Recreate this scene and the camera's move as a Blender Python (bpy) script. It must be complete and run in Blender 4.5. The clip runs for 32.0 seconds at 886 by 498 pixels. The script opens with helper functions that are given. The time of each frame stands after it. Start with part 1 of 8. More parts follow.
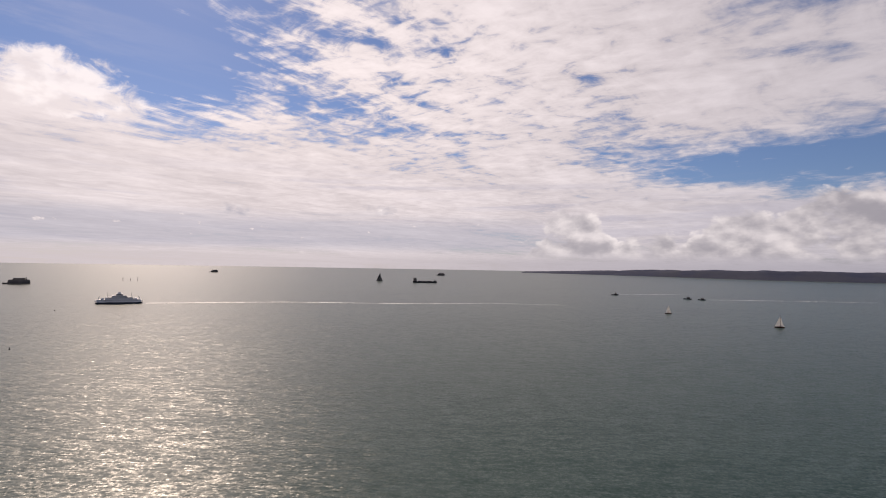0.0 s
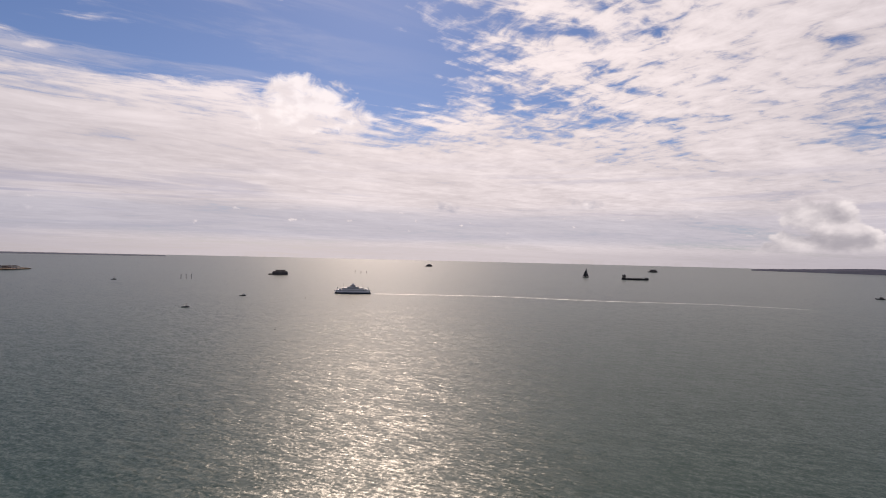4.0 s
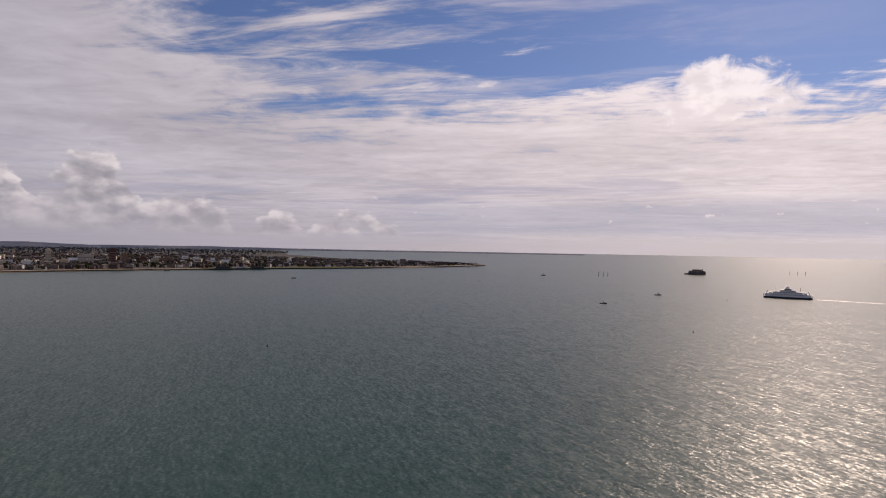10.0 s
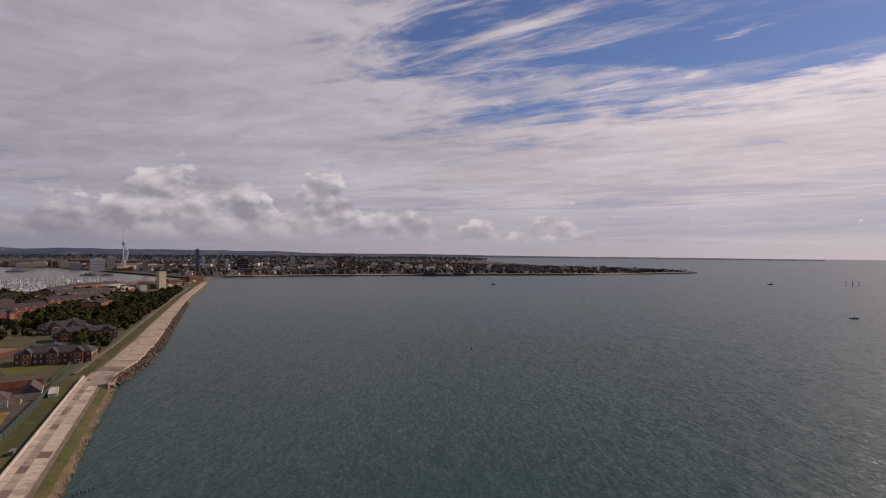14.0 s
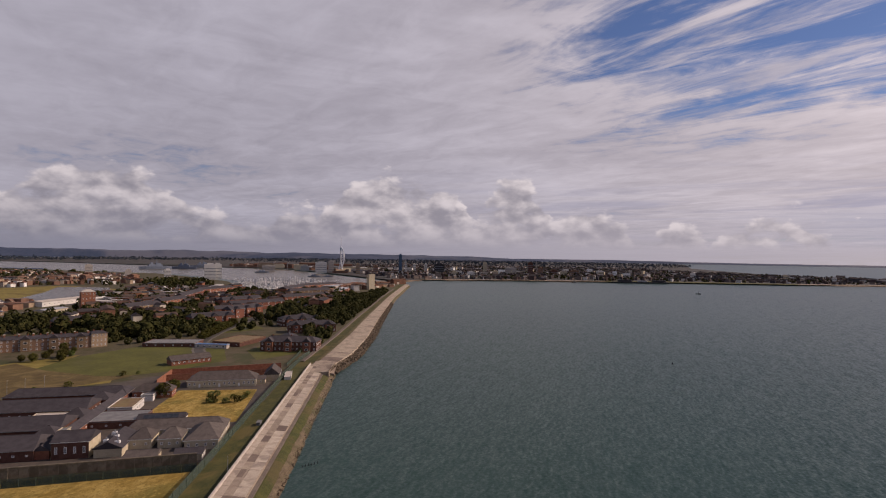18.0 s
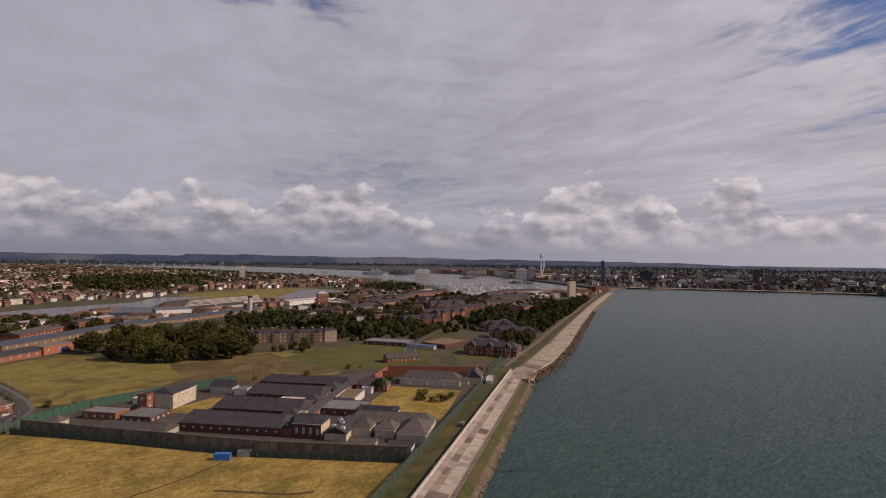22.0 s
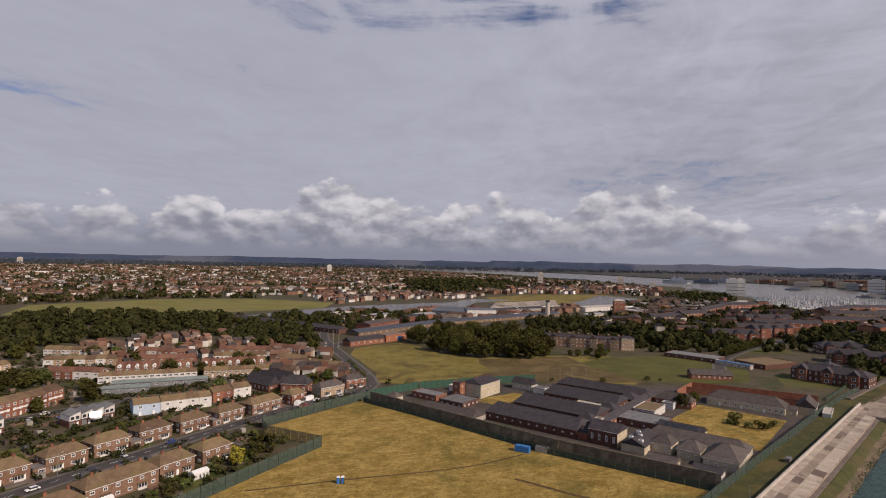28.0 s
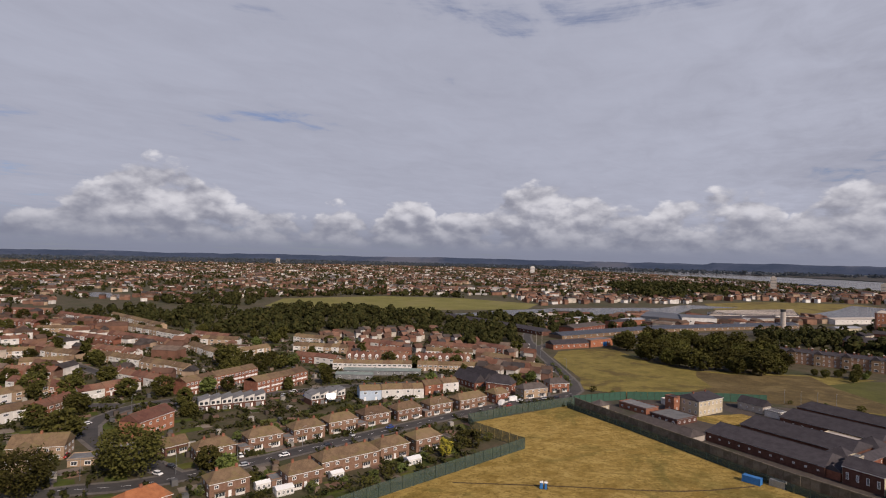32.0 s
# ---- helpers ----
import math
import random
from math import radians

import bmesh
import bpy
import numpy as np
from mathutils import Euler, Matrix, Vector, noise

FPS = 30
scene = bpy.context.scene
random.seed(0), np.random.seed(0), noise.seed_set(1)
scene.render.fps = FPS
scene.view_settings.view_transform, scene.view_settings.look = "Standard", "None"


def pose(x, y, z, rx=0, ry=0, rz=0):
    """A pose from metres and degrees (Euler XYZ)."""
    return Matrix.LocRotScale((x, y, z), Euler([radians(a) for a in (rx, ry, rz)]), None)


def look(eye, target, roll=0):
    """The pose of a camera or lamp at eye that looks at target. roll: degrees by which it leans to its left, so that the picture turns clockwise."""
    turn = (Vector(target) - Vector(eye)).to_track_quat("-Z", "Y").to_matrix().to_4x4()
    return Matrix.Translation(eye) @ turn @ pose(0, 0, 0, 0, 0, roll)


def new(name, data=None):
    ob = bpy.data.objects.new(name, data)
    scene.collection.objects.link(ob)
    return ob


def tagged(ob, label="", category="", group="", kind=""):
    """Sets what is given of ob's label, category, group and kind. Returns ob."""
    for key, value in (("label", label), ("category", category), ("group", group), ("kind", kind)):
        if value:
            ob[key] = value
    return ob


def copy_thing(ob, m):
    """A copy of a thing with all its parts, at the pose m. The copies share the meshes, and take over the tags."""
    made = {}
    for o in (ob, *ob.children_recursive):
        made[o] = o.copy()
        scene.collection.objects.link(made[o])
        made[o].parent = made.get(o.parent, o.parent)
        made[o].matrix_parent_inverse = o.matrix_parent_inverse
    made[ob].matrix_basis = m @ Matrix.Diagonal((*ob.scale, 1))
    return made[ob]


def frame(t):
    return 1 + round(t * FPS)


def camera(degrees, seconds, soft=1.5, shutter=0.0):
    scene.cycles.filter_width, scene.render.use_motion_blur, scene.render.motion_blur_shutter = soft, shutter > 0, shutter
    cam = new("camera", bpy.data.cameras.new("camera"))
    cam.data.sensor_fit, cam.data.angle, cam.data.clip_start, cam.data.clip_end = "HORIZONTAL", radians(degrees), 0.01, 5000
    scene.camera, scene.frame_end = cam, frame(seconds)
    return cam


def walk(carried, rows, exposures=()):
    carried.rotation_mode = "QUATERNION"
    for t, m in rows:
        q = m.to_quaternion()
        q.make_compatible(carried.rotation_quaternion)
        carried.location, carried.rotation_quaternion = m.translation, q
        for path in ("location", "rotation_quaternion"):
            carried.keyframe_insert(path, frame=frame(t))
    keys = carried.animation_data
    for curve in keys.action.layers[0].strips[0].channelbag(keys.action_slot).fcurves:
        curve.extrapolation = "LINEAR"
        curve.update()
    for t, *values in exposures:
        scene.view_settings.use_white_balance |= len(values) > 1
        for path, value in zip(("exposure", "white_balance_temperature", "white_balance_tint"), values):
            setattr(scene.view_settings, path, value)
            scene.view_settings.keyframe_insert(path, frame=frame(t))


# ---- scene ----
from functools import lru_cache

cam = camera(77.6, 32.0, soft=1.1)
# seconds, place in metres, then yaw to the left, pitch and lean in degrees
PATH = [
    (0.0, 11.80, -0.67, 83.55, 2.35, 1.84, 1.00),
    (0.5, 11.68, -0.60, 83.85, 4.87, 1.97, 1.38),
    (1.0, 11.54, -0.53, 84.13, 7.38, 1.83, 1.36),
    (1.5, 11.35, -0.49, 84.40, 9.97, 1.69, 1.35),
    (2.0, 11.08, -0.48, 84.63, 12.59, 1.56, 1.53),
    (2.5, 10.73, -0.50, 84.80, 15.34, 1.40, 1.44),
    (3.0, 10.29, -0.54, 84.89, 17.97, 1.41, 1.51),
    (3.5, 9.86, -0.50, 84.90, 20.73, 1.15, 1.42),
    (5.5, 8.39, 0.21, 84.62, 32.11, 0.68, 1.49),
    (6.0, 8.07, 0.51, 84.52, 35.82, 0.57, 1.54),
    (6.5, 7.73, 0.88, 84.41, 39.41, 0.38, 1.52),
    (7.0, 7.36, 1.31, 84.32, 42.92, 0.34, 1.55),
    (7.5, 6.93, 1.76, 84.30, 46.36, 0.25, 1.47),
    (8.0, 6.46, 2.21, 84.34, 49.90, 0.20, 1.52),
    (8.5, 5.91, 2.60, 84.39, 54.05, -0.00, 1.31),
    (9.0, 5.31, 2.92, 84.44, 58.45, -0.13, 1.27),
    (9.5, 4.65, 3.14, 84.50, 62.13, -0.01, 1.11),
    (10.0, 3.98, 3.25, 84.56, 64.52, -0.06, 0.99),
    (10.5, 3.33, 3.28, 84.63, 66.42, -0.11, 1.06),
    (11.0, 2.77, 3.24, 84.69, 68.82, -0.08, 0.97),
    (11.5, 2.38, 3.14, 84.75, 71.61, 0.02, 0.82),
    (12.0, 2.22, 2.96, 84.75, 74.03, 0.15, 0.80),
    (12.5, 2.34, 2.63, 84.65, 76.90, 0.14, 0.69),
    (13.0, 2.63, 2.13, 84.59, 79.62, 0.12, 0.63),
    (13.5, 2.95, 1.57, 84.56, 82.21, 0.30, 0.58),
    (14.0, 3.23, 1.02, 84.59, 84.82, 0.36, 0.52),
    (14.5, 3.42, 0.64, 84.60, 87.42, 0.36, 0.49),
    (16.5, 3.20, 0.48, 84.44, 96.97, 0.52, 0.55),
    (17.0, 3.11, 0.56, 84.36, 99.48, 0.61, 0.75),
    (17.5, 3.10, 0.61, 84.51, 101.98, 0.63, 0.83),
    (18.0, 3.13, 0.62, 84.68, 104.44, 0.71, 0.84),
    (18.5, 3.16, 0.62, 84.79, 106.99, 0.80, 0.74),
    (19.0, 3.10, 0.67, 84.81, 109.42, 0.85, 0.80),
    (19.5, 2.88, 0.80, 84.87, 111.83, 0.82, 0.70),
    (20.0, 2.49, 0.87, 84.89, 114.28, 0.80, 0.65),
    (20.5, 1.91, 0.81, 84.95, 116.71, 0.82, 0.64),
    (21.0, 1.40, 0.48, 85.02, 119.42, 0.94, 0.69),
    (21.5, 0.76, 0.11, 85.01, 122.20, 1.06, 0.87),
    (22.0, 0.35, -0.14, 84.91, 125.03, 1.10, 0.84),
    (22.5, 0.15, -0.17, 84.96, 127.88, 1.22, 0.90),
    (23.0, -0.00, -0.00, 85.00, 130.74, 1.45, 0.84),
    (23.5, -0.01, 0.25, 84.92, 133.13, 1.48, 0.89),
    (24.0, 0.04, 0.44, 84.77, 135.16, 1.45, 0.84),
    (24.5, 0.12, 0.59, 84.63, 137.05, 1.49, 0.93),
    (25.0, 0.28, 0.74, 84.48, 139.08, 1.42, 0.96),
    (25.5, 0.44, 0.86, 84.32, 141.51, 1.37, 1.00),
    (27.5, 0.17, 0.54, 83.88, 152.36, 1.35, 1.16),
    (28.0, 0.04, 0.46, 83.73, 155.11, 1.31, 1.13),
    (28.5, -0.04, 0.39, 83.67, 157.86, 1.24, 1.14),
    (29.0, -0.04, 0.26, 83.64, 160.59, 1.15, 1.23),
    (29.5, -0.14, 0.01, 83.77, 163.24, 1.07, 1.15),
    (30.0, -0.31, -0.30, 83.98, 165.73, 1.03, 1.13),
    (30.5, -0.53, -0.52, 84.12, 168.25, 1.04, 1.21),
    (31.0, -0.74, -0.78, 84.21, 170.76, 1.05, 1.27),
    (31.5, -0.74, -1.11, 84.24, 173.38, 1.03, 1.28),
    (32.0, -0.68, -1.54, 84.26, 175.98, 1.01, 1.33),
]


def aim(x, y, z, yaw, pitch, lean):
    a, b = radians(yaw), radians(pitch)
    ahead = Vector((-math.sin(a) * math.cos(b), math.cos(a) * math.cos(b), math.sin(b)))
    return look((x, y, z), Vector((x, y, z)) + 100 * ahead, lean)


walk(cam, [(r[0], aim(*r[1:])) for r in PATH],
     exposures=[(0, 0.01, 6600, 15), (8, 0.0, 6600, 16), (13.5, -0.18, 6550, 19), (17, -0.12, 6580, 19), (20, -0.08, 6600, 19), (22.8, -0.12, 6500, 17), (24.5, 0.02, 6430, 17), (28, 0.0, 6300, 13), (32, 0.03, 6150, 12)])

# ---- sky and sun ----
EYE_H = 85.0
SUN_AZ, SUN_EL = 30.0, 37.0


class Net:
    """Short hand for node trees."""

    def __init__(self, tree):
        self.t = tree
        tree.nodes.clear()

    def put(self, kind, inputs=(), **settings):
        n = self.t.nodes.new(kind)
        if "operation" in settings:
            n.operation = settings["operation"]
        if "data_type" in settings:
            n.data_type = settings["data_type"]
        if "blend_type" in settings:
            n.blend_type = settings["blend_type"]
        if "noise_dimensions" in settings:
            n.noise_dimensions = settings["noise_dimensions"]
        if "interpolation_type" in settings:
            n.interpolation_type = settings["interpolation_type"]
        for k, v in dict(inputs).items():
            s = n.inputs[k]
            if isinstance(v, bpy.types.NodeSocket):
                self.t.links.new(v, s)
            else:
                s.default_value = v
        return n

    def math(self, op, a, b=0.0, c=0.0, clamp=False):
        n = self.put("ShaderNodeMath", {0: a, 1: b, 2: c}, operation=op)
        n.use_clamp = clamp
        return n.outputs[0]

    def step(self, v, lo, hi, out_lo=0.0, out_hi=1.0):
        n = self.put("ShaderNodeMapRange", {0: v, 1: lo, 2: hi, 3: out_lo, 4: out_hi}, interpolation_type="SMOOTHSTEP")
        return n.outputs[0]

    def noise(self, vec, scale, detail=4.0, rough=0.55, warp=0.0, lac=2.0):
        n = self.put("ShaderNodeTexNoise", {"Vector": vec, "Scale": scale, "Detail": detail, "Roughness": rough, "Distortion": warp, "Lacunarity": lac})
        return n.outputs[0]

    def mix(self, f, a, b):
        n = self.t.nodes.new("ShaderNodeMix")
        n.data_type = "RGBA"
        for i, v in ((0, f), (6, a), (7, b)):
            if isinstance(v, bpy.types.NodeSocket):
                self.t.links.new(v, n.inputs[i])
            else:
                n.inputs[i].default_value = v if i == 0 else (*v, 1.0) if len(v) == 3 else v
        return n.outputs[2]

    def xyz(self, x, y, z=0.0):
        return self.put("ShaderNodeCombineXYZ", {0: x, 1: y, 2: z}).outputs[0]


def build_sky():
    w = bpy.data.worlds.new("sky")
    scene.world = w
    w.use_nodes = True
    n = Net(w.node_tree)
    d = n.put("ShaderNodeTexCoord").outputs["Generated"]
    s = n.put("ShaderNodeSeparateXYZ", {0: d})
    x, y, z = s.outputs
    flat = n.math("SQRT", n.math("ADD", n.math("MULTIPLY", x, x), n.math("MULTIPLY", y, y)))
    el = n.math("MULTIPLY", n.math("ARCTAN2", z, flat), 57.29578)
    az = n.math("ADD", n.math("MULTIPLY", n.math("ARCTAN2", n.math("MULTIPLY", y, -1.0), n.math("MULTIPLY", x, -1.0)), 57.29578), 90.0)  # -90..270, to the left of +y
    zz = n.math("ADD", n.math("MAXIMUM", z, 0.0), 0.045)
    px, py = n.math("DIVIDE", x, zz), n.math("DIVIDE", y, zz)
    # wind runs along (0.59, 0.81)
    u = n.math("ADD", n.math("MULTIPLY", px, 0.59), n.math("MULTIPLY", py, 0.81))
    v = n.math("SUBTRACT", n.math("MULTIPLY", px, 0.81), n.math("MULTIPLY", py, 0.59))

    def bump(caz, cel, waz, wel):
        a = n.math("DIVIDE", n.math("SUBTRACT", az, caz), waz)
        b = n.math("DIVIDE", n.math("SUBTRACT", el, cel), wel)
        return n.math("EXPONENT", n.math("MULTIPLY", n.math("ADD", n.math("MULTIPLY", a, a), n.math("MULTIPLY", b, b)), -1.0))

    def add(*v):
        r = v[0]
        for q in v[1:]:
            r = n.math("ADD", r, q)
        return r

    def mul(a, b):
        return n.math("MULTIPLY", a, b)

    # how open the high cloud is, by where in the sky
    gaps = add(mul(bump(58, 23, 30, 8), 0.30), mul(bump(31, 19, 8.5, 6), 0.40), mul(bump(45, 20, 9, 5), 0.16), mul(bump(-34, 9.5, 16, 2.4), 0.50), mul(bump(88, 20, 16, 5), 0.10),
               mul(bump(149, 28, 19, 7), 0.22), mul(bump(60, 36, 40, 9), 0.12), mul(bump(6, 22, 12, 9), 0.04), mul(n.step(el, 31.0, 46.0), 0.22))
    veil = add(mul(bump(40, 7, 80, 5.5), -0.20), mul(bump(160, 14, 70, 14), -0.20), mul(bump(-20, 22, 18, 9), -0.10), mul(bump(105, 26, 16, 14), -0.12))
    wild = mul(bump(45, 22, 60, 24), n.step(el, 5.0, 17.0, 0.12, 1.0))
    big = n.noise(n.xyz(mul(u, 0.30), mul(v, 0.62)), 1.0, 4.0, 0.55, 0.6)
    streak = n.noise(n.xyz(mul(u, 0.85), mul(v, 3.1), 3.0), 1.0, 8.0, 0.66, 1.1)
    ripple = n.noise(n.xyz(mul(u, 9.0), mul(v, 6.0), 7.0), 1.0, 4.0, 0.62, 0.5)
    soft = n.noise(n.xyz(mul(az, 0.035), mul(el, 0.20), 2.0), 1.0, 6.0, 0.62, 0.7)
    strands = n.math("ADD", mul(wild, n.math("SUBTRACT", streak, 0.5)), mul(n.math("SUBTRACT", 1.0, wild), mul(n.math("SUBTRACT", soft, 0.5), 0.8)))
    rows = n.noise(n.xyz(mul(u, 2.6), mul(v, 4.2), 1.3), 1.0, 5.0, 0.6, 0.6)
    cells = add(mul(n.math("SUBTRACT", ripple, 0.5), add(0.10, mul(bump(2, 20, 26, 14), 0.8))), mul(n.math("SUBTRACT", rows, 0.5), 0.42))
    dens = add(0.62, mul(n.math("SUBTRACT", big, 0.5), 0.65), mul(strands, 1.0), cells, n.math("MULTIPLY", add(gaps, veil), -1.0))
    high = n.step(dens, 0.40, 0.66)
    # brightness of the high cloud: towards the sun white, away from it grey
    near_sun = bump(22, 18, 59, 30)
    shade = n.step(add(0.52, mul(strands, add(0.35, mul(wild, 0.7))), mul(n.math("SUBTRACT", big, 0.5), 0.55), mul(cells, 0.9), mul(n.math("SUBTRACT", soft, 0.5), 0.3), mul(n.math("SUBTRACT", rows, 0.5), 0.16)), 0.16, 0.86)
    even = mul(n.step(az, 125.0, 165.0), 0.6)
    shade = add(mul(shade, n.math("SUBTRACT", 1.0, even)), mul(even, 0.60))
    grey = n.mix(near_sun, (0.30, 0.298, 0.345), (0.64, 0.575, 0.57))
    pale = n.mix(near_sun, (0.47, 0.475, 0.54), (1.0, 0.91, 0.89))
    cloud = n.mix(shade, grey, pale)
    sky = n.put("ShaderNodeTexSky")
    sky.sky_type = "NISHITA"
    sky.sun_disc = False
    sky.sun_elevation, sky.sun_rotation = radians(SUN_EL), radians(-SUN_AZ)
    sky.air_density, sky.dust_density, sky.ozone_density = 1.0, 0.25, 3.0
    scale = n.put("ShaderNodeMix", data_type="RGBA", blend_type="MULTIPLY")
    scale.inputs[0].default_value = 1.0
    n.t.links.new(sky.outputs[0], scale.inputs[6])
    scale.inputs[7].default_value = (0.052, 0.055, 0.068, 1)
    # thin wisps left in the blue
    thread = n.noise(n.xyz(mul(u, 0.5), mul(v, 2.2), 5.5), 1.0, 7.0, 0.62, 1.3)
    wisp = mul(n.step(add(thread, mul(n.math("SUBTRACT", streak, 0.5), 0.5)), 0.45, 0.68), mul(bump(78, 22, 28, 14), 0.95))
    high = n.math("MAXIMUM", high, wisp)
    col = n.mix(high, scale.outputs[2], cloud)
    # heaped clouds: billowing heads that stand on a ragged bank low over the land; azimuth, top and half width of each in degrees
    HEADS = ((109.8, 8.6, 5.6), (104.5, 7.2, 3.6), (97.4, 8.4, 3.4), (90.3, 5.2, 4.4), (119.5, 5.0, 4.0), (127.0, 4.2, 4.0), (136.8, 8.3, 6.6), (149.8, 7.9, 5.4),
             (159.0, 6.0, 4.5), (165.0, 8.9, 6.0), (173.0, 5.6, 5.0), (180.0, 6.4, 4.0), (186.0, 5.2, 4.4), (194.0, 5.6, 5.0), (203.5, 9.0, 5.6), (73.5, 4.6, 4.6), (81.0, 3.6, 3.6),
             (-10.9, 6.7, 3.4), (-18.0, 5.0, 3.4), (-26.4, 6.6, 3.8), (-33.5, 8.0, 4.6), (-40.0, 7.0, 5.0))
    belt = n.math("MAXIMUM", n.step(az, 58.0, 104.0), mul(n.math("SUBTRACT", 1.0, n.step(n.math("ABSOLUTE", n.math("ADD", az, 34.0)), 8.0, 30.0)), 0.75))
    bend = mul(n.math("SUBTRACT", n.noise(n.xyz(mul(az, 0.30), mul(el, 0.42), 5.1), 1.0, 3.0, 0.6), 0.5), 4.2)
    top = mul(belt, add(1.0, mul(n.noise(n.xyz(mul(az, 0.16), 0.0, 3.1), 1.0, 3.0, 0.6), 5.6)))
    for caz, peak, wide in HEADS:
        r = n.math("DIVIDE", n.math("SUBTRACT", n.math("ADD", az, bend), caz), wide)
        top = n.math("MAXIMUM", top, n.math("SUBTRACT", peak, mul(mul(r, r), 2.6)))
    # single small clouds that float free: azimuth, height, half width, half height
    LONE = ((37.6, 14.9, 5.4, 2.9), (33.6, 13.9, 3.2, 1.9), (41.5, 13.4, 3.2, 1.6), (9.0, 5.7, 1.7, 0.8), (23.0, 5.2, 1.7, 0.7), (62.0, 3.4, 2.0, 0.6))
    free = None
    for caz, cel, wide, tall in LONE:
        r = n.math("DIVIDE", n.math("SUBTRACT", n.math("ADD", az, mul(bend, 0.5)), caz), wide)
        q = n.math("DIVIDE", n.math("SUBTRACT", el, cel), tall)
        v_ = mul(n.math("SUBTRACT", 1.0, add(mul(r, r), mul(q, q))), 1.0 + 0.5 * tall)
        free = v_ if free is None else n.math("MAXIMUM", free, v_)

    def billow(da, de):
        """Rounded lumps at three sizes, a little way off in the sky."""
        a_, e_ = n.math("ADD", n.math("ADD", az, da), mul(bend, 0.35)), n.math("ADD", el, de)
        r = None
        for k, gain in ((0.24, 1.0), (0.58, 0.52), (1.5, 0.20), (3.6, 0.08)):
            v_ = n.t.nodes.new("ShaderNodeTexVoronoi")
            v_.feature = "SMOOTH_F1"
            v_.inputs["Scale"].default_value, v_.inputs["Smoothness"].default_value = 1.0, 0.5
            n.t.links.new(n.xyz(mul(a_, k), mul(e_, k * 1.7), 3.3 * k), v_.inputs["Vector"])
            q = mul(n.math("SUBTRACT", 0.45, v_.outputs[0]), gain)
            r = q if r is None else n.math("ADD", r, q)
        return r

    puff, puff_up = billow(0.0, 0.0), billow(-0.6, 0.8)
    ragged = mul(n.math("SUBTRACT", n.noise(n.xyz(mul(az, 0.20), mul(el, 0.34), 9.2), 1.0, 6.0, 0.6, 0.3), 0.5), 3.4)
    depth = add(n.math("MINIMUM", n.math("SUBTRACT", top, el), 1.7), mul(puff, 2.6), mul(ragged, 1.0))
    heap = mul(mul(n.step(depth, 0.05, 1.0), n.step(el, 0.5, 1.8)), n.step(depth, 4.5, 1.2, 0.62, 0.93))
    relief = n.math("SUBTRACT", puff, puff_up)
    lit = n.step(add(0.13, mul(n.step(depth, 3.0, 0.2), 0.36), mul(relief, 0.80), mul(puff, 0.45)), -0.10, 0.86)
    heap_col = n.mix(lit, n.mix(near_sun, (0.262, 0.258, 0.296), (0.50, 0.47, 0.49)), n.mix(near_sun, (0.72, 0.685, 0.68), (1.0, 0.93, 0.91)))
    col = n.mix(heap, col, heap_col)
    wisps = n.noise(n.xyz(mul(az, 0.42), mul(el, 0.62), 6.6), 1.0, 8.0, 0.66, 0.5)
    free = add(free, mul(n.math("SUBTRACT", wisps, 0.5), 5.5), mul(puff, 0.45))
    col = n.mix(n.step(free, 0.1, 1.7, 0.0, 0.95), col, n.mix(n.step(add(relief, mul(puff, 0.5)), -0.35, 0.35), n.mix(n.step(el, 8.0, 12.0), (0.50, 0.48, 0.52), (0.84, 0.77, 0.76)), (1.0, 0.93, 0.91)))
    # slate gaps between the low layers
    band = n.noise(n.xyz(mul(az, 0.040), mul(el, 0.75), 8.3), 1.0, 6.0, 0.6, 0.8)
    slate = mul(n.step(band, 0.47, 0.66), mul(n.math("MAXIMUM", bump(66, 4.5, 40, 3.6), mul(bump(8, 5.5, 45, 3.2), 0.8)), n.math("SUBTRACT", 1.0, heap)))
    col = n.mix(mul(slate, 0.75), col, n.mix(near_sun, (0.30, 0.315, 0.41), (0.44, 0.43, 0.53)))
    # pale or slate haze low over the horizon
    gap = mul(n.math("MULTIPLY", n.step(az, -20.0, 0.0), n.step(az, 84.0, 62.0)), mul(n.step(el, 1.0, 2.2), n.step(add(el, mul(n.math("SUBTRACT", band, 0.5), 5.0)), 5.4, 3.6)))
    col = n.mix(mul(gap, mul(0.50, n.math("SUBTRACT", 1.0, heap))), col, n.mix(near_sun, (0.31, 0.33, 0.41), (0.43, 0.445, 0.53)))
    crumbs = n.noise(n.xyz(mul(az, 0.62), mul(el, 1.25), 2.9), 1.0, 4.0, 0.6, 0.2)
    col = n.mix(mul(n.step(crumbs, 0.63, 0.70), mul(0.85, bump(24, 3.6, 42, 1.5))), col, n.mix(n.step(crumbs, 0.64, 0.74), (0.52, 0.49, 0.53), (0.88, 0.81, 0.79)))
    low = n.math("MAXIMUM", n.step(el, 2.0, 0.3), mul(n.step(el, 5.0, 0.2), n.step(az, 62.0, 90.0)))
    haze = n.mix(bump(SUN_AZ, 0, 40, 60), n.mix(n.step(az, 80.0, 150.0), (0.37, 0.36, 0.41), (0.19, 0.20, 0.255)), (0.62, 0.565, 0.57))
    col = n.mix(mul(low, 0.78), col, haze)
    bg = n.put("ShaderNodeBackground", {0: col, 1: 1.0})
    out = n.put("ShaderNodeOutputWorld", {0: bg.outputs[0]})
    w.cycles.sampling_method = "MANUAL"
    w.cycles.sample_map_resolution = 512


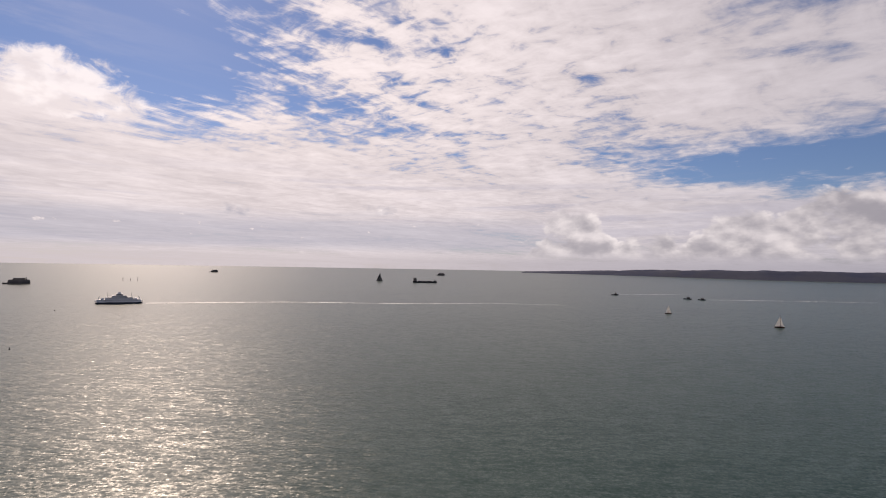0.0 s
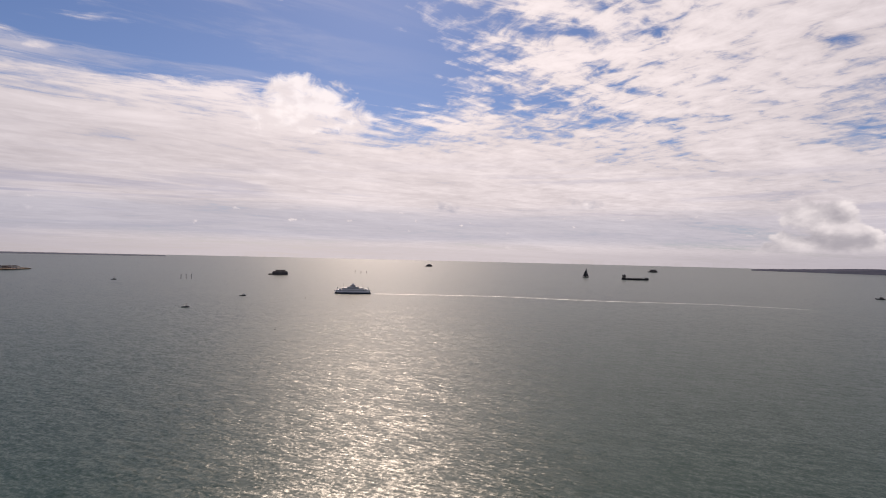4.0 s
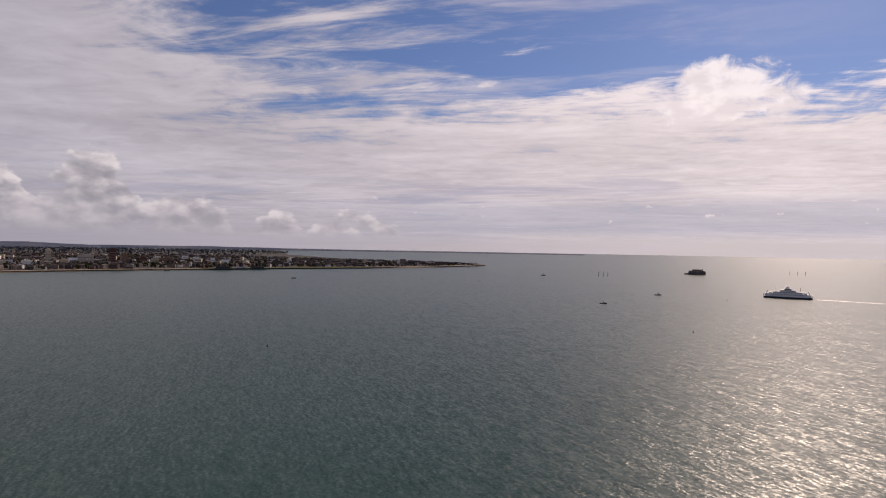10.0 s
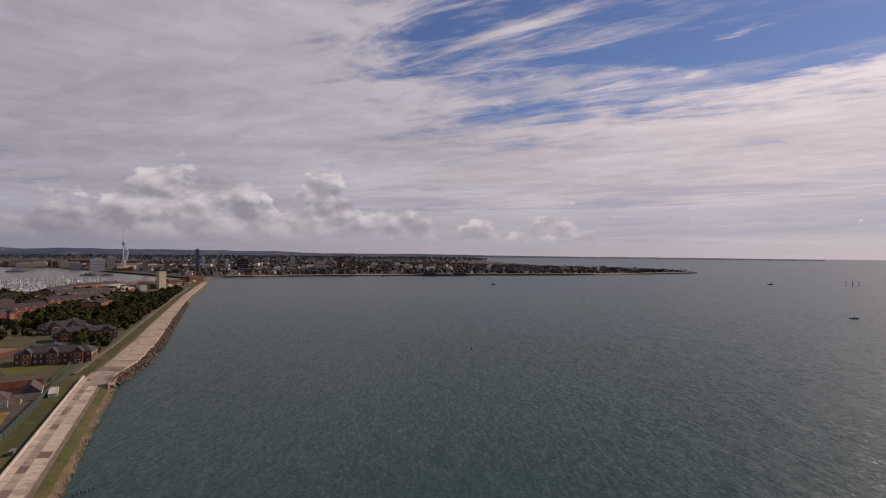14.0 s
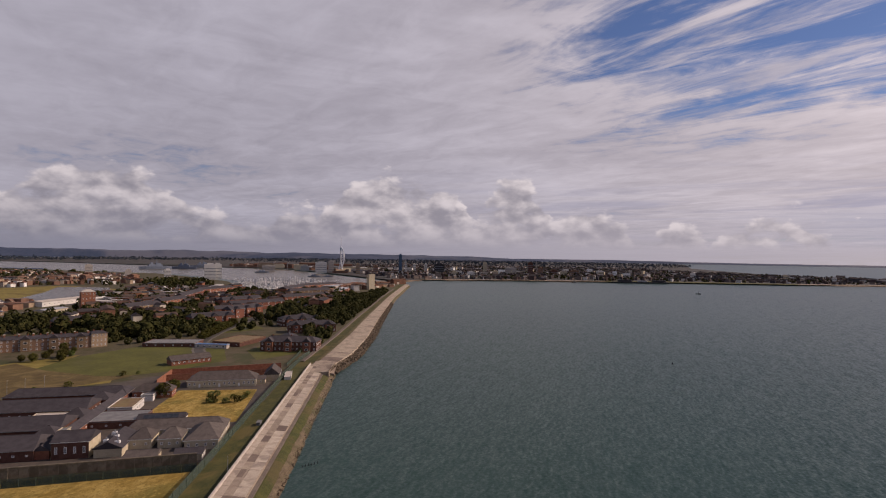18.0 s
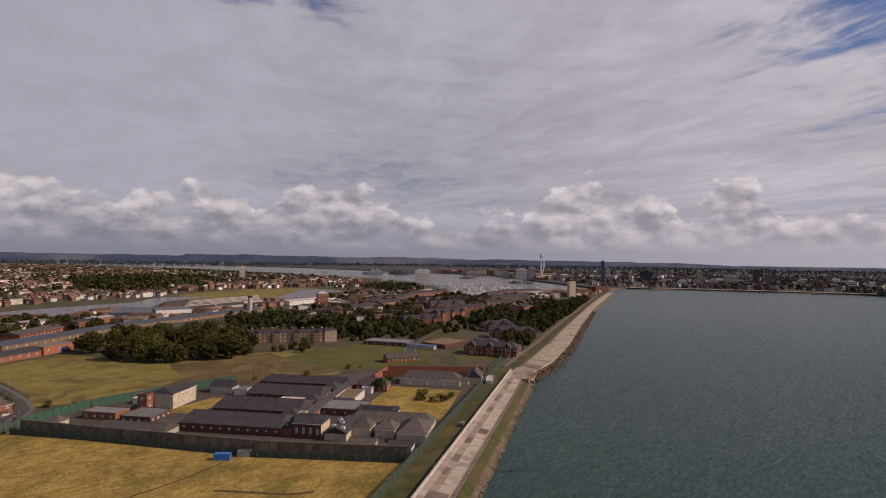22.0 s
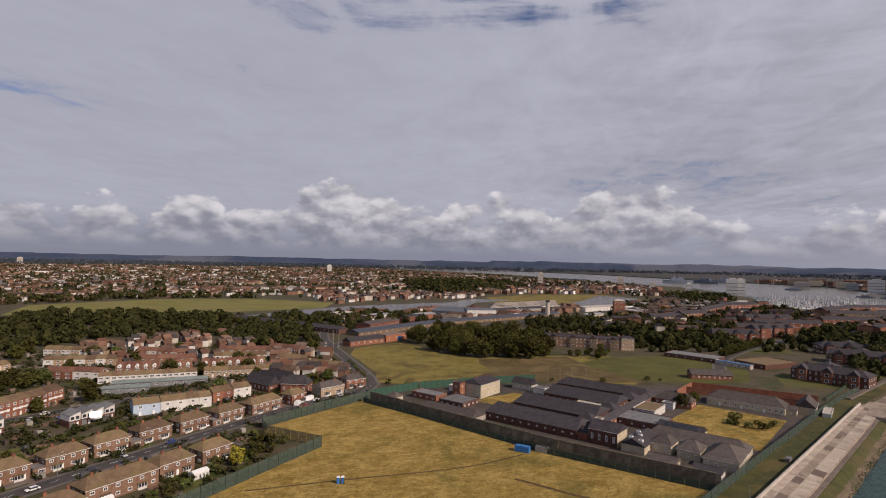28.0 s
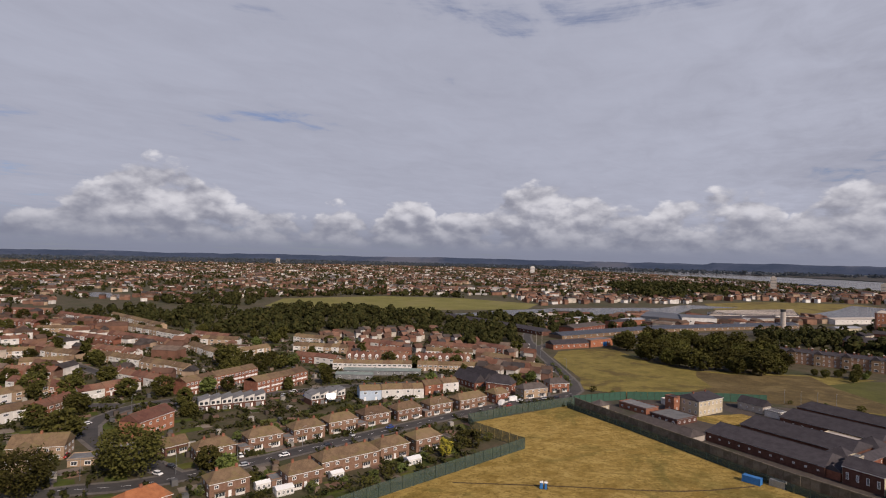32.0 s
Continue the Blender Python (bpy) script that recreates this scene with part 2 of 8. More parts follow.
build_sky()
sun = new("sun", bpy.data.lights.new("sun", "SUN"))
sun.data.energy, sun.data.angle, sun.data.color = 4.2, radians(0.6), (1.0, 0.815, 0.635)
sa, se = radians(SUN_AZ), radians(SUN_EL)
sun.matrix_world = look((0, 0, 900), Vector((0, 0, 900)) - Vector((-math.sin(sa) * math.cos(se), math.cos(sa) * math.cos(se), math.sin(se))))


# ---- materials ----
def mat(name, c1, c2, scale=0.5, rough=0.85, bump=0.15, metal=0.0, vary=0.0, patch=0.0, c3=None, spec=0.3):
    """A surface that goes between two colours at two scales; vary: how much one piece differs from the next; c3: stains."""
    m = bpy.data.materials.new(name)
    m.use_nodes = True
    n = Net(m.node_tree)
    co = n.put("ShaderNodeTexCoord").outputs["Object"]
    if vary:
        rnd = n.put("ShaderNodeObjectInfo").outputs["Random"]
        co = n.put("ShaderNodeVectorMath", {0: co, 1: n.xyz(n.math("MULTIPLY", rnd, 37.0), rnd, rnd)}, operation="ADD").outputs[0]
    a = n.noise(co, scale, 5.0, 0.6, 0.2)
    b = n.noise(co, scale * 9.0, 4.0, 0.6)
    f = n.step(n.math("ADD", n.math("MULTIPLY", a, 0.6), n.math("MULTIPLY", b, 0.4)), 0.34, 0.66)
    col = n.mix(f, c1, c2)
    if c3:
        st = n.noise(co, scale * 0.23, 5.0, 0.65, 0.6)
        col = n.mix(n.math("MULTIPLY", n.step(st, 0.50, 0.62), patch or 0.7), col, c3)
    if vary:
        hs = n.put("ShaderNodeHueSaturation", {"Color": col, "Value": n.math("ADD", 1.0 - vary, n.math("MULTIPLY", rnd, 2 * vary)),
                                               "Hue": n.math("ADD", 0.5 - 0.03 * vary, n.math("MULTIPLY", rnd, 0.06 * vary))})
        col = hs.outputs[0]
    p = n.put("ShaderNodeBsdfPrincipled", {"Base Color": col, "Roughness": rough, "Metallic": metal, "Specular IOR Level": spec})
    if bump:
        bm_ = n.put("ShaderNodeBump", {"Strength": bump, "Distance": 0.2, "Height": b})
        n.t.links.new(bm_.outputs[0], p.inputs["Normal"])
    n.put("ShaderNodeOutputMaterial", {0: p.outputs[0]})
    return m


def water_mat(name, deep, shoal, wave=1.0, gloss=0.355):
    """Open water: swell, wind waves and ripples tilt the surface, and finer ones spread what it mirrors."""
    m = bpy.data.materials.new(name)
    m.use_nodes = True
    n = Net(m.node_tree)
    co = n.put("ShaderNodeTexCoord").outputs["Object"]
    st = n.put("ShaderNodeMapping", {0: co, 2: (0, 0, radians(28)), 3: (0.5, 1.5, 1.0)}).outputs[0]

    def slope(vec, scale, detail, rough, amp):
        t = n.put("ShaderNodeTexNoise", {"Vector": vec, "Scale": scale, "Detail": detail, "Roughness": rough, "Distortion": 0.4})
        c = n.put("ShaderNodeVectorMath", {0: t.outputs[1], 1: (0.5, 0.5, 0.5)}, operation="SUBTRACT").outputs[0]
        sc = n.put("ShaderNodeVectorMath", {0: c}, operation="SCALE")
        sc.inputs[3].default_value = amp * wave
        return sc.outputs[0]

    tilt = slope(st, 0.10, 2.0, 0.5, 0.18)
    for vec, scale, detail, rough, amp in ((st, 0.34, 3.0, 0.6, 0.46), (co, 0.66, 3.0, 0.68, 0.58)):
        tilt = n.put("ShaderNodeVectorMath", {0: tilt, 1: slope(vec, scale, detail, rough, amp)}, operation="ADD").outputs[0]
    wind = n.step(n.noise(n.put("ShaderNodeMapping", {0: co, 2: (0, 0, radians(60)), 3: (0.3, 1.6, 1.0)}).outputs[0], 0.004, 4.0, 0.6, 0.8), 0.3, 0.7, 0.85, 1.15)
    tl = n.put("ShaderNodeVectorMath", {0: tilt, 1: n.xyz(wind, wind, 0.0)}, operation="MULTIPLY").outputs[0]
    nrm = n.put("ShaderNodeVectorMath", {0: n.put("ShaderNodeVectorMath", {0: tl, 1: (0, 0, 1)}, operation="ADD").outputs[0]}, operation="NORMALIZE").outputs[0]
    big = n.noise(co, 0.0022, 4.0, 0.6, 0.8)
    col = n.mix(n.step(big, 0.3, 0.72), deep, shoal)
    # seen along the surface the small waves hide one another and the water mirrors more clearly
    slant = n.put("ShaderNodeLayerWeight", {0: 0.5}).outputs[1]
    rough = n.step(slant, 0.78, 1.0, gloss, gloss * 0.80)
    p = n.put("ShaderNodeBsdfPrincipled", {"Base Color": col, "Roughness": rough, "IOR": 1.22, "Specular Tint": (0.90, 0.95, 1.0, 1.0), "Normal": nrm})
    p.distribution = "GGX"
    n.put("ShaderNodeOutputMaterial", {0: p.outputs[0]})
    return m


def field_mat():
    """Dry grass: pale gold, with greener and browner drifts, tussocks and mown lines."""
    m = bpy.data.materials.new("dry_grass")
    m.use_nodes = True
    n = Net(m.node_tree)
    co = n.put("ShaderNodeTexCoord").outputs["Object"]
    st = n.put("ShaderNodeMapping", {0: co, 2: (0, 0, radians(25)), 3: (0.8, 1.25, 1.0)}).outputs[0]
    a, b, c, d = n.noise(co, 0.022, 5.0, 0.62, 0.8), n.noise(st, 0.14, 5.0, 0.65, 0.5), n.noise(co, 0.9, 5.0, 0.7), n.noise(co, 0.05, 6.0, 0.7, 1.5)
    e = n.noise(st, 0.42, 5.0, 0.72, 0.4)
    col = n.mix(n.step(b, 0.30, 0.70), (0.231, 0.153, 0.037), (0.391, 0.282, 0.090))
    col = n.mix(n.math("MULTIPLY", n.step(a, 0.50, 0.64), 0.75), col, (0.130, 0.114, 0.030))
    col = n.mix(n.math("MULTIPLY", n.step(d, 0.58, 0.70), 0.6), col, (0.403, 0.303, 0.103))
    col = n.mix(n.math("MULTIPLY", n.step(e, 0.52, 0.62), 0.55), col, (0.147, 0.095, 0.018))
    col = n.mix(n.math("MULTIPLY", n.step(e, 0.46, 0.36), 0.5), col, (0.473, 0.340, 0.098))
    col = n.mix(n.math("MULTIPLY", n.step(c, 0.52, 0.64), 0.65), col, (0.118, 0.078, 0.016))
    p = n.put("ShaderNodeBsdfPrincipled", {"Base Color": col, "Roughness": 0.95, "Specular IOR Level": 0.1})
    bp = n.put("ShaderNodeBump", {"Strength": 0.9, "Distance": 0.5, "Height": n.math("ADD", c, b)})
    n.t.links.new(bp.outputs[0], p.inputs["Normal"])
    n.put("ShaderNodeOutputMaterial", {0: p.outputs[0]})
    return m


SEA = water_mat("sea_water", (0.0195, 0.046, 0.041), (0.026, 0.056, 0.049))
CREEK = water_mat("creek_water", (0.078, 0.070, 0.060), (0.105, 0.094, 0.080), 0.6, 0.26)
HARBOUR = water_mat("harbour_water", (0.115, 0.105, 0.092), (0.155, 0.14, 0.118), 0.6, 0.30)
FIELD = field_mat()
MEADOW = mat("meadow_grass", (0.118, 0.094, 0.018), (0.235, 0.185, 0.045), 0.11, 0.95, 0.8, c3=(0.088, 0.062, 0.017), patch=0.8)
LAWN = mat("lawn_grass", (0.060, 0.062, 0.011), (0.100, 0.098, 0.019), 0.05, 0.95, 0.4, c3=(0.095, 0.088, 0.030))
BANK = mat("bank_grass", (0.036, 0.042, 0.011), (0.085, 0.080, 0.022), 0.2, 0.95, 0.6, c3=(0.125, 0.095, 0.032))
LAND = mat("town_ground", (0.048, 0.046, 0.018), (0.098, 0.076, 0.048), 0.10, 0.95, 0.4, c3=(0.040, 0.048, 0.014))
YARD = mat("yard_paving", (0.052, 0.042, 0.037), (0.095, 0.078, 0.066), 0.12, 0.9, 0.2, c3=(0.05, 0.05, 0.028))
ASPHALT = mat("asphalt", (0.045, 0.042, 0.042), (0.068, 0.064, 0.062), 0.2, 0.9, 0.2, c3=(0.08, 0.072, 0.066), patch=0.4)
CONCRETE = mat("sea_wall_concrete", (0.215, 0.172, 0.132), (0.345, 0.285, 0.225), 0.25, 0.9, 0.3, vary=0.16, c3=(0.145, 0.108, 0.084))
PALE_WALL = mat("pale_concrete", (0.36, 0.32, 0.28), (0.50, 0.45, 0.40), 0.4, 0.85, 0.2, c3=(0.34, 0.30, 0.26), patch=0.5)
SHINGLE = mat("shingle", (0.085, 0.064, 0.040), (0.165, 0.128, 0.082), 0.3, 0.95, 0.8, c3=(0.06, 0.065, 0.025))
BRICK = mat("red_brick", (0.16, 0.060, 0.038), (0.27, 0.115, 0.072), 0.8, 0.9, 0.3, vary=0.2)
DARK_BRICK = mat("dark_brick", (0.085, 0.038, 0.028), (0.145, 0.072, 0.052), 0.6, 0.9, 0.3, vary=0.15)
BUFF = mat("buff_brick", (0.29, 0.205, 0.135), (0.39, 0.29, 0.195), 0.7, 0.9, 0.25, vary=0.1)
RENDER_WHITE = mat("white_render", (0.52, 0.50, 0.47), (0.68, 0.66, 0.63), 0.4, 0.85, 0.1, vary=0.08)
CREAM = mat("cream_render", (0.40, 0.34, 0.24), (0.54, 0.47, 0.345), 0.4, 0.85, 0.1, vary=0.06)
PALE_BLUE = mat("pale_blue_render", (0.38, 0.46, 0.56), (0.48, 0.56, 0.66), 0.4, 0.85, 0.1)
TILE_BROWN = mat("brown_roof_tile", (0.105, 0.068, 0.041), (0.19, 0.128, 0.076), 0.5, 0.9, 0.4, vary=0.28, c3=(0.15, 0.115, 0.05))
TILE_RED = mat("red_roof_tile", (0.125, 0.058, 0.040), (0.205, 0.102, 0.068), 0.5, 0.9, 0.4, vary=0.28, c3=(0.13, 0.09, 0.06))
TILE_GREY = mat("grey_roof_tile", (0.062, 0.051, 0.047), (0.110, 0.092, 0.084), 0.5, 0.85, 0.4, vary=0.18)
SLATE = mat("slate_roof", (0.034, 0.029, 0.033), (0.060, 0.053, 0.058), 0.35, 0.75, 0.25, vary=0.12)
FLAT_ROOF = mat("felt_roof", (0.12, 0.12, 0.125), (0.2, 0.2, 0.2), 0.3, 0.9, 0.15, vary=0.15)
METAL_ROOF = mat("sheet_metal_roof", (0.30, 0.31, 0.33), (0.42, 0.43, 0.45), 0.2, 0.5, 0.1, metal=0.3)
WHITE = mat("white_paint", (0.70, 0.70, 0.69), (0.80, 0.80, 0.79), 0.6, 0.6, 0.03)
GLASS = mat("window_glass", (0.025, 0.03, 0.035), (0.05, 0.055, 0.065), 0.5, 0.08, 0.0, spec=0.6)
BLUE = mat("blue_paint", (0.03, 0.13, 0.36), (0.05, 0.19, 0.46), 0.5, 0.5, 0.05)
GREEN_FENCE = mat("green_fence_paint", (0.025, 0.042, 0.032), (0.04, 0.062, 0.046), 0.5, 0.7, 0.05)
GREY_METAL = mat("grey_metal", (0.25, 0.26, 0.27), (0.36, 0.37, 0.38), 0.5, 0.5, 0.05, metal=0.6)
BARK = mat("bark", (0.06, 0.045, 0.03), (0.11, 0.085, 0.06), 2.0, 0.95, 0.6)
LEAF = mat("leaves", (0.038, 0.040, 0.012), (0.092, 0.084, 0.022), 0.6, 0.95, 0.0, vary=0.35, spec=0.05)
LEAF_LIGHT = mat("light_leaves", (0.06, 0.08, 0.018), (0.12, 0.135, 0.03), 0.6, 0.8, 0.0, vary=0.3)
LEAF_YELLOW = mat("yellow_leaves", (0.25, 0.22, 0.02), (0.42, 0.36, 0.04), 0.6, 0.8, 0.0)
# blue-grey base colours carry the distance haze of ridge and far shore
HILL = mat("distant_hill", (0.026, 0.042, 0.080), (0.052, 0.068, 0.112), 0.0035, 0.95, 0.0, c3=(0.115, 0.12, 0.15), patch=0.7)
# woodland turned dark blue, so the haze over the island is in its colour
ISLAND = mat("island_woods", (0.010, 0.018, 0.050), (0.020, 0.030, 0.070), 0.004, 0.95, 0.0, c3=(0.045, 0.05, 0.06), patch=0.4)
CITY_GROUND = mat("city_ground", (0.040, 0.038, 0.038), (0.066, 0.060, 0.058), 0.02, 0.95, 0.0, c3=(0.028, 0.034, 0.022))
BLACK = mat("dark_steel", (0.02, 0.02, 0.024), (0.045, 0.045, 0.05), 0.5, 0.6, 0.0)
STONE = mat("fort_stone", (0.10, 0.09, 0.085), (0.17, 0.155, 0.145), 0.1, 0.9, 0.2)


# ---- helpers ----
R0, R1 = 1000.0, 3850.0


def squeeze(x, y):
    """Beyond 1 km distances close up towards 4.85 km, and sizes with them, as seen from the eye's height."""
    r = math.hypot(x, y)
    return 1.0 if r <= R0 else (R0 + R1 * (1 - math.exp((R0 - r) / R1))) / r


def far(x, y, z=0.0):
    s = squeeze(x, y)
    return Vector((x * s, y * s, EYE_H + (z - EYE_H) * s))


def mesh_of(name, verts, faces, mats, slots=None, smooth=False):
    me = bpy.data.meshes.new(name)
    me.from_pydata([tuple(v) for v in verts], [], faces)
    for m in mats if isinstance(mats, (list, tuple)) else [mats]:
        me.materials.append(m)
    if slots:
        me.polygons.foreach_set("material_index", slots)
    if smooth:
        me.polygons.foreach_set("use_smooth", [True] * len(me.polygons))
    me.update()
    return me


def to_mesh(name, bm, mats):
    me = bpy.data.meshes.new(name)
    bmesh.ops.recalc_face_normals(bm, faces=bm.faces)
    bm.to_mesh(me)
    bm.free()
    for m in mats if isinstance(mats, (list, tuple)) else [mats]:
        me.materials.append(m)
    return me


def part(name, bm, material, parent, label=""):
    ob = new(name, bm if isinstance(bm, bpy.types.Mesh) else to_mesh(name, bm, material))
    ob.parent = parent
    return tagged(ob, label=label)


def thing(name, label, category, x=0, y=0, z=0, turn=0.0, group="", kind="", size=1.0):
    ob = new(name)
    ob.empty_display_size = 0.5
    ob.matrix_basis = pose(x, y, z, 0, 0, turn) @ Matrix.Scale(size, 4)
    return tagged(ob, label=label, category=category, group=group, kind=kind)


def box(bm, x0, x1, y0, y1, z0, z1, top=1.0, mi=0):
    """A block, whose top may be smaller than its foot."""
    cx, cy = (x0 + x1) / 2, (y0 + y1) / 2
    vs = []
    for z, k in ((z0, 1.0), (z1, top)):
        for x, y in ((x0, y0), (x1, y0), (x1, y1), (x0, y1)):
            vs.append(bm.verts.new((cx + (x - cx) * k, cy + (y - cy) * k, z)))
    for f in ((3, 2, 1, 0), (4, 5, 6, 7), (0, 1, 5, 4), (1, 2, 6, 5), (2, 3, 7, 6), (3, 0, 4, 7)):
        bm.faces.new([vs[i] for i in f]).material_index = mi
    return bm


def tube(bm, p0, p1, r0, r1, n=8, cap=True):
    p0, p1 = Vector(p0), Vector(p1)
    q = (p1 - p0).to_track_quat("Z", "Y")
    rings = []
    for p, r in ((p0, r0), (p1, r1)):
        rings.append([bm.verts.new(p + q @ Vector((r * math.cos(6.28319 * i / n), r * math.sin(6.28319 * i / n), 0))) for i in range(n)])
    for i in range(n):
        bm.faces.new((rings[0][i], rings[0][(i + 1) % n], rings[1][(i + 1) % n], rings[1][i]))
    if cap:
        bm.faces.new(rings[1])
        bm.faces.new(rings[0][::-1])
    return bm


def roof_shape(bm, w, d, z, rise, over=0.5, hip=0.0, thick=0.18):
    """A pitched roof along x with its eaves at z; hip: how far the ridge stands back from the ends. Closed below."""
    a, b = w / 2 + over, d / 2 + over
    h = max(w / 2 - hip, 0.05) + (over if hip == 0 else 0)
    lo = [bm.verts.new(v) for v in ((-a, -b, z - thick), (a, -b, z - thick), (a, b, z - thick), (-a, b, z - thick))]
    ev = [bm.verts.new(v) for v in ((-a, -b, z), (a, -b, z), (a, b, z), (-a, b, z))]
    rg = [bm.verts.new((-h, 0, z + rise)), bm.verts.new((h, 0, z + rise))]
    bm.faces.new(lo[::-1])
    for i in range(4):
        bm.faces.new((lo[i], lo[(i + 1) % 4], ev[(i + 1) % 4], ev[i]))
    bm.faces.new((ev[0], ev[1], rg[1], rg[0]))
    bm.faces.new((ev[2], ev[3], rg[0], rg[1]))
    bm.faces.new((ev[1], ev[2], rg[1]))
    bm.faces.new((ev[3], ev[0], rg[0]))
    return bm


def gable_walls(bm, w, d, z, rise):
    """A wall block whose short ends rise to the ridge."""
    v = [bm.verts.new(p) for p in ((-w / 2, -d / 2, 0), (w / 2, -d / 2, 0), (w / 2, d / 2, 0), (-w / 2, d / 2, 0),
                                   (-w / 2, -d / 2, z), (w / 2, -d / 2, z), (w / 2, d / 2, z), (-w / 2, d / 2, z),
                                   (-w / 2, 0, z + rise), (w / 2, 0, z + rise))]
    for f in ((0, 1, 5, 4), (2, 3, 7, 6), (1, 2, 6, 9, 5), (3, 0, 4, 8, 7), (4, 5, 9, 8), (6, 7, 8, 9), (3, 2, 1, 0)):
        bm.faces.new([v[i] for i in f])
    return bm


@lru_cache(None)
def window_meshes(w, h, bars, glazed):
    """The frame of a window, cut out of one plate, and its pane; glazed: both in one piece, for windows far off."""
    t = 0.17
    xs = [-w / 2, -w / 2 + t]
    for i in range(bars):
        x = -w / 2 + (i + 1) * w / (bars + 1)
        xs += [x - 0.04, x + 0.04]
    xs += [w / 2 - t, w / 2]
    zs = [0, t, h - t, h]
    bm = bmesh.new()
    grid = [[bm.verts.new((x, -0.02, z)) for x in xs] for z in zs]
    fr, gl = [], []
    for j in range(3):
        for i in range(len(xs) - 1):
            hole = j == 1 and i % 2 == 1
            if hole and not glazed:
                continue
            f = bm.faces.new((grid[j][i], grid[j][i + 1], grid[j + 1][i + 1], grid[j + 1][i]))
            if hole:
                f.material_index = 1
            else:
                fr.append(f)
    ext = bmesh.ops.extrude_face_region(bm, geom=fr)
    for v in ext["geom"]:
        if isinstance(v, bmesh.types.BMVert):
            v.co.y -= 0.08
    if glazed:
        bmesh.ops.delete(bm, geom=fr, context="FACES_KEEP_BOUNDARY")
    pane = bmesh.new()
    box(pane, -w / 2 + t * 0.6, w / 2 - t * 0.6, -0.045, -0.005, t * 0.6, h - t * 0.6)
    return to_mesh("window", bm, [WHITE, GLASS]), to_mesh("pane", pane, GLASS)


def window(parent, x, y, z, w=1.3, h=1.2, face=0, bars=1, pane=True):
    """A framed window on a wall; face: the way it looks out, degrees from -y."""
    frame_mesh, pane_mesh = window_meshes(w, h, bars, not pane)
    ob = new("window", frame_mesh)
    ob.parent = parent
    ob.matrix_basis = pose(x, y, z, 0, 0, face)
    if pane:
        p = new("pane", pane_mesh)
        p.parent = ob
    return ob


@lru_cache(None)
def door_mesh(mat_name):
    bm = box(bmesh.new(), -0.5, 0.5, -0.06, 0, 0, 2.05)
    box(bm, -0.36, 0.36, -0.09, -0.06, 1.25, 1.85)
    return to_mesh("door", bm, bpy.data.materials[mat_name])


def outline_sheet(name, loop, z, material, step=60.0, label="", category="ground", warp=True, kind="structure", slope=None):
    """A sheet inside a loop of corners, cut into pieces of about step metres so that it follows the lie of the land."""
    pts = []
    n = len(loop)
    for i in range(n):
        a, b = Vector(loop[i]), Vector(loop[(i + 1) % n])
        k = max(1, int((b - a).length / step))
        k = min(k, 60)
        pts += [a.lerp(b, j / k) for j in range(k)]
    edges = [(i, (i + 1) % len(pts)) for i in range(len(pts))]
    xs, ys = [p[0] for p in loop], [p[1] for p in loop]
    inner = []
    if max(xs) - min(xs) > 2 * step or max(ys) - min(ys) > 2 * step:
        x = min(xs) + step / 2
        while x < max(xs):
            y = min(ys) + step / 2
            while y < max(ys):
                inside = False
                for i in range(n):
                    (x1, y1), (x2, y2) = loop[i], loop[(i + 1) % n]
                    if (y1 > y) != (y2 > y) and x < (x2 - x1) * (y - y1) / (y2 - y1) + x1:
                        inside = not inside
                if inside:
                    inner.append(Vector((x, y)))
                y += step
            x += step
    from mathutils.geometry import delaunay_2d_cdt
    v, _, f, _, _, _ = delaunay_2d_cdt([Vector(p) for p in pts] + inner, edges, [], 1, 0.01)
    top = [far(p[0], p[1], z) if warp else Vector((p[0], p[1], z)) for p in v]
    ob = new(name, mesh_of(name, top, f, material))
    return tagged(ob, label=label, category=category, kind=kind)


# ---- sea ----
def build_sea():
    rings = [5, 60, 110, 160] + [160 * 1.045 ** k for k in range(1, 102)] + [15500]
    turns = 240
    verts, faces = [Vector((0, 0, 0))], []
    for r in rings:
        for i in range(turns):
            a = 2 * math.pi * i / turns
            verts.append(far(r * math.cos(a), r * math.sin(a), 0.0))
    for i in range(turns):
        faces.append((0, 1 + i, 1 + (i + 1) % turns))
    for k in range(len(rings) - 1):
        for i in range(turns):
            a, b = 1 + k * turns + i, 1 + k * turns + (i + 1) % turns
            faces.append((a, a + turns, b + turns, b))
    me = mesh_of("water", verts, faces, SEA, smooth=True)
    me.normals_split_custom_set_from_vertices([(0, 0, 1)] * len(verts))
    ob = new("water", me)
    tagged(ob, label="grey-green rippled sea with sun glitter reaching the horizon", category="sea", kind="structure")


build_sea()

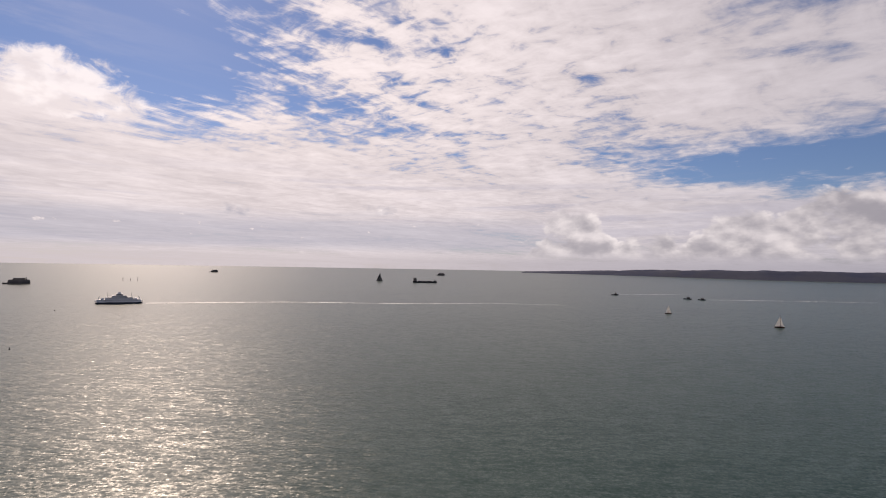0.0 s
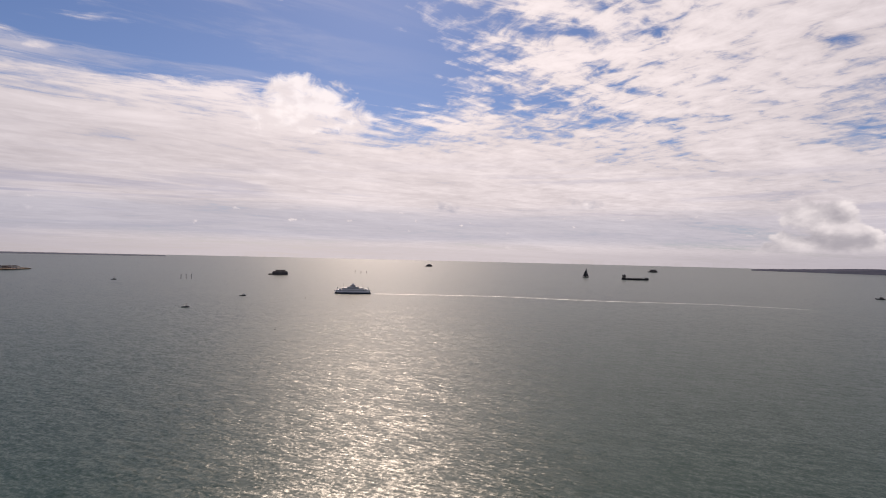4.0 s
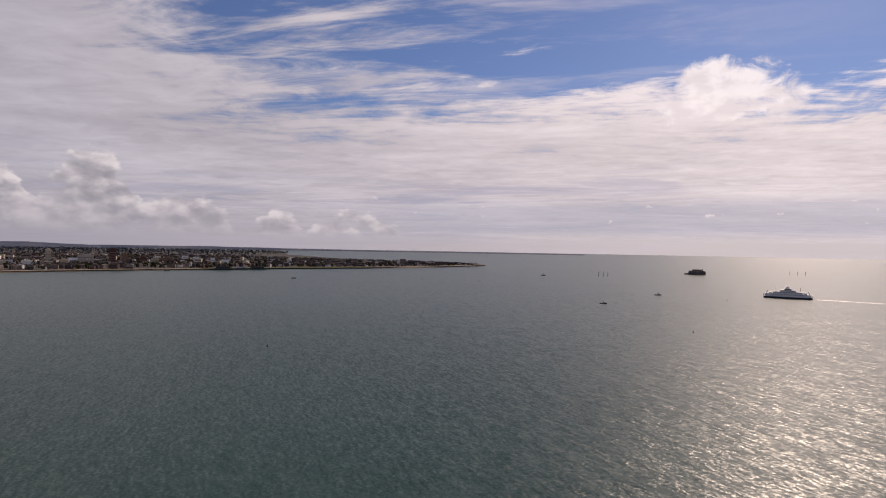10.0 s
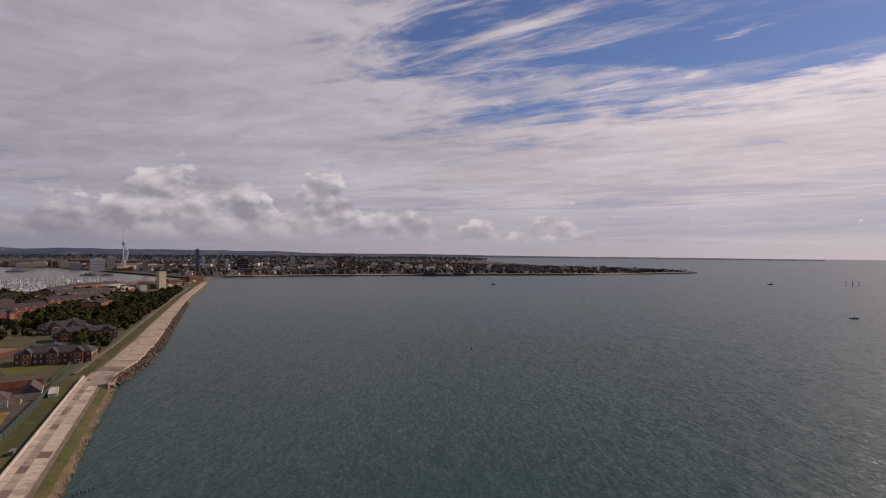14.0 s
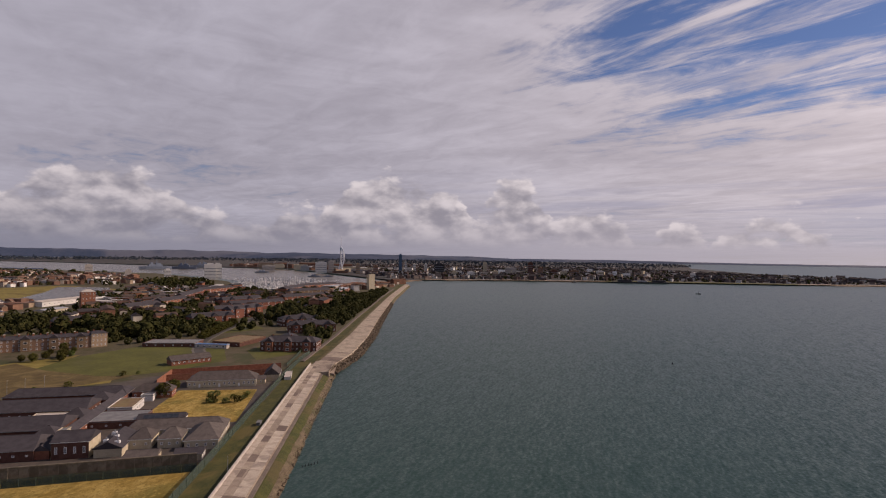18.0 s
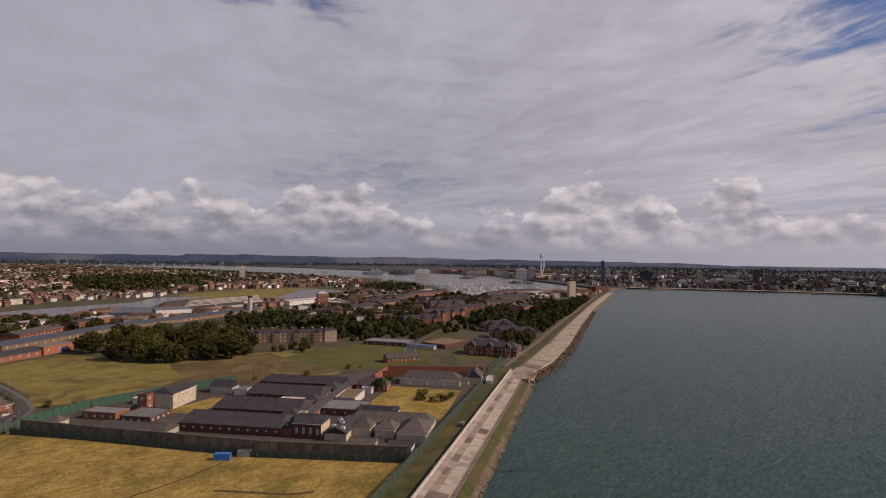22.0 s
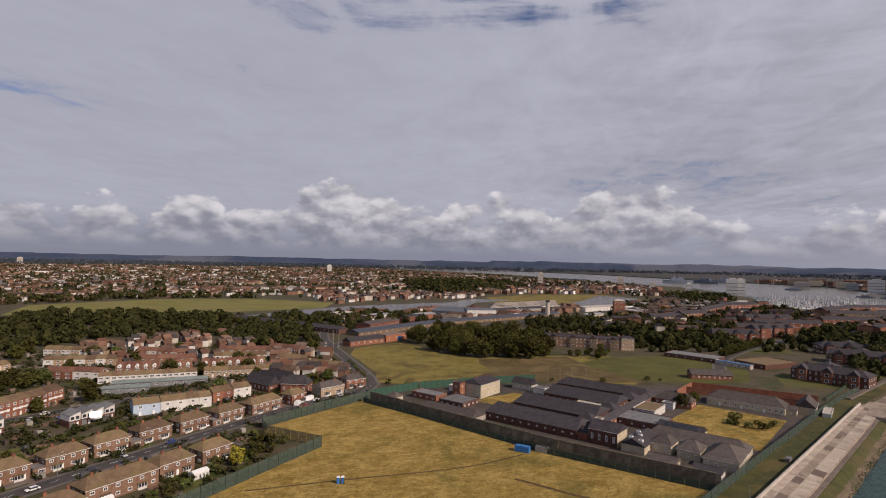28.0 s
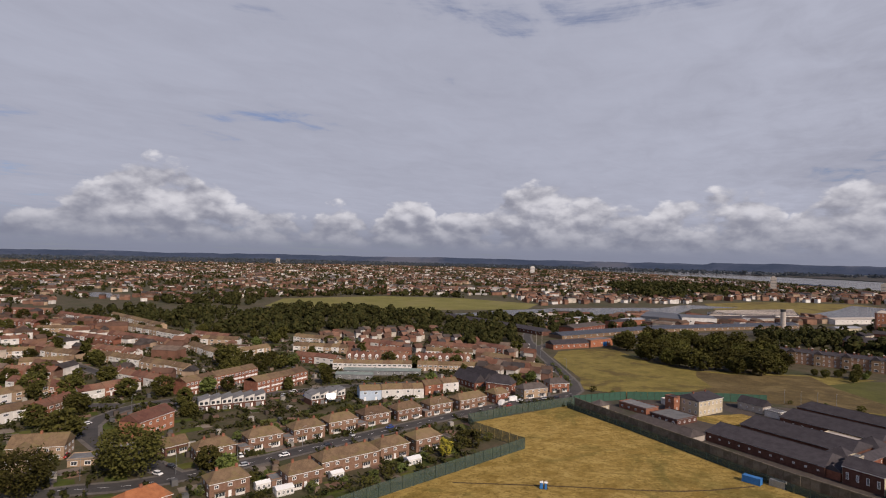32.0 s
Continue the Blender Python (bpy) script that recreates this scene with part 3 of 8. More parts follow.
# ---- land ----
SHORE = [(1400, 440), (200, 12), (-150, -114), (-353, -187), (-500, -226), (-654, -270), (-1008, -368), (-1374, -462), (-1525, -500)]
LAND_LOOP = SHORE + [(-1450, -560), (-1239, -610), (-1086, -645), (-1110, -740), (-1185, -828), (-1361, -982), (-1560, -1280), (-1720, -1547), (-1777, -2063), (-1900, -2700),
                     (-2024, -3274), (-1837, -4339), (-1200, -6000), (-200, -8000), (1500, -9500), (5200, -9000), (9000, -5000), (9000, 300), (4000, 900)]
outline_sheet("ground", LAND_LOOP, 3.9, LAND, 130.0, "mixed grass and paved ground under the town")
CITY_LOOP = [(-1640, -560), (-1791, -530), (-1884, -315), (-1935, -195), (-2002, 73), (-2068, 276), (-2181, 924), (-2427, 1401), (-2560, 1440), (-2900, 1330), (-3500, 1000),
             (-5200, 900), (-8500, 1400), (-9500, -1000), (-8500, -5000), (-5500, -6000), (-3007, -4867), (-3043, -3534), (-2819, -2535), (-2721, -1902), (-2650, -1500), (-2200, -1100), (-1850, -760)]
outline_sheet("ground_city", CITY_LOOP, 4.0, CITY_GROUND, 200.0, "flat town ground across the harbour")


def hills(name, az0, az1, r, depth, height, label, material=HILL, seed=0.0, ends=True, base=0.0):
    """A long low ridge seen far off, from azimuth to azimuth."""
    n, m = int(abs(az1 - az0) * 2.5) + 2, 9
    verts, faces = [], []
    for i in range(n):
        az = radians(az0 + (az1 - az0) * i / (n - 1))
        rr = r(az0 + (az1 - az0) * i / (n - 1)) if callable(r) else r
        hh = height(az0 + (az1 - az0) * i / (n - 1)) if callable(height) else height
        for j in range(m):
            q = j / (m - 1)
            d = rr + depth * q
            x, y = -math.sin(az) * d, math.cos(az) * d
            k = math.sin(min(q * 1.7, 1.0) * math.pi / 2)
            e = noise.fractal((x / 900 + seed, y / 900, seed), 0.8, 2.0, 5) * 0.28 + noise.noise((x / 2600, y / 2600, seed)) * 0.25
            e2 = math.sin(math.pi * i / (n - 1)) ** 0.35 if ends else 1.0
            verts.append(far(x, y, base + max(0.0, hh * k * (1 + e)) * e2))
    for i in range(n - 1):
        for j in range(m - 1):
            a = i * m + j
            faces.append((a, a + 1, a + m + 1, a + m))
    return tagged(new(name, mesh_of(name, verts, faces, material, smooth=True)), label=label, category="hills", kind="structure")


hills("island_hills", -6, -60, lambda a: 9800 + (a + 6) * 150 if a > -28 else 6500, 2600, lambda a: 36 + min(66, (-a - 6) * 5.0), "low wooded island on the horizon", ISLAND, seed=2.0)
hills("mainland_hills", 96, 235, 8600, 3500, lambda a: 118 if a < 150 else 92, "long low mainland ridge, its haze painted in blue-grey", seed=5.0)
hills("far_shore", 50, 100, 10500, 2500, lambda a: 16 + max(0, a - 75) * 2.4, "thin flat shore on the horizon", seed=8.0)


# ---- sea wall ----
def along(poly, s):
    """The place s metres along a line of corners, and the way to its sea side."""
    for (x0, y0), (x1, y1) in zip(poly, poly[1:]):
        d = math.hypot(x1 - x0, y1 - y0)
        if s <= d or (x1, y1) == poly[-1]:
            dx, dy = (x1 - x0) / d, (y1 - y0) / d
            return x0 + dx * s, y0 + dy * s, dy, -dx
        s -= d


WALL_LINE = SHORE[1:]
S_BASTION = 588.0


def wall_point(s, off, z):
    a = along(WALL_LINE, max(s - 12, 0))
    b = along(WALL_LINE, s + 12)
    x, y, _, _ = along(WALL_LINE, s)
    nx, ny = a[2] + b[2], a[3] + b[3]
    k = math.hypot(nx, ny)
    wide = 1.0 + 0.45 * min(1.0, max(0.0, (s - S_BASTION) / 60)) - 0.50 * min(1.0, max(0.0, (s - 760) / 420)) if off > 0 else 1.0
    return far(x + nx / k * off * wide, y + ny / k * off * wide, z)


def strip(name, s0, s1, profile, material, label, category, step=9.0, rough=0.0, kind="structure"):
    n, m = int((s1 - s0) / step) + 1, len(profile)
    verts, faces = [], []
    for i in range(n + 1):
        s = s0 + (s1 - s0) * i / n
        for j, (o, z) in enumerate(profile):
            w = rough * noise.noise((s * 0.13, o, 3.3)) if 0 < j < m - 1 or rough > 0.7 else 0.0
            verts.append(wall_point(s, o + w, z))
    for i in range(n):
        for j in range(m - 1):
            a = i * m + j
            faces.append((a, a + m, a + m + 1, a + 1))
    return tagged(new(name, mesh_of(name, verts, faces, material)), label=label, category=category, kind=kind)


strip("bank", 0, 1700, [(-15, 3.92), (-11, 4.05), (-6, 4.2), (-2, 4.7), (-0.7, 4.9)], BANK, "grassy bank behind the sea wall", "grass")
strip("parapet", 0, 590, [(-0.75, 4.6), (-0.7, 6.9), (-0.1, 6.9), (0.05, 5.9)], PALE_WALL, "pale concrete parapet along the sea wall", "wall")
strip("apron", 0, 590, [(-0.4, 5.9), (0.0, 5.9), (5.0, 5.5), (10.0, 5.0), (10.3, 3.9)], CONCRETE, "weathered concrete sea wall promenade", "sea wall")
VERGE = mat("dry_verge", (0.070, 0.058, 0.024), (0.135, 0.105, 0.046), 0.2, 0.95, 0.6, c3=(0.05, 0.052, 0.016), patch=0.7)
strip("verge", 604, 1700, [(-0.4, 5.5), (0.0, 5.6), (1.0, 5.7), (2.3, 5.66)], VERGE, "strip of dry grass beside the sea wall apron", "grass", rough=0.3)
strip("apron_outer", 588, 1700, [(0.2, 5.4), (2.0, 5.64), (6.0, 5.45), (14.2, 4.6), (14.6, 3.2)], CONCRETE, "weathered tan concrete sea wall apron", "sea wall")
PAVED = mat("old_path", (0.10, 0.08, 0.066), (0.16, 0.13, 0.11), 0.3, 0.9, 0.2)
WEED = mat("weedy_slope", (0.034, 0.040, 0.010), (0.078, 0.078, 0.020), 0.25, 0.9, 0.6, c3=(0.095, 0.070, 0.032), patch=0.6)
strip("lower_step", 0, 590, [(10.2, 4.2), (10.3, 4.35), (11.7, 4.1), (11.9, 3.3)], PAVED, "dark stained concrete step below the promenade", "sea wall")
strip("weed_slope", 0, 1700, [(10.25, 4.0), (12.3, 3.65), (14.0, 2.8), (15.6, 1.75)], WEED, "green weedy slope below the promenade", "bank", rough=0.5)
strip("shingle", 0, 1700, [(15.0, 2.0), (16.2, 1.5), (18.0, 0.3), (20.6, -0.8)], SHINGLE, "narrow brown shingle beach at the water's edge", "beach", rough=1.1, step=5.0)
strip("lower_path", S_BASTION + 20, 1500, [(-13, 4.45), (-10.5, 4.8), (-9.2, 4.8), (-8.8, 4.3)], PAVED, "narrow concrete path behind the sea wall", "path")


def rocks(name, label, count, s0, s1, o0, o1, z0, z1, size):
    rnd = random.Random(11)
    verts, faces = [], []
    for _ in range(count):
        s, q = rnd.uniform(s0, s1), rnd.random()
        c = wall_point(s, o0 + (o1 - o0) * q, z0 + (z1 - z0) * q)
        r = size * rnd.uniform(0.5, 1.3)
        turn = Euler((rnd.random() * 6, rnd.random() * 6, rnd.random() * 6)).to_matrix()
        b = len(verts)
        for k in range(8):
            v = Vector(((k & 1) - 0.5, (k >> 1 & 1) - 0.5, (k >> 2) - 0.5)) * 2 * r
            v = Vector((v.x * rnd.uniform(0.6, 1), v.y * rnd.uniform(0.6, 1), v.z * rnd.uniform(0.5, 0.9)))
            verts.append(c + turn @ v)
        faces += [tuple(b + i for i in f) for f in ((0, 2, 3, 1), (4, 5, 7, 6), (0, 1, 5, 4), (2, 6, 7, 3), (0, 4, 6, 2), (1, 3, 7, 5))]
    return tagged(new(name, mesh_of(name, verts, faces, ROCK)), label=label, category="rocks", kind="stuff")


PALE_BAY = mat("pale_bay", (0.32, 0.268, 0.215), (0.46, 0.395, 0.32), 0.25, 0.9, 0.3, vary=0.12, c3=(0.20, 0.16, 0.135))


def promenade_slabs():
    """The concrete bays of the promenade, in two rows, each a little out of level."""
    rnd = random.Random(4)
    ob = next(o for o in scene.objects if o.name.startswith("apron"))
    dark = mat("repaired_bay", (0.125, 0.092, 0.076), (0.18, 0.138, 0.114), 0.3, 0.9, 0.3, vary=0.12)
    s = 150.0
    while s < 640:
        L = 7.4
        for o0, o1, z0, z1 in ((0.2, 2.6, 5.9, 5.70), (2.7, 5.6, 5.69, 5.42), (5.7, 9.9, 5.41, 5.02)) if s < 585 else ((2.3, 6.4, 5.64, 5.42), (6.5, 14.0, 5.41, 4.62)):
            if s > S_BASTION - 25 and s < S_BASTION + 18 and o0 > 5:
                continue
            dz = rnd.uniform(0.02, 0.06)
            bm = bmesh.new()
            top = [bm.verts.new(wall_point(a, o, z + dz)) for a, o, z in ((s + 0.06, o0, z0), (s + L - 0.06, o0, z0), (s + L - 0.06, o1, z1), (s + 0.06, o1, z1))]
            low = [bm.verts.new(v.co - Vector((0, 0, 0.12))) for v in top]
            bm.faces.new(top)
            for i in range(4):
                bm.faces.new((low[i], low[(i + 1) % 4], top[(i + 1) % 4], top[i]))
            p = part("slab", bm, dark if rnd.random() < (0.03 if (o0 < 1 or o0 > 5.65) and s < 585 else 0.30) else PALE_BAY if (o0 < 1 or o0 > 5.65) and s < 585 else CONCRETE, ob)
        s += 7.5


promenade_slabs()
ROCK = mat("armour_rock", (0.055, 0.042, 0.030), (0.13, 0.098, 0.068), 0.5, 0.95, 0.5)
rocks("rock_armour", "brown rock armour heaped beside the bastion", 1500, 577, 1150, 13.5, 18.5, 3.4, 0.0, 1.15)
rocks("beach_stones", "loose brown stones along the tide line", 1500, 140, 590, 15.0, 19, 1.7, 0.1, 0.22)


def bastion():
    b = thing("bastion", "stepped concrete bastion with a pale worn edge", "sea wall")
    for name, o0, o1, z0, z1, sa, sb in (("platform", 0.2, 15.5, 0.0, 5.5, 566, 604), ("ramp", 15.4, 18.2, 0.0, 3.4, 574, 600), ("kerb", 14.6, 15.6, 5.5, 5.9, 568, 602)):
        bm = bmesh.new()
        q = [(sa, o0), (sa, o1), (sb, o1 * 0.8), (sb, o0)]
        lo = [bm.verts.new(wall_point(s, o, z0)) for s, o in q]
        hi = [bm.verts.new(wall_point(s, o * 0.985, z1 - (0.9 if name == "ramp" and i in (1, 2) else 0))) for i, (s, o) in enumerate(q)]
        bm.faces.new(hi)
        for i in range(4):
            bm.faces.new((lo[i], lo[(i + 1) % 4], hi[(i + 1) % 4], hi[i]))
        part(name, bm, CONCRETE, b)


bastion()
for s in (455.0,):
    o = wall_point(s, -4.5, 4.6)
    sh = thing("wall_shelter", "small flat grey shelter behind the parapet", "shelter", o.x, o.y, o.z, 20)
    part("shelter_body", box(bmesh.new(), -1.9, 1.9, -0.8, 0.8, -0.6, 1.2), FLAT_ROOF, sh)
    part("shelter_roof", box(bmesh.new(), -2.1, 2.1, -1.0, 1.0, 1.2, 1.38), FLAT_ROOF, sh)

# ---- sheets on the ground ----
outline_sheet("field", [(-97, -299), (-176, -141), (-150, -130), (60, -54), (160, -20), (200, -60), (60, -140), (6, -188), (-54, -235), (-34, -260), (-35, -272), (-95, -305)], 4.0, FIELD, 25,
              "wide field of dry golden grass", "field")
outline_sheet("meadow", [(-114, -345), (-124, -375), (-127, -455), (-140, -486), (-178, -503), (-196, -506), (-202, -440), (-222, -405), (-300, -392), (-342, -376), (-272, -353), (-287, -290), (-274, -280), (-239, -306), (-205, -319), (-171, -325), (-143, -327), (-126, -338)],
              4.0, MEADOW, 30, "rough yellow-green meadow behind the compound", "field")
ROUGH = mat("rough_grass", (0.062, 0.044, 0.014), (0.13, 0.092, 0.032), 0.14, 0.95, 0.8, c3=(0.17, 0.125, 0.05), patch=0.7)
outline_sheet("rough_grass", [(-150, -330), (-176, -321), (-215, -313), (-247, -298), (-280, -284), (-297, -282), (-286, -300), (-289, -349), (-300, -388), (-240, -393), (-222, -403), (-212, -385), (-205, -352), (-180, -338)], 4.03, ROUGH, 25, "brown rough grass between meadow and compound", "grass")
outline_sheet("lawn", [(-273, -354), (-330, -371), (-388, -364), (-402, -293), (-357, -258), (-313, -270), (-287, -289)], 4.02, LAWN, 30, "mown green sports lawn", "lawn")
outline_sheet("lawn_hospital", [(-470, -350), (-520, -330), (-560, -370), (-500, -392)], 4.02, LAWN, 30, "small mown lawn among hospital trees", "lawn")
outline_sheet("lawn_front", [(-365, -238), (-420, -215), (-560, -270), (-480, -268), (-400, -270)], 4.02, LAWN, 30, "green strip of grass behind the sea wall fence", "lawn")
PARK = mat("park_grass", (0.125, 0.122, 0.024), (0.20, 0.178, 0.048), 0.03, 0.95, 0.4, c3=(0.20, 0.17, 0.065), patch=0.5)
outline_sheet("playing_field", [(215, -880), (60, -850), (-60, -862), (-205, -900), (-250, -1010), (-120, -1130), (40, -1150), (220, -1040)], 4.0, PARK, 60, "broad green playing field", "field")
outline_sheet("marsh", [(-560, -960), (-650, -850), (-800, -850), (-960, -960), (-1000, -1150), (-800, -1180), (-620, -1100)], 4.0, MEADOW, 60, "flat green marsh beside the creek", "marsh")
outline_sheet("creek", [(-20, -800), (-30, -752), (-81, -738), (-140, -752), (-198, -788), (-277, -826), (-377, -835), (-440, -860), (-520, -960), (-640, -1010), (-560, -1060), (-471, -975), (-346, -951), (-255, -926), (-166, -876), (-88, -812)], 4.06,
              CREEK, 60, "grey tidal creek with muddy edges", "creek")
outline_sheet("lake", [(-615, -820), (-700, -790), (-860, -880), (-990, -1010), (-960, -1120), (-830, -1000), (-700, -900)], 4.06, CREEK, 60, "pale creek water between banks", "creek")
outline_sheet("pond", [(640, -1100), (551, -1010), (455, -965), (500, -1040), (570, -1110)], 4.06, CREEK, 60, "small grey lake among trees", "lake")
outline_sheet("harbour", [(-1560, -545), (-1640, -575), (-1830, -780), (-2180, -1120), (-2620, -1520), (-2690, -1920), (-2790, -2550), (-3010, -3540), (-2980, -4900), (-5400, -6100), (-3600, -7600), (-1300, -6100), (-1900, -4330), (-2090, -3270), (-1960, -2690), (-1840, -2050),
                          (-1780, -1530), (-1620, -1260), (-1410, -950), (-1240, -800), (-1165, -735), (-1140, -665), (-1260, -630), (-1460, -580)], 0.25, HARBOUR, 200, "wide pale grey harbour water", "harbour")


def ribbon(name, pts, width, z, material, label, category, thick=0.0):
    pts = [Vector(p) for p in pts]
    # smooth the corners once
    sm = [pts[0]]
    for a, b in zip(pts, pts[1:]):
        sm += [a.lerp(b, 0.25), a.lerp(b, 0.75)]
    sm.append(pts[-1])
    verts, faces = [], []
    for i, p in enumerate(sm):
        d = (sm[min(i + 1, len(sm) - 1)] - sm[max(i - 1, 0)]).normalized()
        nrm = Vector((-d.y, d.x)) * width / 2
        for q in (p + nrm, p - nrm):
            verts += [far(q.x, q.y, z)]
    for i in range(len(sm) - 1):
        faces.append((2 * i, 2 * i + 1, 2 * i + 3, 2 * i + 2))
    return tagged(new(name, mesh_of(name, verts, faces, material)), label=label, category=category, kind="structure")


PAVING = mat("pavement_slabs", (0.10, 0.088, 0.078), (0.16, 0.143, 0.128), 0.4, 0.9, 0.2, c3=(0.13, 0.12, 0.11))
MAIN_ROAD = [(190, -160), (114, -194), (89, -199), (57, -219), (36, -236), (14, -253), (-15, -275), (-61, -308), (-100, -326), (-113, -345), (-118, -414), (-122, -491), (-127, -561), (-150, -640), (-190, -700)]
SIDE_ROAD = [(78, -206), (98, -223), (128, -242), (144, -272), (139, -299), (117, -316), (73, -326), (53, -338), (30, -350), (-20, -358), (-80, -350), (-112, -360)]
roads = [("road", MAIN_ROAD, 7.0, "main street"), ("road_side", SIDE_ROAD, 6.0, "curving side street"),
         ("road_back", [(150, -330), (200, -385), (290, -450), (400, -520), (520, -560)], 6.0, "estate street"),
         ("road_estate", [(144, -300), (210, -300), (300, -330), (420, -420)], 6.0, "estate street"),
         ("road_terrace", [(100, -436), (40, -436), (-60, -430), (-118, -425)], 6.0, "terrace street"),
         ("road_hospital", [(-352, -275), (-400, -318), (-450, -345), (-560, -385), (-700, -420)], 7.0, "hospital avenue"),
         ("road_depot", [(-122, -500), (-170, -560), (-300, -605), (-480, -660), (-700, -760)], 8.0, "depot street")]
for i, (nm, line, wd, lab) in enumerate(roads):
    ribbon(nm.replace("road", "pavement"), line, wd + 3.6, 4.05 + 0.004 * i, PAVING, "grey paved footway of the " + lab, "pavement")
    ribbon(nm, line, wd, 4.09 + 0.004 * i, ASPHALT, "worn grey asphalt " + lab, "road")


def road_marks(line, z):
    verts, faces = [], []
    total = sum((Vector(b) - Vector(a)).length for a, b in zip(line, line[1:]))
    s = 6.0
    while s < total - 8:
        x, y, nx, ny = along(line, s)
        dx, dy = -ny, nx
        b = len(verts)
        for u, w in ((0, -0.09), (3, -0.09), (3, 0.09), (0, 0.09)):
            verts.append((x + dx * u + nx * w, y + dy * u + ny * w, z))
        faces.append((b, b + 1, b + 2, b + 3))
        s += 7.0
    tagged(new("road_markings", mesh_of("road_markings", verts, faces, WHITE)), label="white dashed centre line on the main street", category="road marking", kind="structure")


road_marks(MAIN_ROAD[:10], 4.13)
TRACK = mat("bare_track", (0.045, 0.028, 0.011), (0.13, 0.083, 0.03), 0.9, 0.95, 0.5)
ribbon("track", [(-20, -200), (-60, -196), (-87, -192), (-106, -191), (-130, -195)], 1.0, 4.02, TRACK, "trodden earth track across the dry field", "track")
ribbon("track_dark", [(-112, -174), (-118, -164), (-125, -151), (-132, -146)], 1.8, 4.02, TRACK, "dark earth scar in the dry field", "track")

# ---- fences and the compound wall ----
def mesh_panel_mat():
    m = bpy.data.materials.new("fence_mesh")
    m.use_nodes = True
    n = Net(m.node_tree)
    co = n.put("ShaderNodeTexCoord").outputs["Object"]
    col = n.mix(n.noise(co, 0.7, 3.0), (0.050, 0.080, 0.062), (0.080, 0.112, 0.090))
    p = n.put("ShaderNodeBsdfPrincipled", {"Base Color": col, "Roughness": 0.7})
    t = n.put("ShaderNodeBsdfTransparent")
    f = n.step(n.noise(co, 0.25, 2.0), 0.2, 0.8, 0.40, 0.60)
    mx = n.put("ShaderNodeMixShader", {0: f, 1: t.outputs[0], 2: p.outputs[0]})
    n.put("ShaderNodeOutputMaterial", {0: mx.outputs[0]})
    return m


FENCE_MESH = mesh_panel_mat()
GREEN_NET = mat("green_netting", (0.030, 0.078, 0.054), (0.046, 0.105, 0.074), 0.4, 0.8, 0.1)


def fence(line, height, gap, label, z=3.9, name="mesh_fence", screen=0.0, net=None):
    f = thing(name, label, "fence")
    total = sum((Vector(b) - Vector(a)).length for a, b in zip(line, line[1:]))
    n = max(1, int(total / gap))
    post = to_mesh("post", box(bmesh.new(), -0.07, 0.07, -0.07, 0.07, 0, height + 0.15), GREEN_FENCE)
    pan = bmesh.new()
    box(pan, 0.07, gap - 0.07, -0.015, 0.015, 0.05, height)
    panel = to_mesh("panel", pan, net or FENCE_MESH)
    low = to_mesh("screen", box(bmesh.new(), 0.07, gap - 0.07, 0.03, 0.06, 0.0, max(screen, 0.1)), GREEN_FENCE)
    for i in range(n + 1):
        x, y, nx, ny = along(line, min(i * total / n, total - 0.01))
        m = pose(x, y, z, 0, 0, math.degrees(math.atan2(nx, -ny)))
        for nm, me in (("post", post), ("panel", panel), ("screen", low))[:3 if screen else 2]:
            if nm != "post" and i == n:
                continue
            o = new(nm, me)
            o.parent = f
            o.matrix_basis = m
    return f


def fence_line_from_wall(s0, s1, off):
    return [tuple(wall_point(s0 + (s1 - s0) * i / 12, off, 0).xy) for i in range(13)]


fence([(60, -142), (6, -188), (-54, -235)], 4.8, 5.0, "tall green mesh fence round the dry field")
fence([(-54, -235), (-35, -258), (-34, -271)], 4.8, 4.0, "tall green mesh fence enclosing a scrub corner")
fence([(-34, -271), (-66, -291), (-98, -306)], 4.8, 4.0, "tall green mesh fence beside the street")
fence([(-92, -300), (-110, -262), (-140, -190), (-172, -137)], 3.2, 5.0, "dark green mesh fence in front of the compound wall", screen=2.3)
fence(fence_line_from_wall(240, 640, -12.5), 3.8, 6.0, "green mesh fence along the grassy sea bank")
fence([(-98, -308), (-130, -318), (-175, -318), (-215, -312)], 4.8, 4.0, "bright green netted fence beside the gatehouse", net=GREEN_NET)
fence([(-352, -205), (-420, -228), (-560, -268)], 2.4, 7.0, "low grey-green fence behind the promenade", name="promenade_fence")


def compound_wall(line, height, label):
    w = thing("wall_compound", label, "wall", kind="structure")
    total = sum((Vector(b) - Vector(a)).length for a, b in zip(line, line[1:]))
    n = int(total / 3.0)
    bm = bmesh.new()
    box(bm, 0.02, 2.96, -0.12, 0.12, 0, height)
    panel = to_mesh("panel", bm, WALL_PANEL)
    post = to_mesh("pier", box(bmesh.new(), -0.16, 0.16, -0.18, 0.18, 0, height + 0.1), WALL_PANEL)
    cap = bmesh.new()
    tube(cap, (0, 0, height + 0.1), (3.0, 0, height + 0.1), 0.3, 0.3, 8)
    cope = to_mesh("coping", cap, WALL_PANEL)
    for i in range(n):
        x, y, nx, ny = along(line, i * total / n)
        m = pose(x, y, 3.9, 0, 0, math.degrees(math.atan2(nx, -ny)))
        for nm, me in (("panel", panel), ("pier", post), ("coping", cope)):
            o = new(nm, me)
            o.parent = w
            o.matrix_basis = m


WALL_PANEL = mat("wall_panel", (0.115, 0.098, 0.074), (0.20, 0.17, 0.13), 0.5, 0.9, 0.2, vary=0.12, c3=(0.075, 0.066, 0.048))
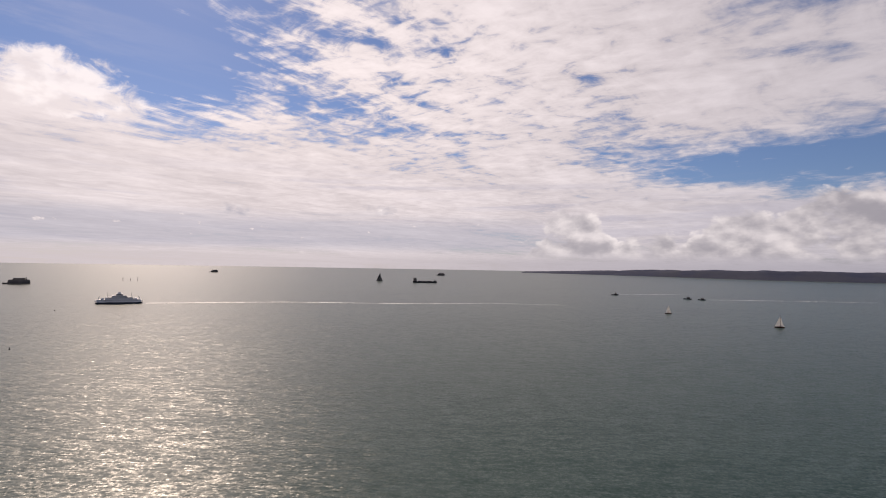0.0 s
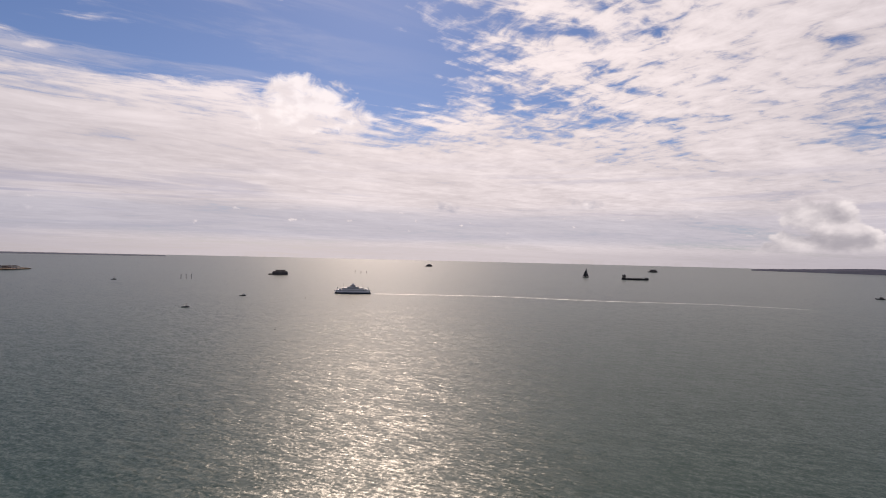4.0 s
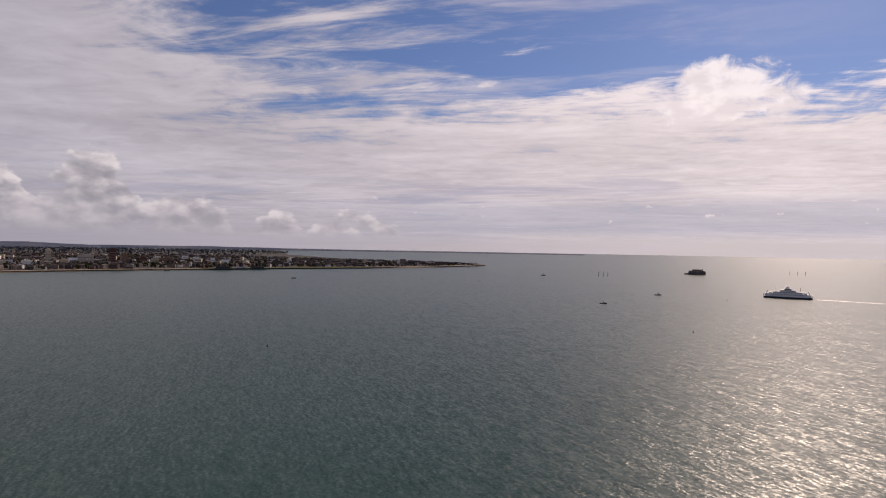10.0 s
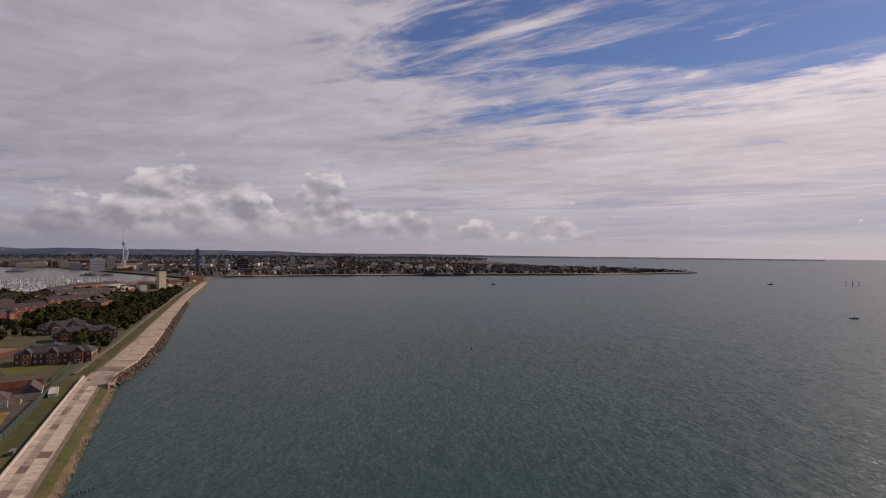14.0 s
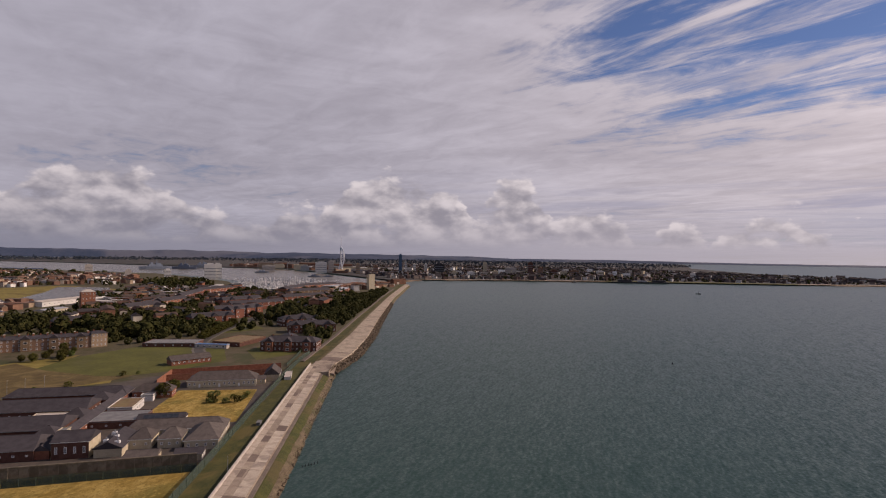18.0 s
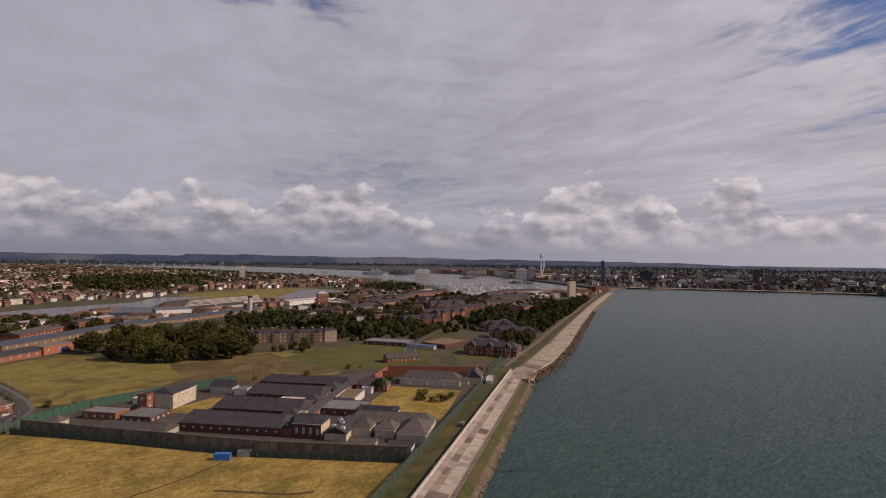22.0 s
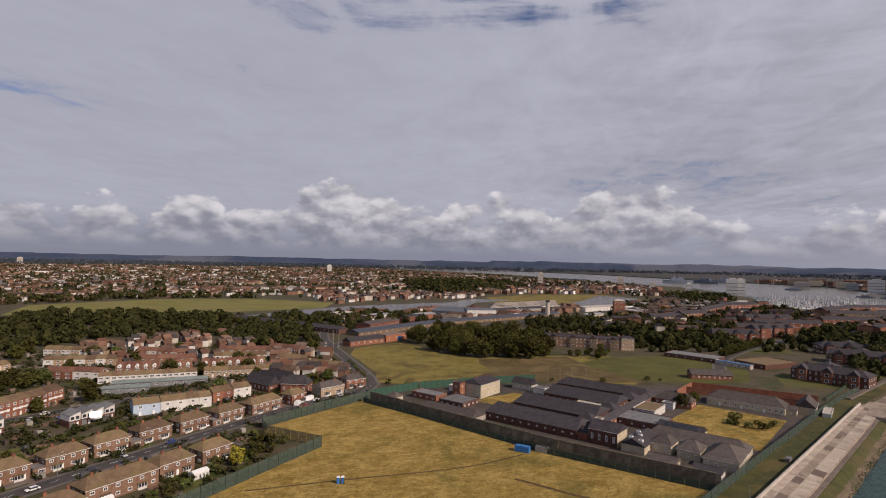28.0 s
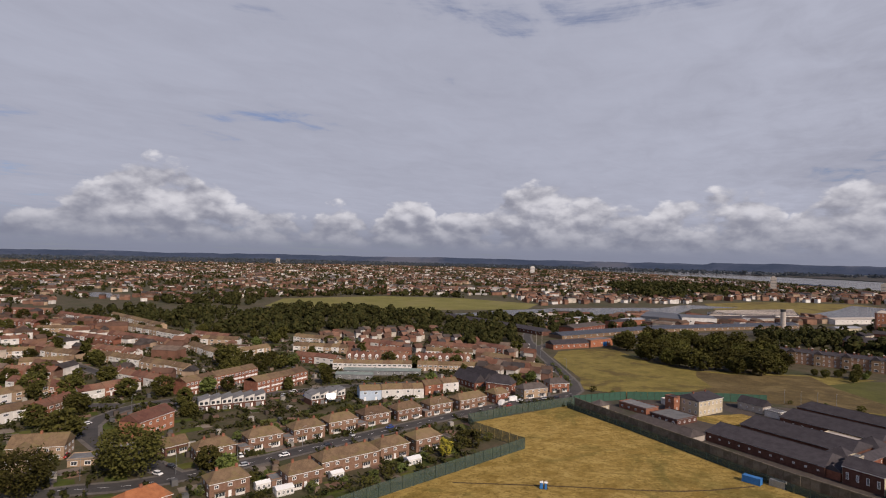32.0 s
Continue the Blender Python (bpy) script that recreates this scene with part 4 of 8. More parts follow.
compound_wall([(-97, -302), (-114, -262), (-144, -194), (-176, -140)], 5.0, "weathered concrete compound wall with rounded coping")


# ---- buildings ----
def building(name, label, category, x, y, turn, w, d, eaves, rise, wall, roof, hip=0.0, storeys=1, gap=3.2, win=(1.2, 1.2), sides="fb", chimneys=0,
             doors=0, pots=True, group="", z=3.9, over=0.4, pane=True, bars=1, band=None, gable_wall=None, foot=1.0):
    """A house or hall with walls, roof, framed windows, doors and chimneys. turn: which way its long side runs."""
    b = thing(name, label, category, x, y, z, turn, group)
    if hip == 0.0 and rise > 0:
        part("wall", gable_walls(bmesh.new(), w, d, eaves, rise - 0.05), wall, b)
    else:
        part("wall", box(bmesh.new(), -w / 2, w / 2, -d / 2, d / 2, 0, eaves), wall, b)
    if gable_wall:
        for sx in (-1, 1):
            bm = bmesh.new()
            v = [bm.verts.new((sx * (w / 2 + q), yy, zz)) for q in (0.0, 0.06) for yy, zz in ((-d / 2, 0), (d / 2, 0), (d / 2, eaves), (0, eaves + rise - 0.1), (-d / 2, eaves))]
            bm.faces.new(v[:5])
            bm.faces.new(v[5:])
            for i in range(5):
                bm.faces.new((v[i], v[(i + 1) % 5], v[5 + (i + 1) % 5], v[5 + i]))
            part("gable", bm, gable_wall, b)
    if rise > 0:
        part("roof", roof_shape(bmesh.new(), w, d, eaves + 0.1, rise, over, hip), roof, b)
        if over > 0.2:
            bm = bmesh.new()
            h = max(w / 2 - hip, 0.3)
            tube(bm, (-h, 0, eaves + rise + 0.1), (h, 0, eaves + rise + 0.1), 0.14, 0.14, 6)
            part("ridge", bm, roof, b)
            for sy in (-1, 1):
                bm = box(bmesh.new(), -w / 2 - over, w / 2 + over, sy * (d / 2 + over) - 0.07, sy * (d / 2 + over) + 0.07, eaves - 0.12, eaves + 0.04)
                part("gutter", bm, WHITE if pane else GREY_METAL, b)
    else:
        bm = box(bmesh.new(), -w / 2 - 0.15, w / 2 + 0.15, -d / 2 - 0.15, d / 2 + 0.15, eaves, eaves + 0.25)
        part("roof", bm, roof, b)
        bm = bmesh.new()
        for x0, x1, y0, y1 in ((-w / 2 - .15, w / 2 + .15, -d / 2 - .15, -d / 2 + .1), (-w / 2 - .15, w / 2 + .15, d / 2 - .1, d / 2 + .15), (-w / 2 - .15, -w / 2 + .1, -d / 2 + .1, d / 2 - .1), (w / 2 - .1, w / 2 + .15, -d / 2 + .1, d / 2 - .1)):
            box(bm, x0, x1, y0, y1, eaves + 0.25, eaves + 0.55)
        part("parapet", bm, wall, b)
    if band:
        bm = box(bmesh.new(), -w / 2 - 0.03, w / 2 + 0.03, -d / 2 - 0.03, d / 2 + 0.03, eaves * 0.5 - 0.25, eaves * 0.5 + 0.05)
        part("band", bm, band, b)
    per = eaves / storeys
    for side in sides:
        length = w if side in "fb" else d
        n = max(1, int((length - 0.8) / gap))
        for lv in range(storeys):
            for i in range(n):
                q = -length / 2 + (i + 0.5) * length / n
                zz = lv * per + (per - win[1]) * 0.55
                if lv == 0 and doors and side in "fb" and i % max(1, n // doors) == n // doors // 2:
                    o = new("door", door_mesh("white_paint"))
                    o.parent = b
                    o.matrix_basis = pose(q, -d / 2 if side == "f" else d / 2, 0.05, 0, 0, 0 if side == "f" else 180)
                    continue
                if side == "f":
                    window(b, q, -d / 2, zz, *win, 0, bars, pane)
                elif side == "b":
                    window(b, q, d / 2, zz, *win, 180, bars, pane)
                elif side == "r":
                    window(b, w / 2, q, zz, *win, 90, bars, pane)
                else:
                    window(b, -w / 2, q, zz, *win, 270, bars, pane)
    for i in range(chimneys):
        q = -w / 2 + (i + 0.5) * w / chimneys
        bm = box(bmesh.new(), q - 0.45, q + 0.45, -0.35, 0.35, eaves + rise * 0.6, eaves + rise + 1.0)
        c = part("chimney", bm, BRICK, b)
        if not pots:
            continue
        pt = bmesh.new()
        for k in (-0.22, 0.22):
            tube(pt, (q + k, 0, eaves + rise + 1.0), (q + k, 0, eaves + rise + 1.4), 0.13, 0.1, 6)
        part("chimney_pot", pt, TILE_RED, c)
    return b


# the compound: a runs beside its wall from the gate, b runs inward
GATE, E1, E2 = Vector((-97, -298)), Vector((-0.456, 0.89)), Vector((-0.89, -0.456))
TURN = 117.1


def inside(a, b):
    p = GATE + E1 * a + E2 * b
    return p.x, p.y


def compound(name, label, a0, a1, b0, b1, eaves, rise, wall, roof, category="building", flip=False, **kw):
    x, y = inside((a0 + a1) / 2, (b0 + b1) / 2)
    w, d = a1 - a0, b1 - b0
    if flip:
        w, d = d, w
    return building(name, label, category, x, y, TURN + (90 if flip else 0), w, d, eaves, rise, wall, roof, **kw)


outline_sheet("yard", [inside(-4, 3), inside(60, 1), inside(181, 3), inside(184, 60), inside(200, 120), inside(205, 165), inside(128, 172), inside(60, 118), inside(20, 80), inside(-8, 40)], 4.02, YARD, 30,
              "patched brown-grey yard inside the compound", "yard")
outline_sheet("yard_grass", [inside(136, 50), inside(183, 54), inside(186, 118), inside(142, 122)], 4.05, FIELD, 25, "patch of dry grass inside the compound", "grass")
outline_sheet("yard_lawn", [inside(38, 40), inside(66, 44), inside(68, 74), inside(48, 74)], 4.05, FIELD, 25, "strip of dry grass beside the gatehouse", "grass")

for a0, a1, b0, b1 in ((66, 115, 15, 33), (67, 113, 41, 62), (69, 112, 72, 92)):
    compound("cell_block", "long low dark brick block under a broad slate roof", a0, a1, b0, b1, 4.2, 3.4, DARK_BRICK, SLATE, hip=1.2, gap=4.2, win=(0.9, 0.7), sides="fbr", group="long slate-roofed blocks", pane=False)
compound("cell_block", "low brick block under a slate roof at the compound's back", 62, 120, 103, 116, 4.0, 3.0, DARK_BRICK, SLATE, hip=4.0, gap=4.2, win=(0.9, 0.8), sides="fb", group="long slate-roofed blocks", pane=False)
compound("corridor", "narrow slate-roofed corridor linking the long blocks", 114.5, 120, 16, 116, 3.6, 2.0, BRICK, SLATE, flip=True, gap=6, win=(0.8, 0.8), sides="f", pane=False)
for b0 in (36, 64, 95):
    compound("link_pavilion", "small hipped slate pavilion on the corridor", 106, 116, b0 - 4, b0 + 6, 4.0, 3.2, BRICK, SLATE, hip=4.6, gap=3, win=(0.9, 0.9), sides="fr", group="small slate pavilions", pane=False)
compound("skylight_roof", "pale lean-to roof between two slate blocks", 92, 114, 63.5, 70.5, 3.4, 0, CREAM, PALE_WALL, gap=5, win=(0.8, 0.6), sides="f", pane=False)
compound("chapel", "two-storey dark brick chapel with tall white windows", 121, 134, 15, 27, 6.6, 2.8, DARK_BRICK, SLATE, gap=2.9, win=(0.95, 2.6), sides="fb", gable_wall=CREAM)
compound("stair_tower", "small white stair tower beside the chapel", 118.5, 121.5, 26, 31, 7.4, 0, CREAM, FLAT_ROOF, gap=3, win=(0.6, 0.8), sides="f", pane=False)
compound("flat_annex", "white flat-roofed annex with a mossy roof", 121, 132, 73, 92, 3.8, 0, RENDER_WHITE, TILE_BROWN, gap=2.6, win=(1.2, 1.2), sides="fr")
compound("low_store", "low flat-roofed store of dark brick", 119, 142, 52, 70, 3.2, 0, DARK_BRICK, FLAT_ROOF, gap=4.5, win=(0.9, 0.8), sides="fr", pane=False)
compound("solar_store", "slate-roofed store with blue roof panels and a white gable", 140, 160, 52, 60, 3.2, 2.0, BRICK, SLATE, gap=4, win=(1, 0.9), sides="f", gable_wall=RENDER_WHITE, pane=False)
compound("ward_range", "long hipped range of grey tiles and cream walls", 140, 181, 36, 47, 3.4, 3.2, CREAM, TILE_GREY, hip=4, gap=3.2, win=(1.0, 1.1), sides="fr")
compound("ward", "cream hipped ward with a large grey tiled roof", 168, 181, 17, 38, 4.0, 4.2, CREAM, TILE_GREY, hip=5.5, gap=2.8, win=(1.0, 1.2), sides="fr", group="cream hipped wards")
compound("ward", "small cream hipped pavilion with grey tiles", 157, 166, 21, 32, 4.0, 3.2, CREAM, TILE_GREY, hip=3.4, gap=2.7, win=(0.9, 1.1), sides="fr", group="cream hipped wards")
compound("ward", "small cream hipped pavilion with grey tiles", 146, 154.5, 22, 33, 4.0, 3.2, CREAM, TILE_GREY, hip=3.4, gap=2.7, win=(0.9, 1.1), sides="fr", group="cream hipped wards")
compound("plant_house", "grey pitched plant house with rooftop units", 136, 146, 14, 34, 3.6, 2.6, CREAM, SLATE, flip=True, gap=4, win=(0.9, 0.9), sides="r", pane=False)
compound("wall_shed", "lean shed with a pale gable beside the wall", 150, 161, 4, 11, 3.0, 1.6, CREAM, TILE_GREY, gap=4, win=(0.8, 0.8), sides="r", gable_wall=CREAM, pane=False)
compound("wall_shed", "dark tiled shed with a pale gable", 167, 177, 5, 12, 2.6, 1.4, CREAM, SLATE, gap=4, win=(0.8, 0.8), sides="r", gable_wall=RENDER_WHITE, pane=False)
compound("wall_shed", "low concrete workshop behind the wall", 30, 66, 3.5, 16, 2.8, 2.0, PALE_WALL, TILE_GREY, gap=4, win=(0.8, 0.8), sides="b", pane=False, hip=3)
compound("long_ward", "long cream ward with a hipped grey-brown roof", 145, 184, 128, 143, 4.0, 4.2, CREAM, TILE_GREY, hip=5.5, gap=2.7, win=(1.1, 1.5), sides="fr", doors=3)
compound("end_house", "cream gabled house with a steep grey roof", 188, 197, 139, 155, 4.2, 4.2, CREAM, TILE_GREY, flip=True, gap=3, win=(1.0, 1.2), sides="fr")
compound("end_shed", "long low white-walled shed near the sea fence", 200, 204.0, 140, 158, 1.7, 0, RENDER_WHITE, PALE_WALL, flip=True, gap=4, win=(0.8, 0.6), sides="f", pane=False)
compound("porch", "small cream link porch between two wards", 184, 189, 132, 142, 3.0, 1.4, CREAM, TILE_GREY, gap=4, win=(0.8, 0.9), sides="f", pane=False)
gh = compound("gatehouse", "tall cream gatehouse with arched windows and slate roof", 27, 41, 47, 68, 8.0, 2.4, CREAM, SLATE, flip=True, hip=2.0, storeys=2, gap=3.0, win=(1.1, 1.7), sides="fblr", chimneys=2)
compound("gate_tower", "square red brick tower beside the gatehouse", 24.5, 30, 41.5, 46.5, 8.2, 0, BRICK, SLATE, storeys=2, gap=2.4, win=(0.9, 1.3), sides="fr", pane=False)
compound("gate_lodge", "low flat brick lodge in the yard", 8, 26, 24, 34, 3.2, 0, BRICK, FLAT_ROOF, gap=3.5, win=(1.2, 1.0), sides="f", pane=False)
compound("gate_store", "low flat-roofed dark brick store in the yard", 30, 46, 22, 38, 2.8, 0, DARK_BRICK, FLAT_ROOF, gap=3.5, win=(1.2, 1.0), sides="fr", pane=False)
compound("lodge", "small hipped lodge near the gate", 2, 9, 8, 15, 2.8, 2.2, CREAM, TILE_GREY, hip=3.2, gap=3, win=(0.9, 0.9), sides="fr", pane=False)
compound("back_house", "pitched stone house behind the gatehouse", 40, 54, 84, 92, 4.0, 3.0, PALE_WALL, SLATE, gap=3, win=(0.9, 1.0), sides="f", pane=False)
compound("back_house", "pale flat-roofed hut behind the gatehouse", 56, 64, 82, 88, 3.2, 0, RENDER_WHITE, FLAT_ROOF, gap=3, win=(0.9, 0.9), sides="f", pane=False)
compound("back_house", "pitched brick house at the compound's far corner", 122, 142, 106, 116, 4.0, 3.4, BRICK, TILE_GREY, hip=4, gap=3, win=(1.0, 1.1), sides="fr", pane=False)
compound("white_hut", "white flat-roofed hut in the far yard", 128, 134, 100, 105, 3.0, 0, RENDER_WHITE, FLAT_ROOF, gap=3, win=(0.9, 0.9), sides="f", pane=False)
compound("white_block", "white box-like cabin beside the tower", 14, 18, 52, 64, 3.0, 0, RENDER_WHITE, PALE_WALL, flip=True, gap=4, win=(0.9, 0.7), sides="f", pane=False)


def brick_wall(pts, height, label, material=BRICK):
    w = thing("garden_wall", label, "wall")
    for (x0, y0), (x1, y1) in zip(pts, pts[1:]):
        L = math.hypot(x1 - x0, y1 - y0)
        bm = box(bmesh.new(), 0, L, -0.2, 0.2, 0, height)
        o = part("wall_run", bm, material, w)
        o.matrix_basis = pose(x0, y0, 3.9, 0, 0, math.degrees(math.atan2(y1 - y0, x1 - x0)))
        bm = box(bmesh.new(), 0, L, -0.27, 0.27, height, height + 0.15)
        c = part("wall_coping", bm, material, w)
        c.matrix_basis = o.matrix_basis.copy()


brick_wall([inside(128, 130), inside(129, 160), inside(196, 172)], 5.0, "high red brick yard wall behind the long ward")
brick_wall([inside(128, 148), inside(150, 152), inside(190, 158)], 4.0, "red brick dividing wall behind the long ward")
outline_sheet("brick_court", [inside(129.5, 150), inside(189, 159), inside(195, 170), inside(130, 159)], 4.07, BRICK, 20, "red brick-paved court", "court")

# solar panels and roof units
def roof_clutter():
    x, y = inside(150, 53.9)
    sp = thing("solar_array", "row of dark blue roof panels on the store", "solar panel", x, y, 3.9 + 4.35, TURN)
    for i in range(6):
        bm = box(bmesh.new(), -7.5 + i * 2.5, -5.2 + i * 2.5, -1.3, 1.3, 0, 0.08)
        o = part("panel", bm, GLASS, sp)
        o.matrix_basis = Matrix.Rotation(radians(26), 4, "X")
    for i, (a, b, h) in enumerate(((139, 18, 5.4), (141.5, 22, 5.8), (143.5, 17, 5.0), (139.5, 26, 5.9))):
        x, y = inside(a, b)
        u = thing("roof_unit", "white rooftop air unit with a round duct", "vent", x, y, 3.9 + h - 1.6, TURN, group="rooftop units")
        part("casing", box(bmesh.new(), -0.9, 0.9, -0.7, 0.7, 0, 2.2), WHITE, u)
        bm = bmesh.new()
        tube(bm, (0.2, 0, 2.2), (0.2, 0, 3.0), 0.35, 0.35, 10)
        part("duct", bm, GREY_METAL, u)


roof_clutter()


def container(x, y, turn, L, H, material, label):
    c = thing("container", label, "container", x, y, 3.95, turn)
    bm = box(bmesh.new(), -L / 2, L / 2, -1.2, 1.2, 0.12, H)
    part("body", bm, material, c)
    for sy in (-1, 1):
        bm = bmesh.new()
        k = int(L / 0.5)
        for i in range(k):
            box(bm, -L / 2 + 0.15 + i * (L - 0.3) / k, -L / 2 + 0.4 + i * (L - 0.3) / k, sy * 1.2 - 0.04, sy * 1.2 + 0.04, 0.2, H - 0.12)
        part("corrugation", bm, material, c)
    for sx in (-1, 1):
        part("end_door", box(bmesh.new(), sx * L / 2 - 0.05, sx * L / 2 + 0.05, -1.1, 1.1, 0.2, H - 0.1), material if material == BLUE else RENDER_WHITE, c)
    for sx in (-1, 1):
        for sy in (-1, 1):
            part("corner_post", box(bmesh.new(), sx * (L / 2) - 0.09, sx * (L / 2) + 0.09, sy * 1.2 - 0.09, sy * 1.2 + 0.09, 0, H + 0.05), material, c)


container(-131, -198, 128, 6.1, 2.6, BLUE, "blue corrugated steel container on the dry field")
container(-138.5, -194.5, 128, 5.0, 2.5, GREY_METAL, "grey store container with a white end on the field")
for k in range(2):
    t_ = thing("portable_toilet", "dark blue portable toilet with a white roof", "toilet", -51 - 1.5 * k, -194.5 + 0.4 * k, 3.98, 165, group="portable toilets")
    part("cabin", box(bmesh.new(), -0.58, 0.58, -0.58, 0.58, 0, 2.15, 0.96), BLACK if k else BLUE, t_)
    part("cap", box(bmesh.new(), -0.64, 0.64, -0.64, 0.64, 2.15, 2.45, 0.7), WHITE, t_)
    part("door", box(bmesh.new(), -0.38, 0.38, -0.64, -0.58, 0.12, 2.0), BLUE, t_)
    part("skid", box(bmesh.new(), -0.66, 0.66, -0.66, 0.66, -0.05, 0.1), BLACK, t_)
    part("vent_pipe", tube(bmesh.new(), (0.4, 0.4, 2.1), (0.4, 0.4, 2.8), 0.06, 0.06, 6), WHITE, t_)


# ---- houses ----
ROW = 213.4  # the way the houses beside the main street face


def semi(x, y, turn, w=14.5, d=9.0, wall=BRICK, roof=TILE_BROWN, label="", hip=2.8, storeys=2, eaves=5.2, rise=2.6, back=4.5, gap=3.4, sides="flr", chimneys=2, name="house"):
    """A house whose seen front stands at x, y."""
    t = radians(turn)
    n = Vector((math.sin(t), -math.cos(t)))
    c = Vector((x, y)) - n * d / 2
    h = building(name, label, "house", c.x, c.y, turn, w, d, eaves, rise, wall, roof, hip=hip, storeys=storeys, gap=gap, win=(1.45, 1.15), sides=sides, chimneys=chimneys, doors=2, group="houses by the main street")
    # pale cladding and bay windows below
    for q in (-w / 4, w / 4):
        bm = box(bmesh.new(), q - 1.5, q + 1.5, -d / 2 - 0.7, -d / 2, 0, 0.9)
        part("bay", bm, RENDER_WHITE, h)
        bm = box(bmesh.new(), q - 1.45, q + 1.45, -d / 2 - 0.65, -d / 2, 0.9, 2.2)
        bay = part("bay_window", bm, GLASS, h)
        fr = bmesh.new()
        for k in range(4):
            box(fr, q - 1.5 + k * 0.97, q - 1.41 + k * 0.97, -d / 2 - 0.72, -d / 2 - 0.6, 0.9, 2.2)
        part("bay_frame", fr, WHITE, bay)
        bm = box(bmesh.new(), q - 1.7, q + 1.7, -d / 2 - 0.9, -d / 2, 2.2, 2.45)
        part("bay_roof", bm, roof, h)
    return h


TAN_BRICK = mat("tan_brick", (0.15, 0.10, 0.062), (0.235, 0.16, 0.10), 0.6, 0.9, 0.25, vary=0.15)
HOUSE_BROWN = mat("brown_brick", (0.155, 0.088, 0.058), (0.25, 0.152, 0.104), 0.9, 0.9, 0.3, vary=0.15)
front = [(70, -222), (54.5, -236), (38.5, -247), (25, -258), (10, -269), (-5.5, -278), (-22, -288)]
for i, (x, y) in enumerate(front):
    semi(x, y, ROW, wall=HOUSE_BROWN, label="pair of brown brick houses with tan hipped roof and white windows")
semi(-40, -299, ROW, w=19, wall=HOUSE_BROWN, hip=2.0, label="short brown brick terrace with white bay windows")
semi(-58, -310, ROW, w=10, wall=BRICK, roof=TILE_BROWN, hip=2.0, label="brick house at the end of a short terrace")
semi(-80, -322, ROW - 10, w=17, wall=BUFF, roof=TILE_GREY, hip=2.2, label="buff houses with hipped grey roof at the bend")
semi(-98, -336, ROW - 22, w=13, wall=BRICK, roof=TILE_GREY, hip=2.4, label="brick corner house with white lower walls")
semi(88, -230, ROW + 12, w=9, d=8, wall=DARK_BRICK, roof=TILE_BROWN, hip=0.0, label="small dark house beside the junction", eaves=3.4, storeys=1, chimneys=1)
# houses between the street and the field, seen from behind
for x, y, w, lab in ((55, -190, 13, "brown hipped pair of houses backing on the field"), (31.5, -197, 12.5, "brown hipped house with white porch"), (1, -224, 13.5, "brown hipped pair with a white conservatory"), (-13, -234, 13, "brown hipped pair beside the scrub corner")):
    semi(x, y, ROW, w=w, wall=HOUSE_BROWN, label=lab)
ORANGE_TILE = mat("orange_roof_tile", (0.26, 0.095, 0.040), (0.37, 0.15, 0.066), 0.5, 0.9, 0.4, c3=(0.20, 0.10, 0.05))
semi(77, -180, ROW + 14, w=15, d=10, wall=BRICK, roof=ORANGE_TILE, eaves=2.8, storeys=1, rise=3.0, hip=3.0, label="bungalow with a bright orange tiled roof", chimneys=1)
semi(17, -212, ROW, w=24, d=10, wall=HOUSE_BROWN, hip=2.8, label="long brown terrace with white ground floor", chimneys=3)
semi(137, -222, 192, w=19, d=11, wall=BUFF, roof=TILE_BROWN, hip=0.0, rise=3.6, label="large tan house with gabled wings", chimneys=1)
semi(134, -215, 282, w=10, d=8, wall=BUFF, roof=TILE_BROWN, hip=0.0, rise=3.0, label="tan gabled wing of a large house", chimneys=0)
building("carport", "open flat-roofed grey carport beside a tan house", "carport", 118, -220, 192, 9, 7, 2.6, 0, BUFF, FLAT_ROOF, gap=4, win=(2.2, 1.6), sides="f", pane=False)
# conservatories and garages
for x, y, w, d in ((-6, -219, 6, 3.6), (22, -205, 5, 3), (38, -192, 6, 4), (46, -196, 5, 3)):
    building("conservatory", "white framed conservatory with a pale roof", "conservatory", x, y, ROW, w, d, 2.2, 0.7, RENDER_WHITE, WHITE, hip=0.0, gap=1.2, win=(1.0, 1.3), sides="flr", over=0.1)
for x, y in ((42, -200), (62, -232), (18, -264), (-14, -285), (108, -232), (47, -244)):
    building("garage", "flat-roofed garage with a pale door", "garage", x, y, ROW, 5.5, 5.5, 2.5, 0, HOUSE_BROWN, FLAT_ROOF, gap=5, win=(2.3, 1.9), sides="f", pane=False, bars=3)
# orange brick flats
FLATS_BRICK = mat("flats_brick", (0.25, 0.10, 0.058), (0.37, 0.165, 0.10), 0.6, 0.9, 0.25, vary=0.1)
h = building("flats", "orange-red brick house with stepped gables", "flats", 112, -258, 250, 20, 11, 7.2, 3.0, FLATS_BRICK, TILE_RED, storeys=2, gap=3.4, win=(1.3, 1.2), sides="fbr", chimneys=1)


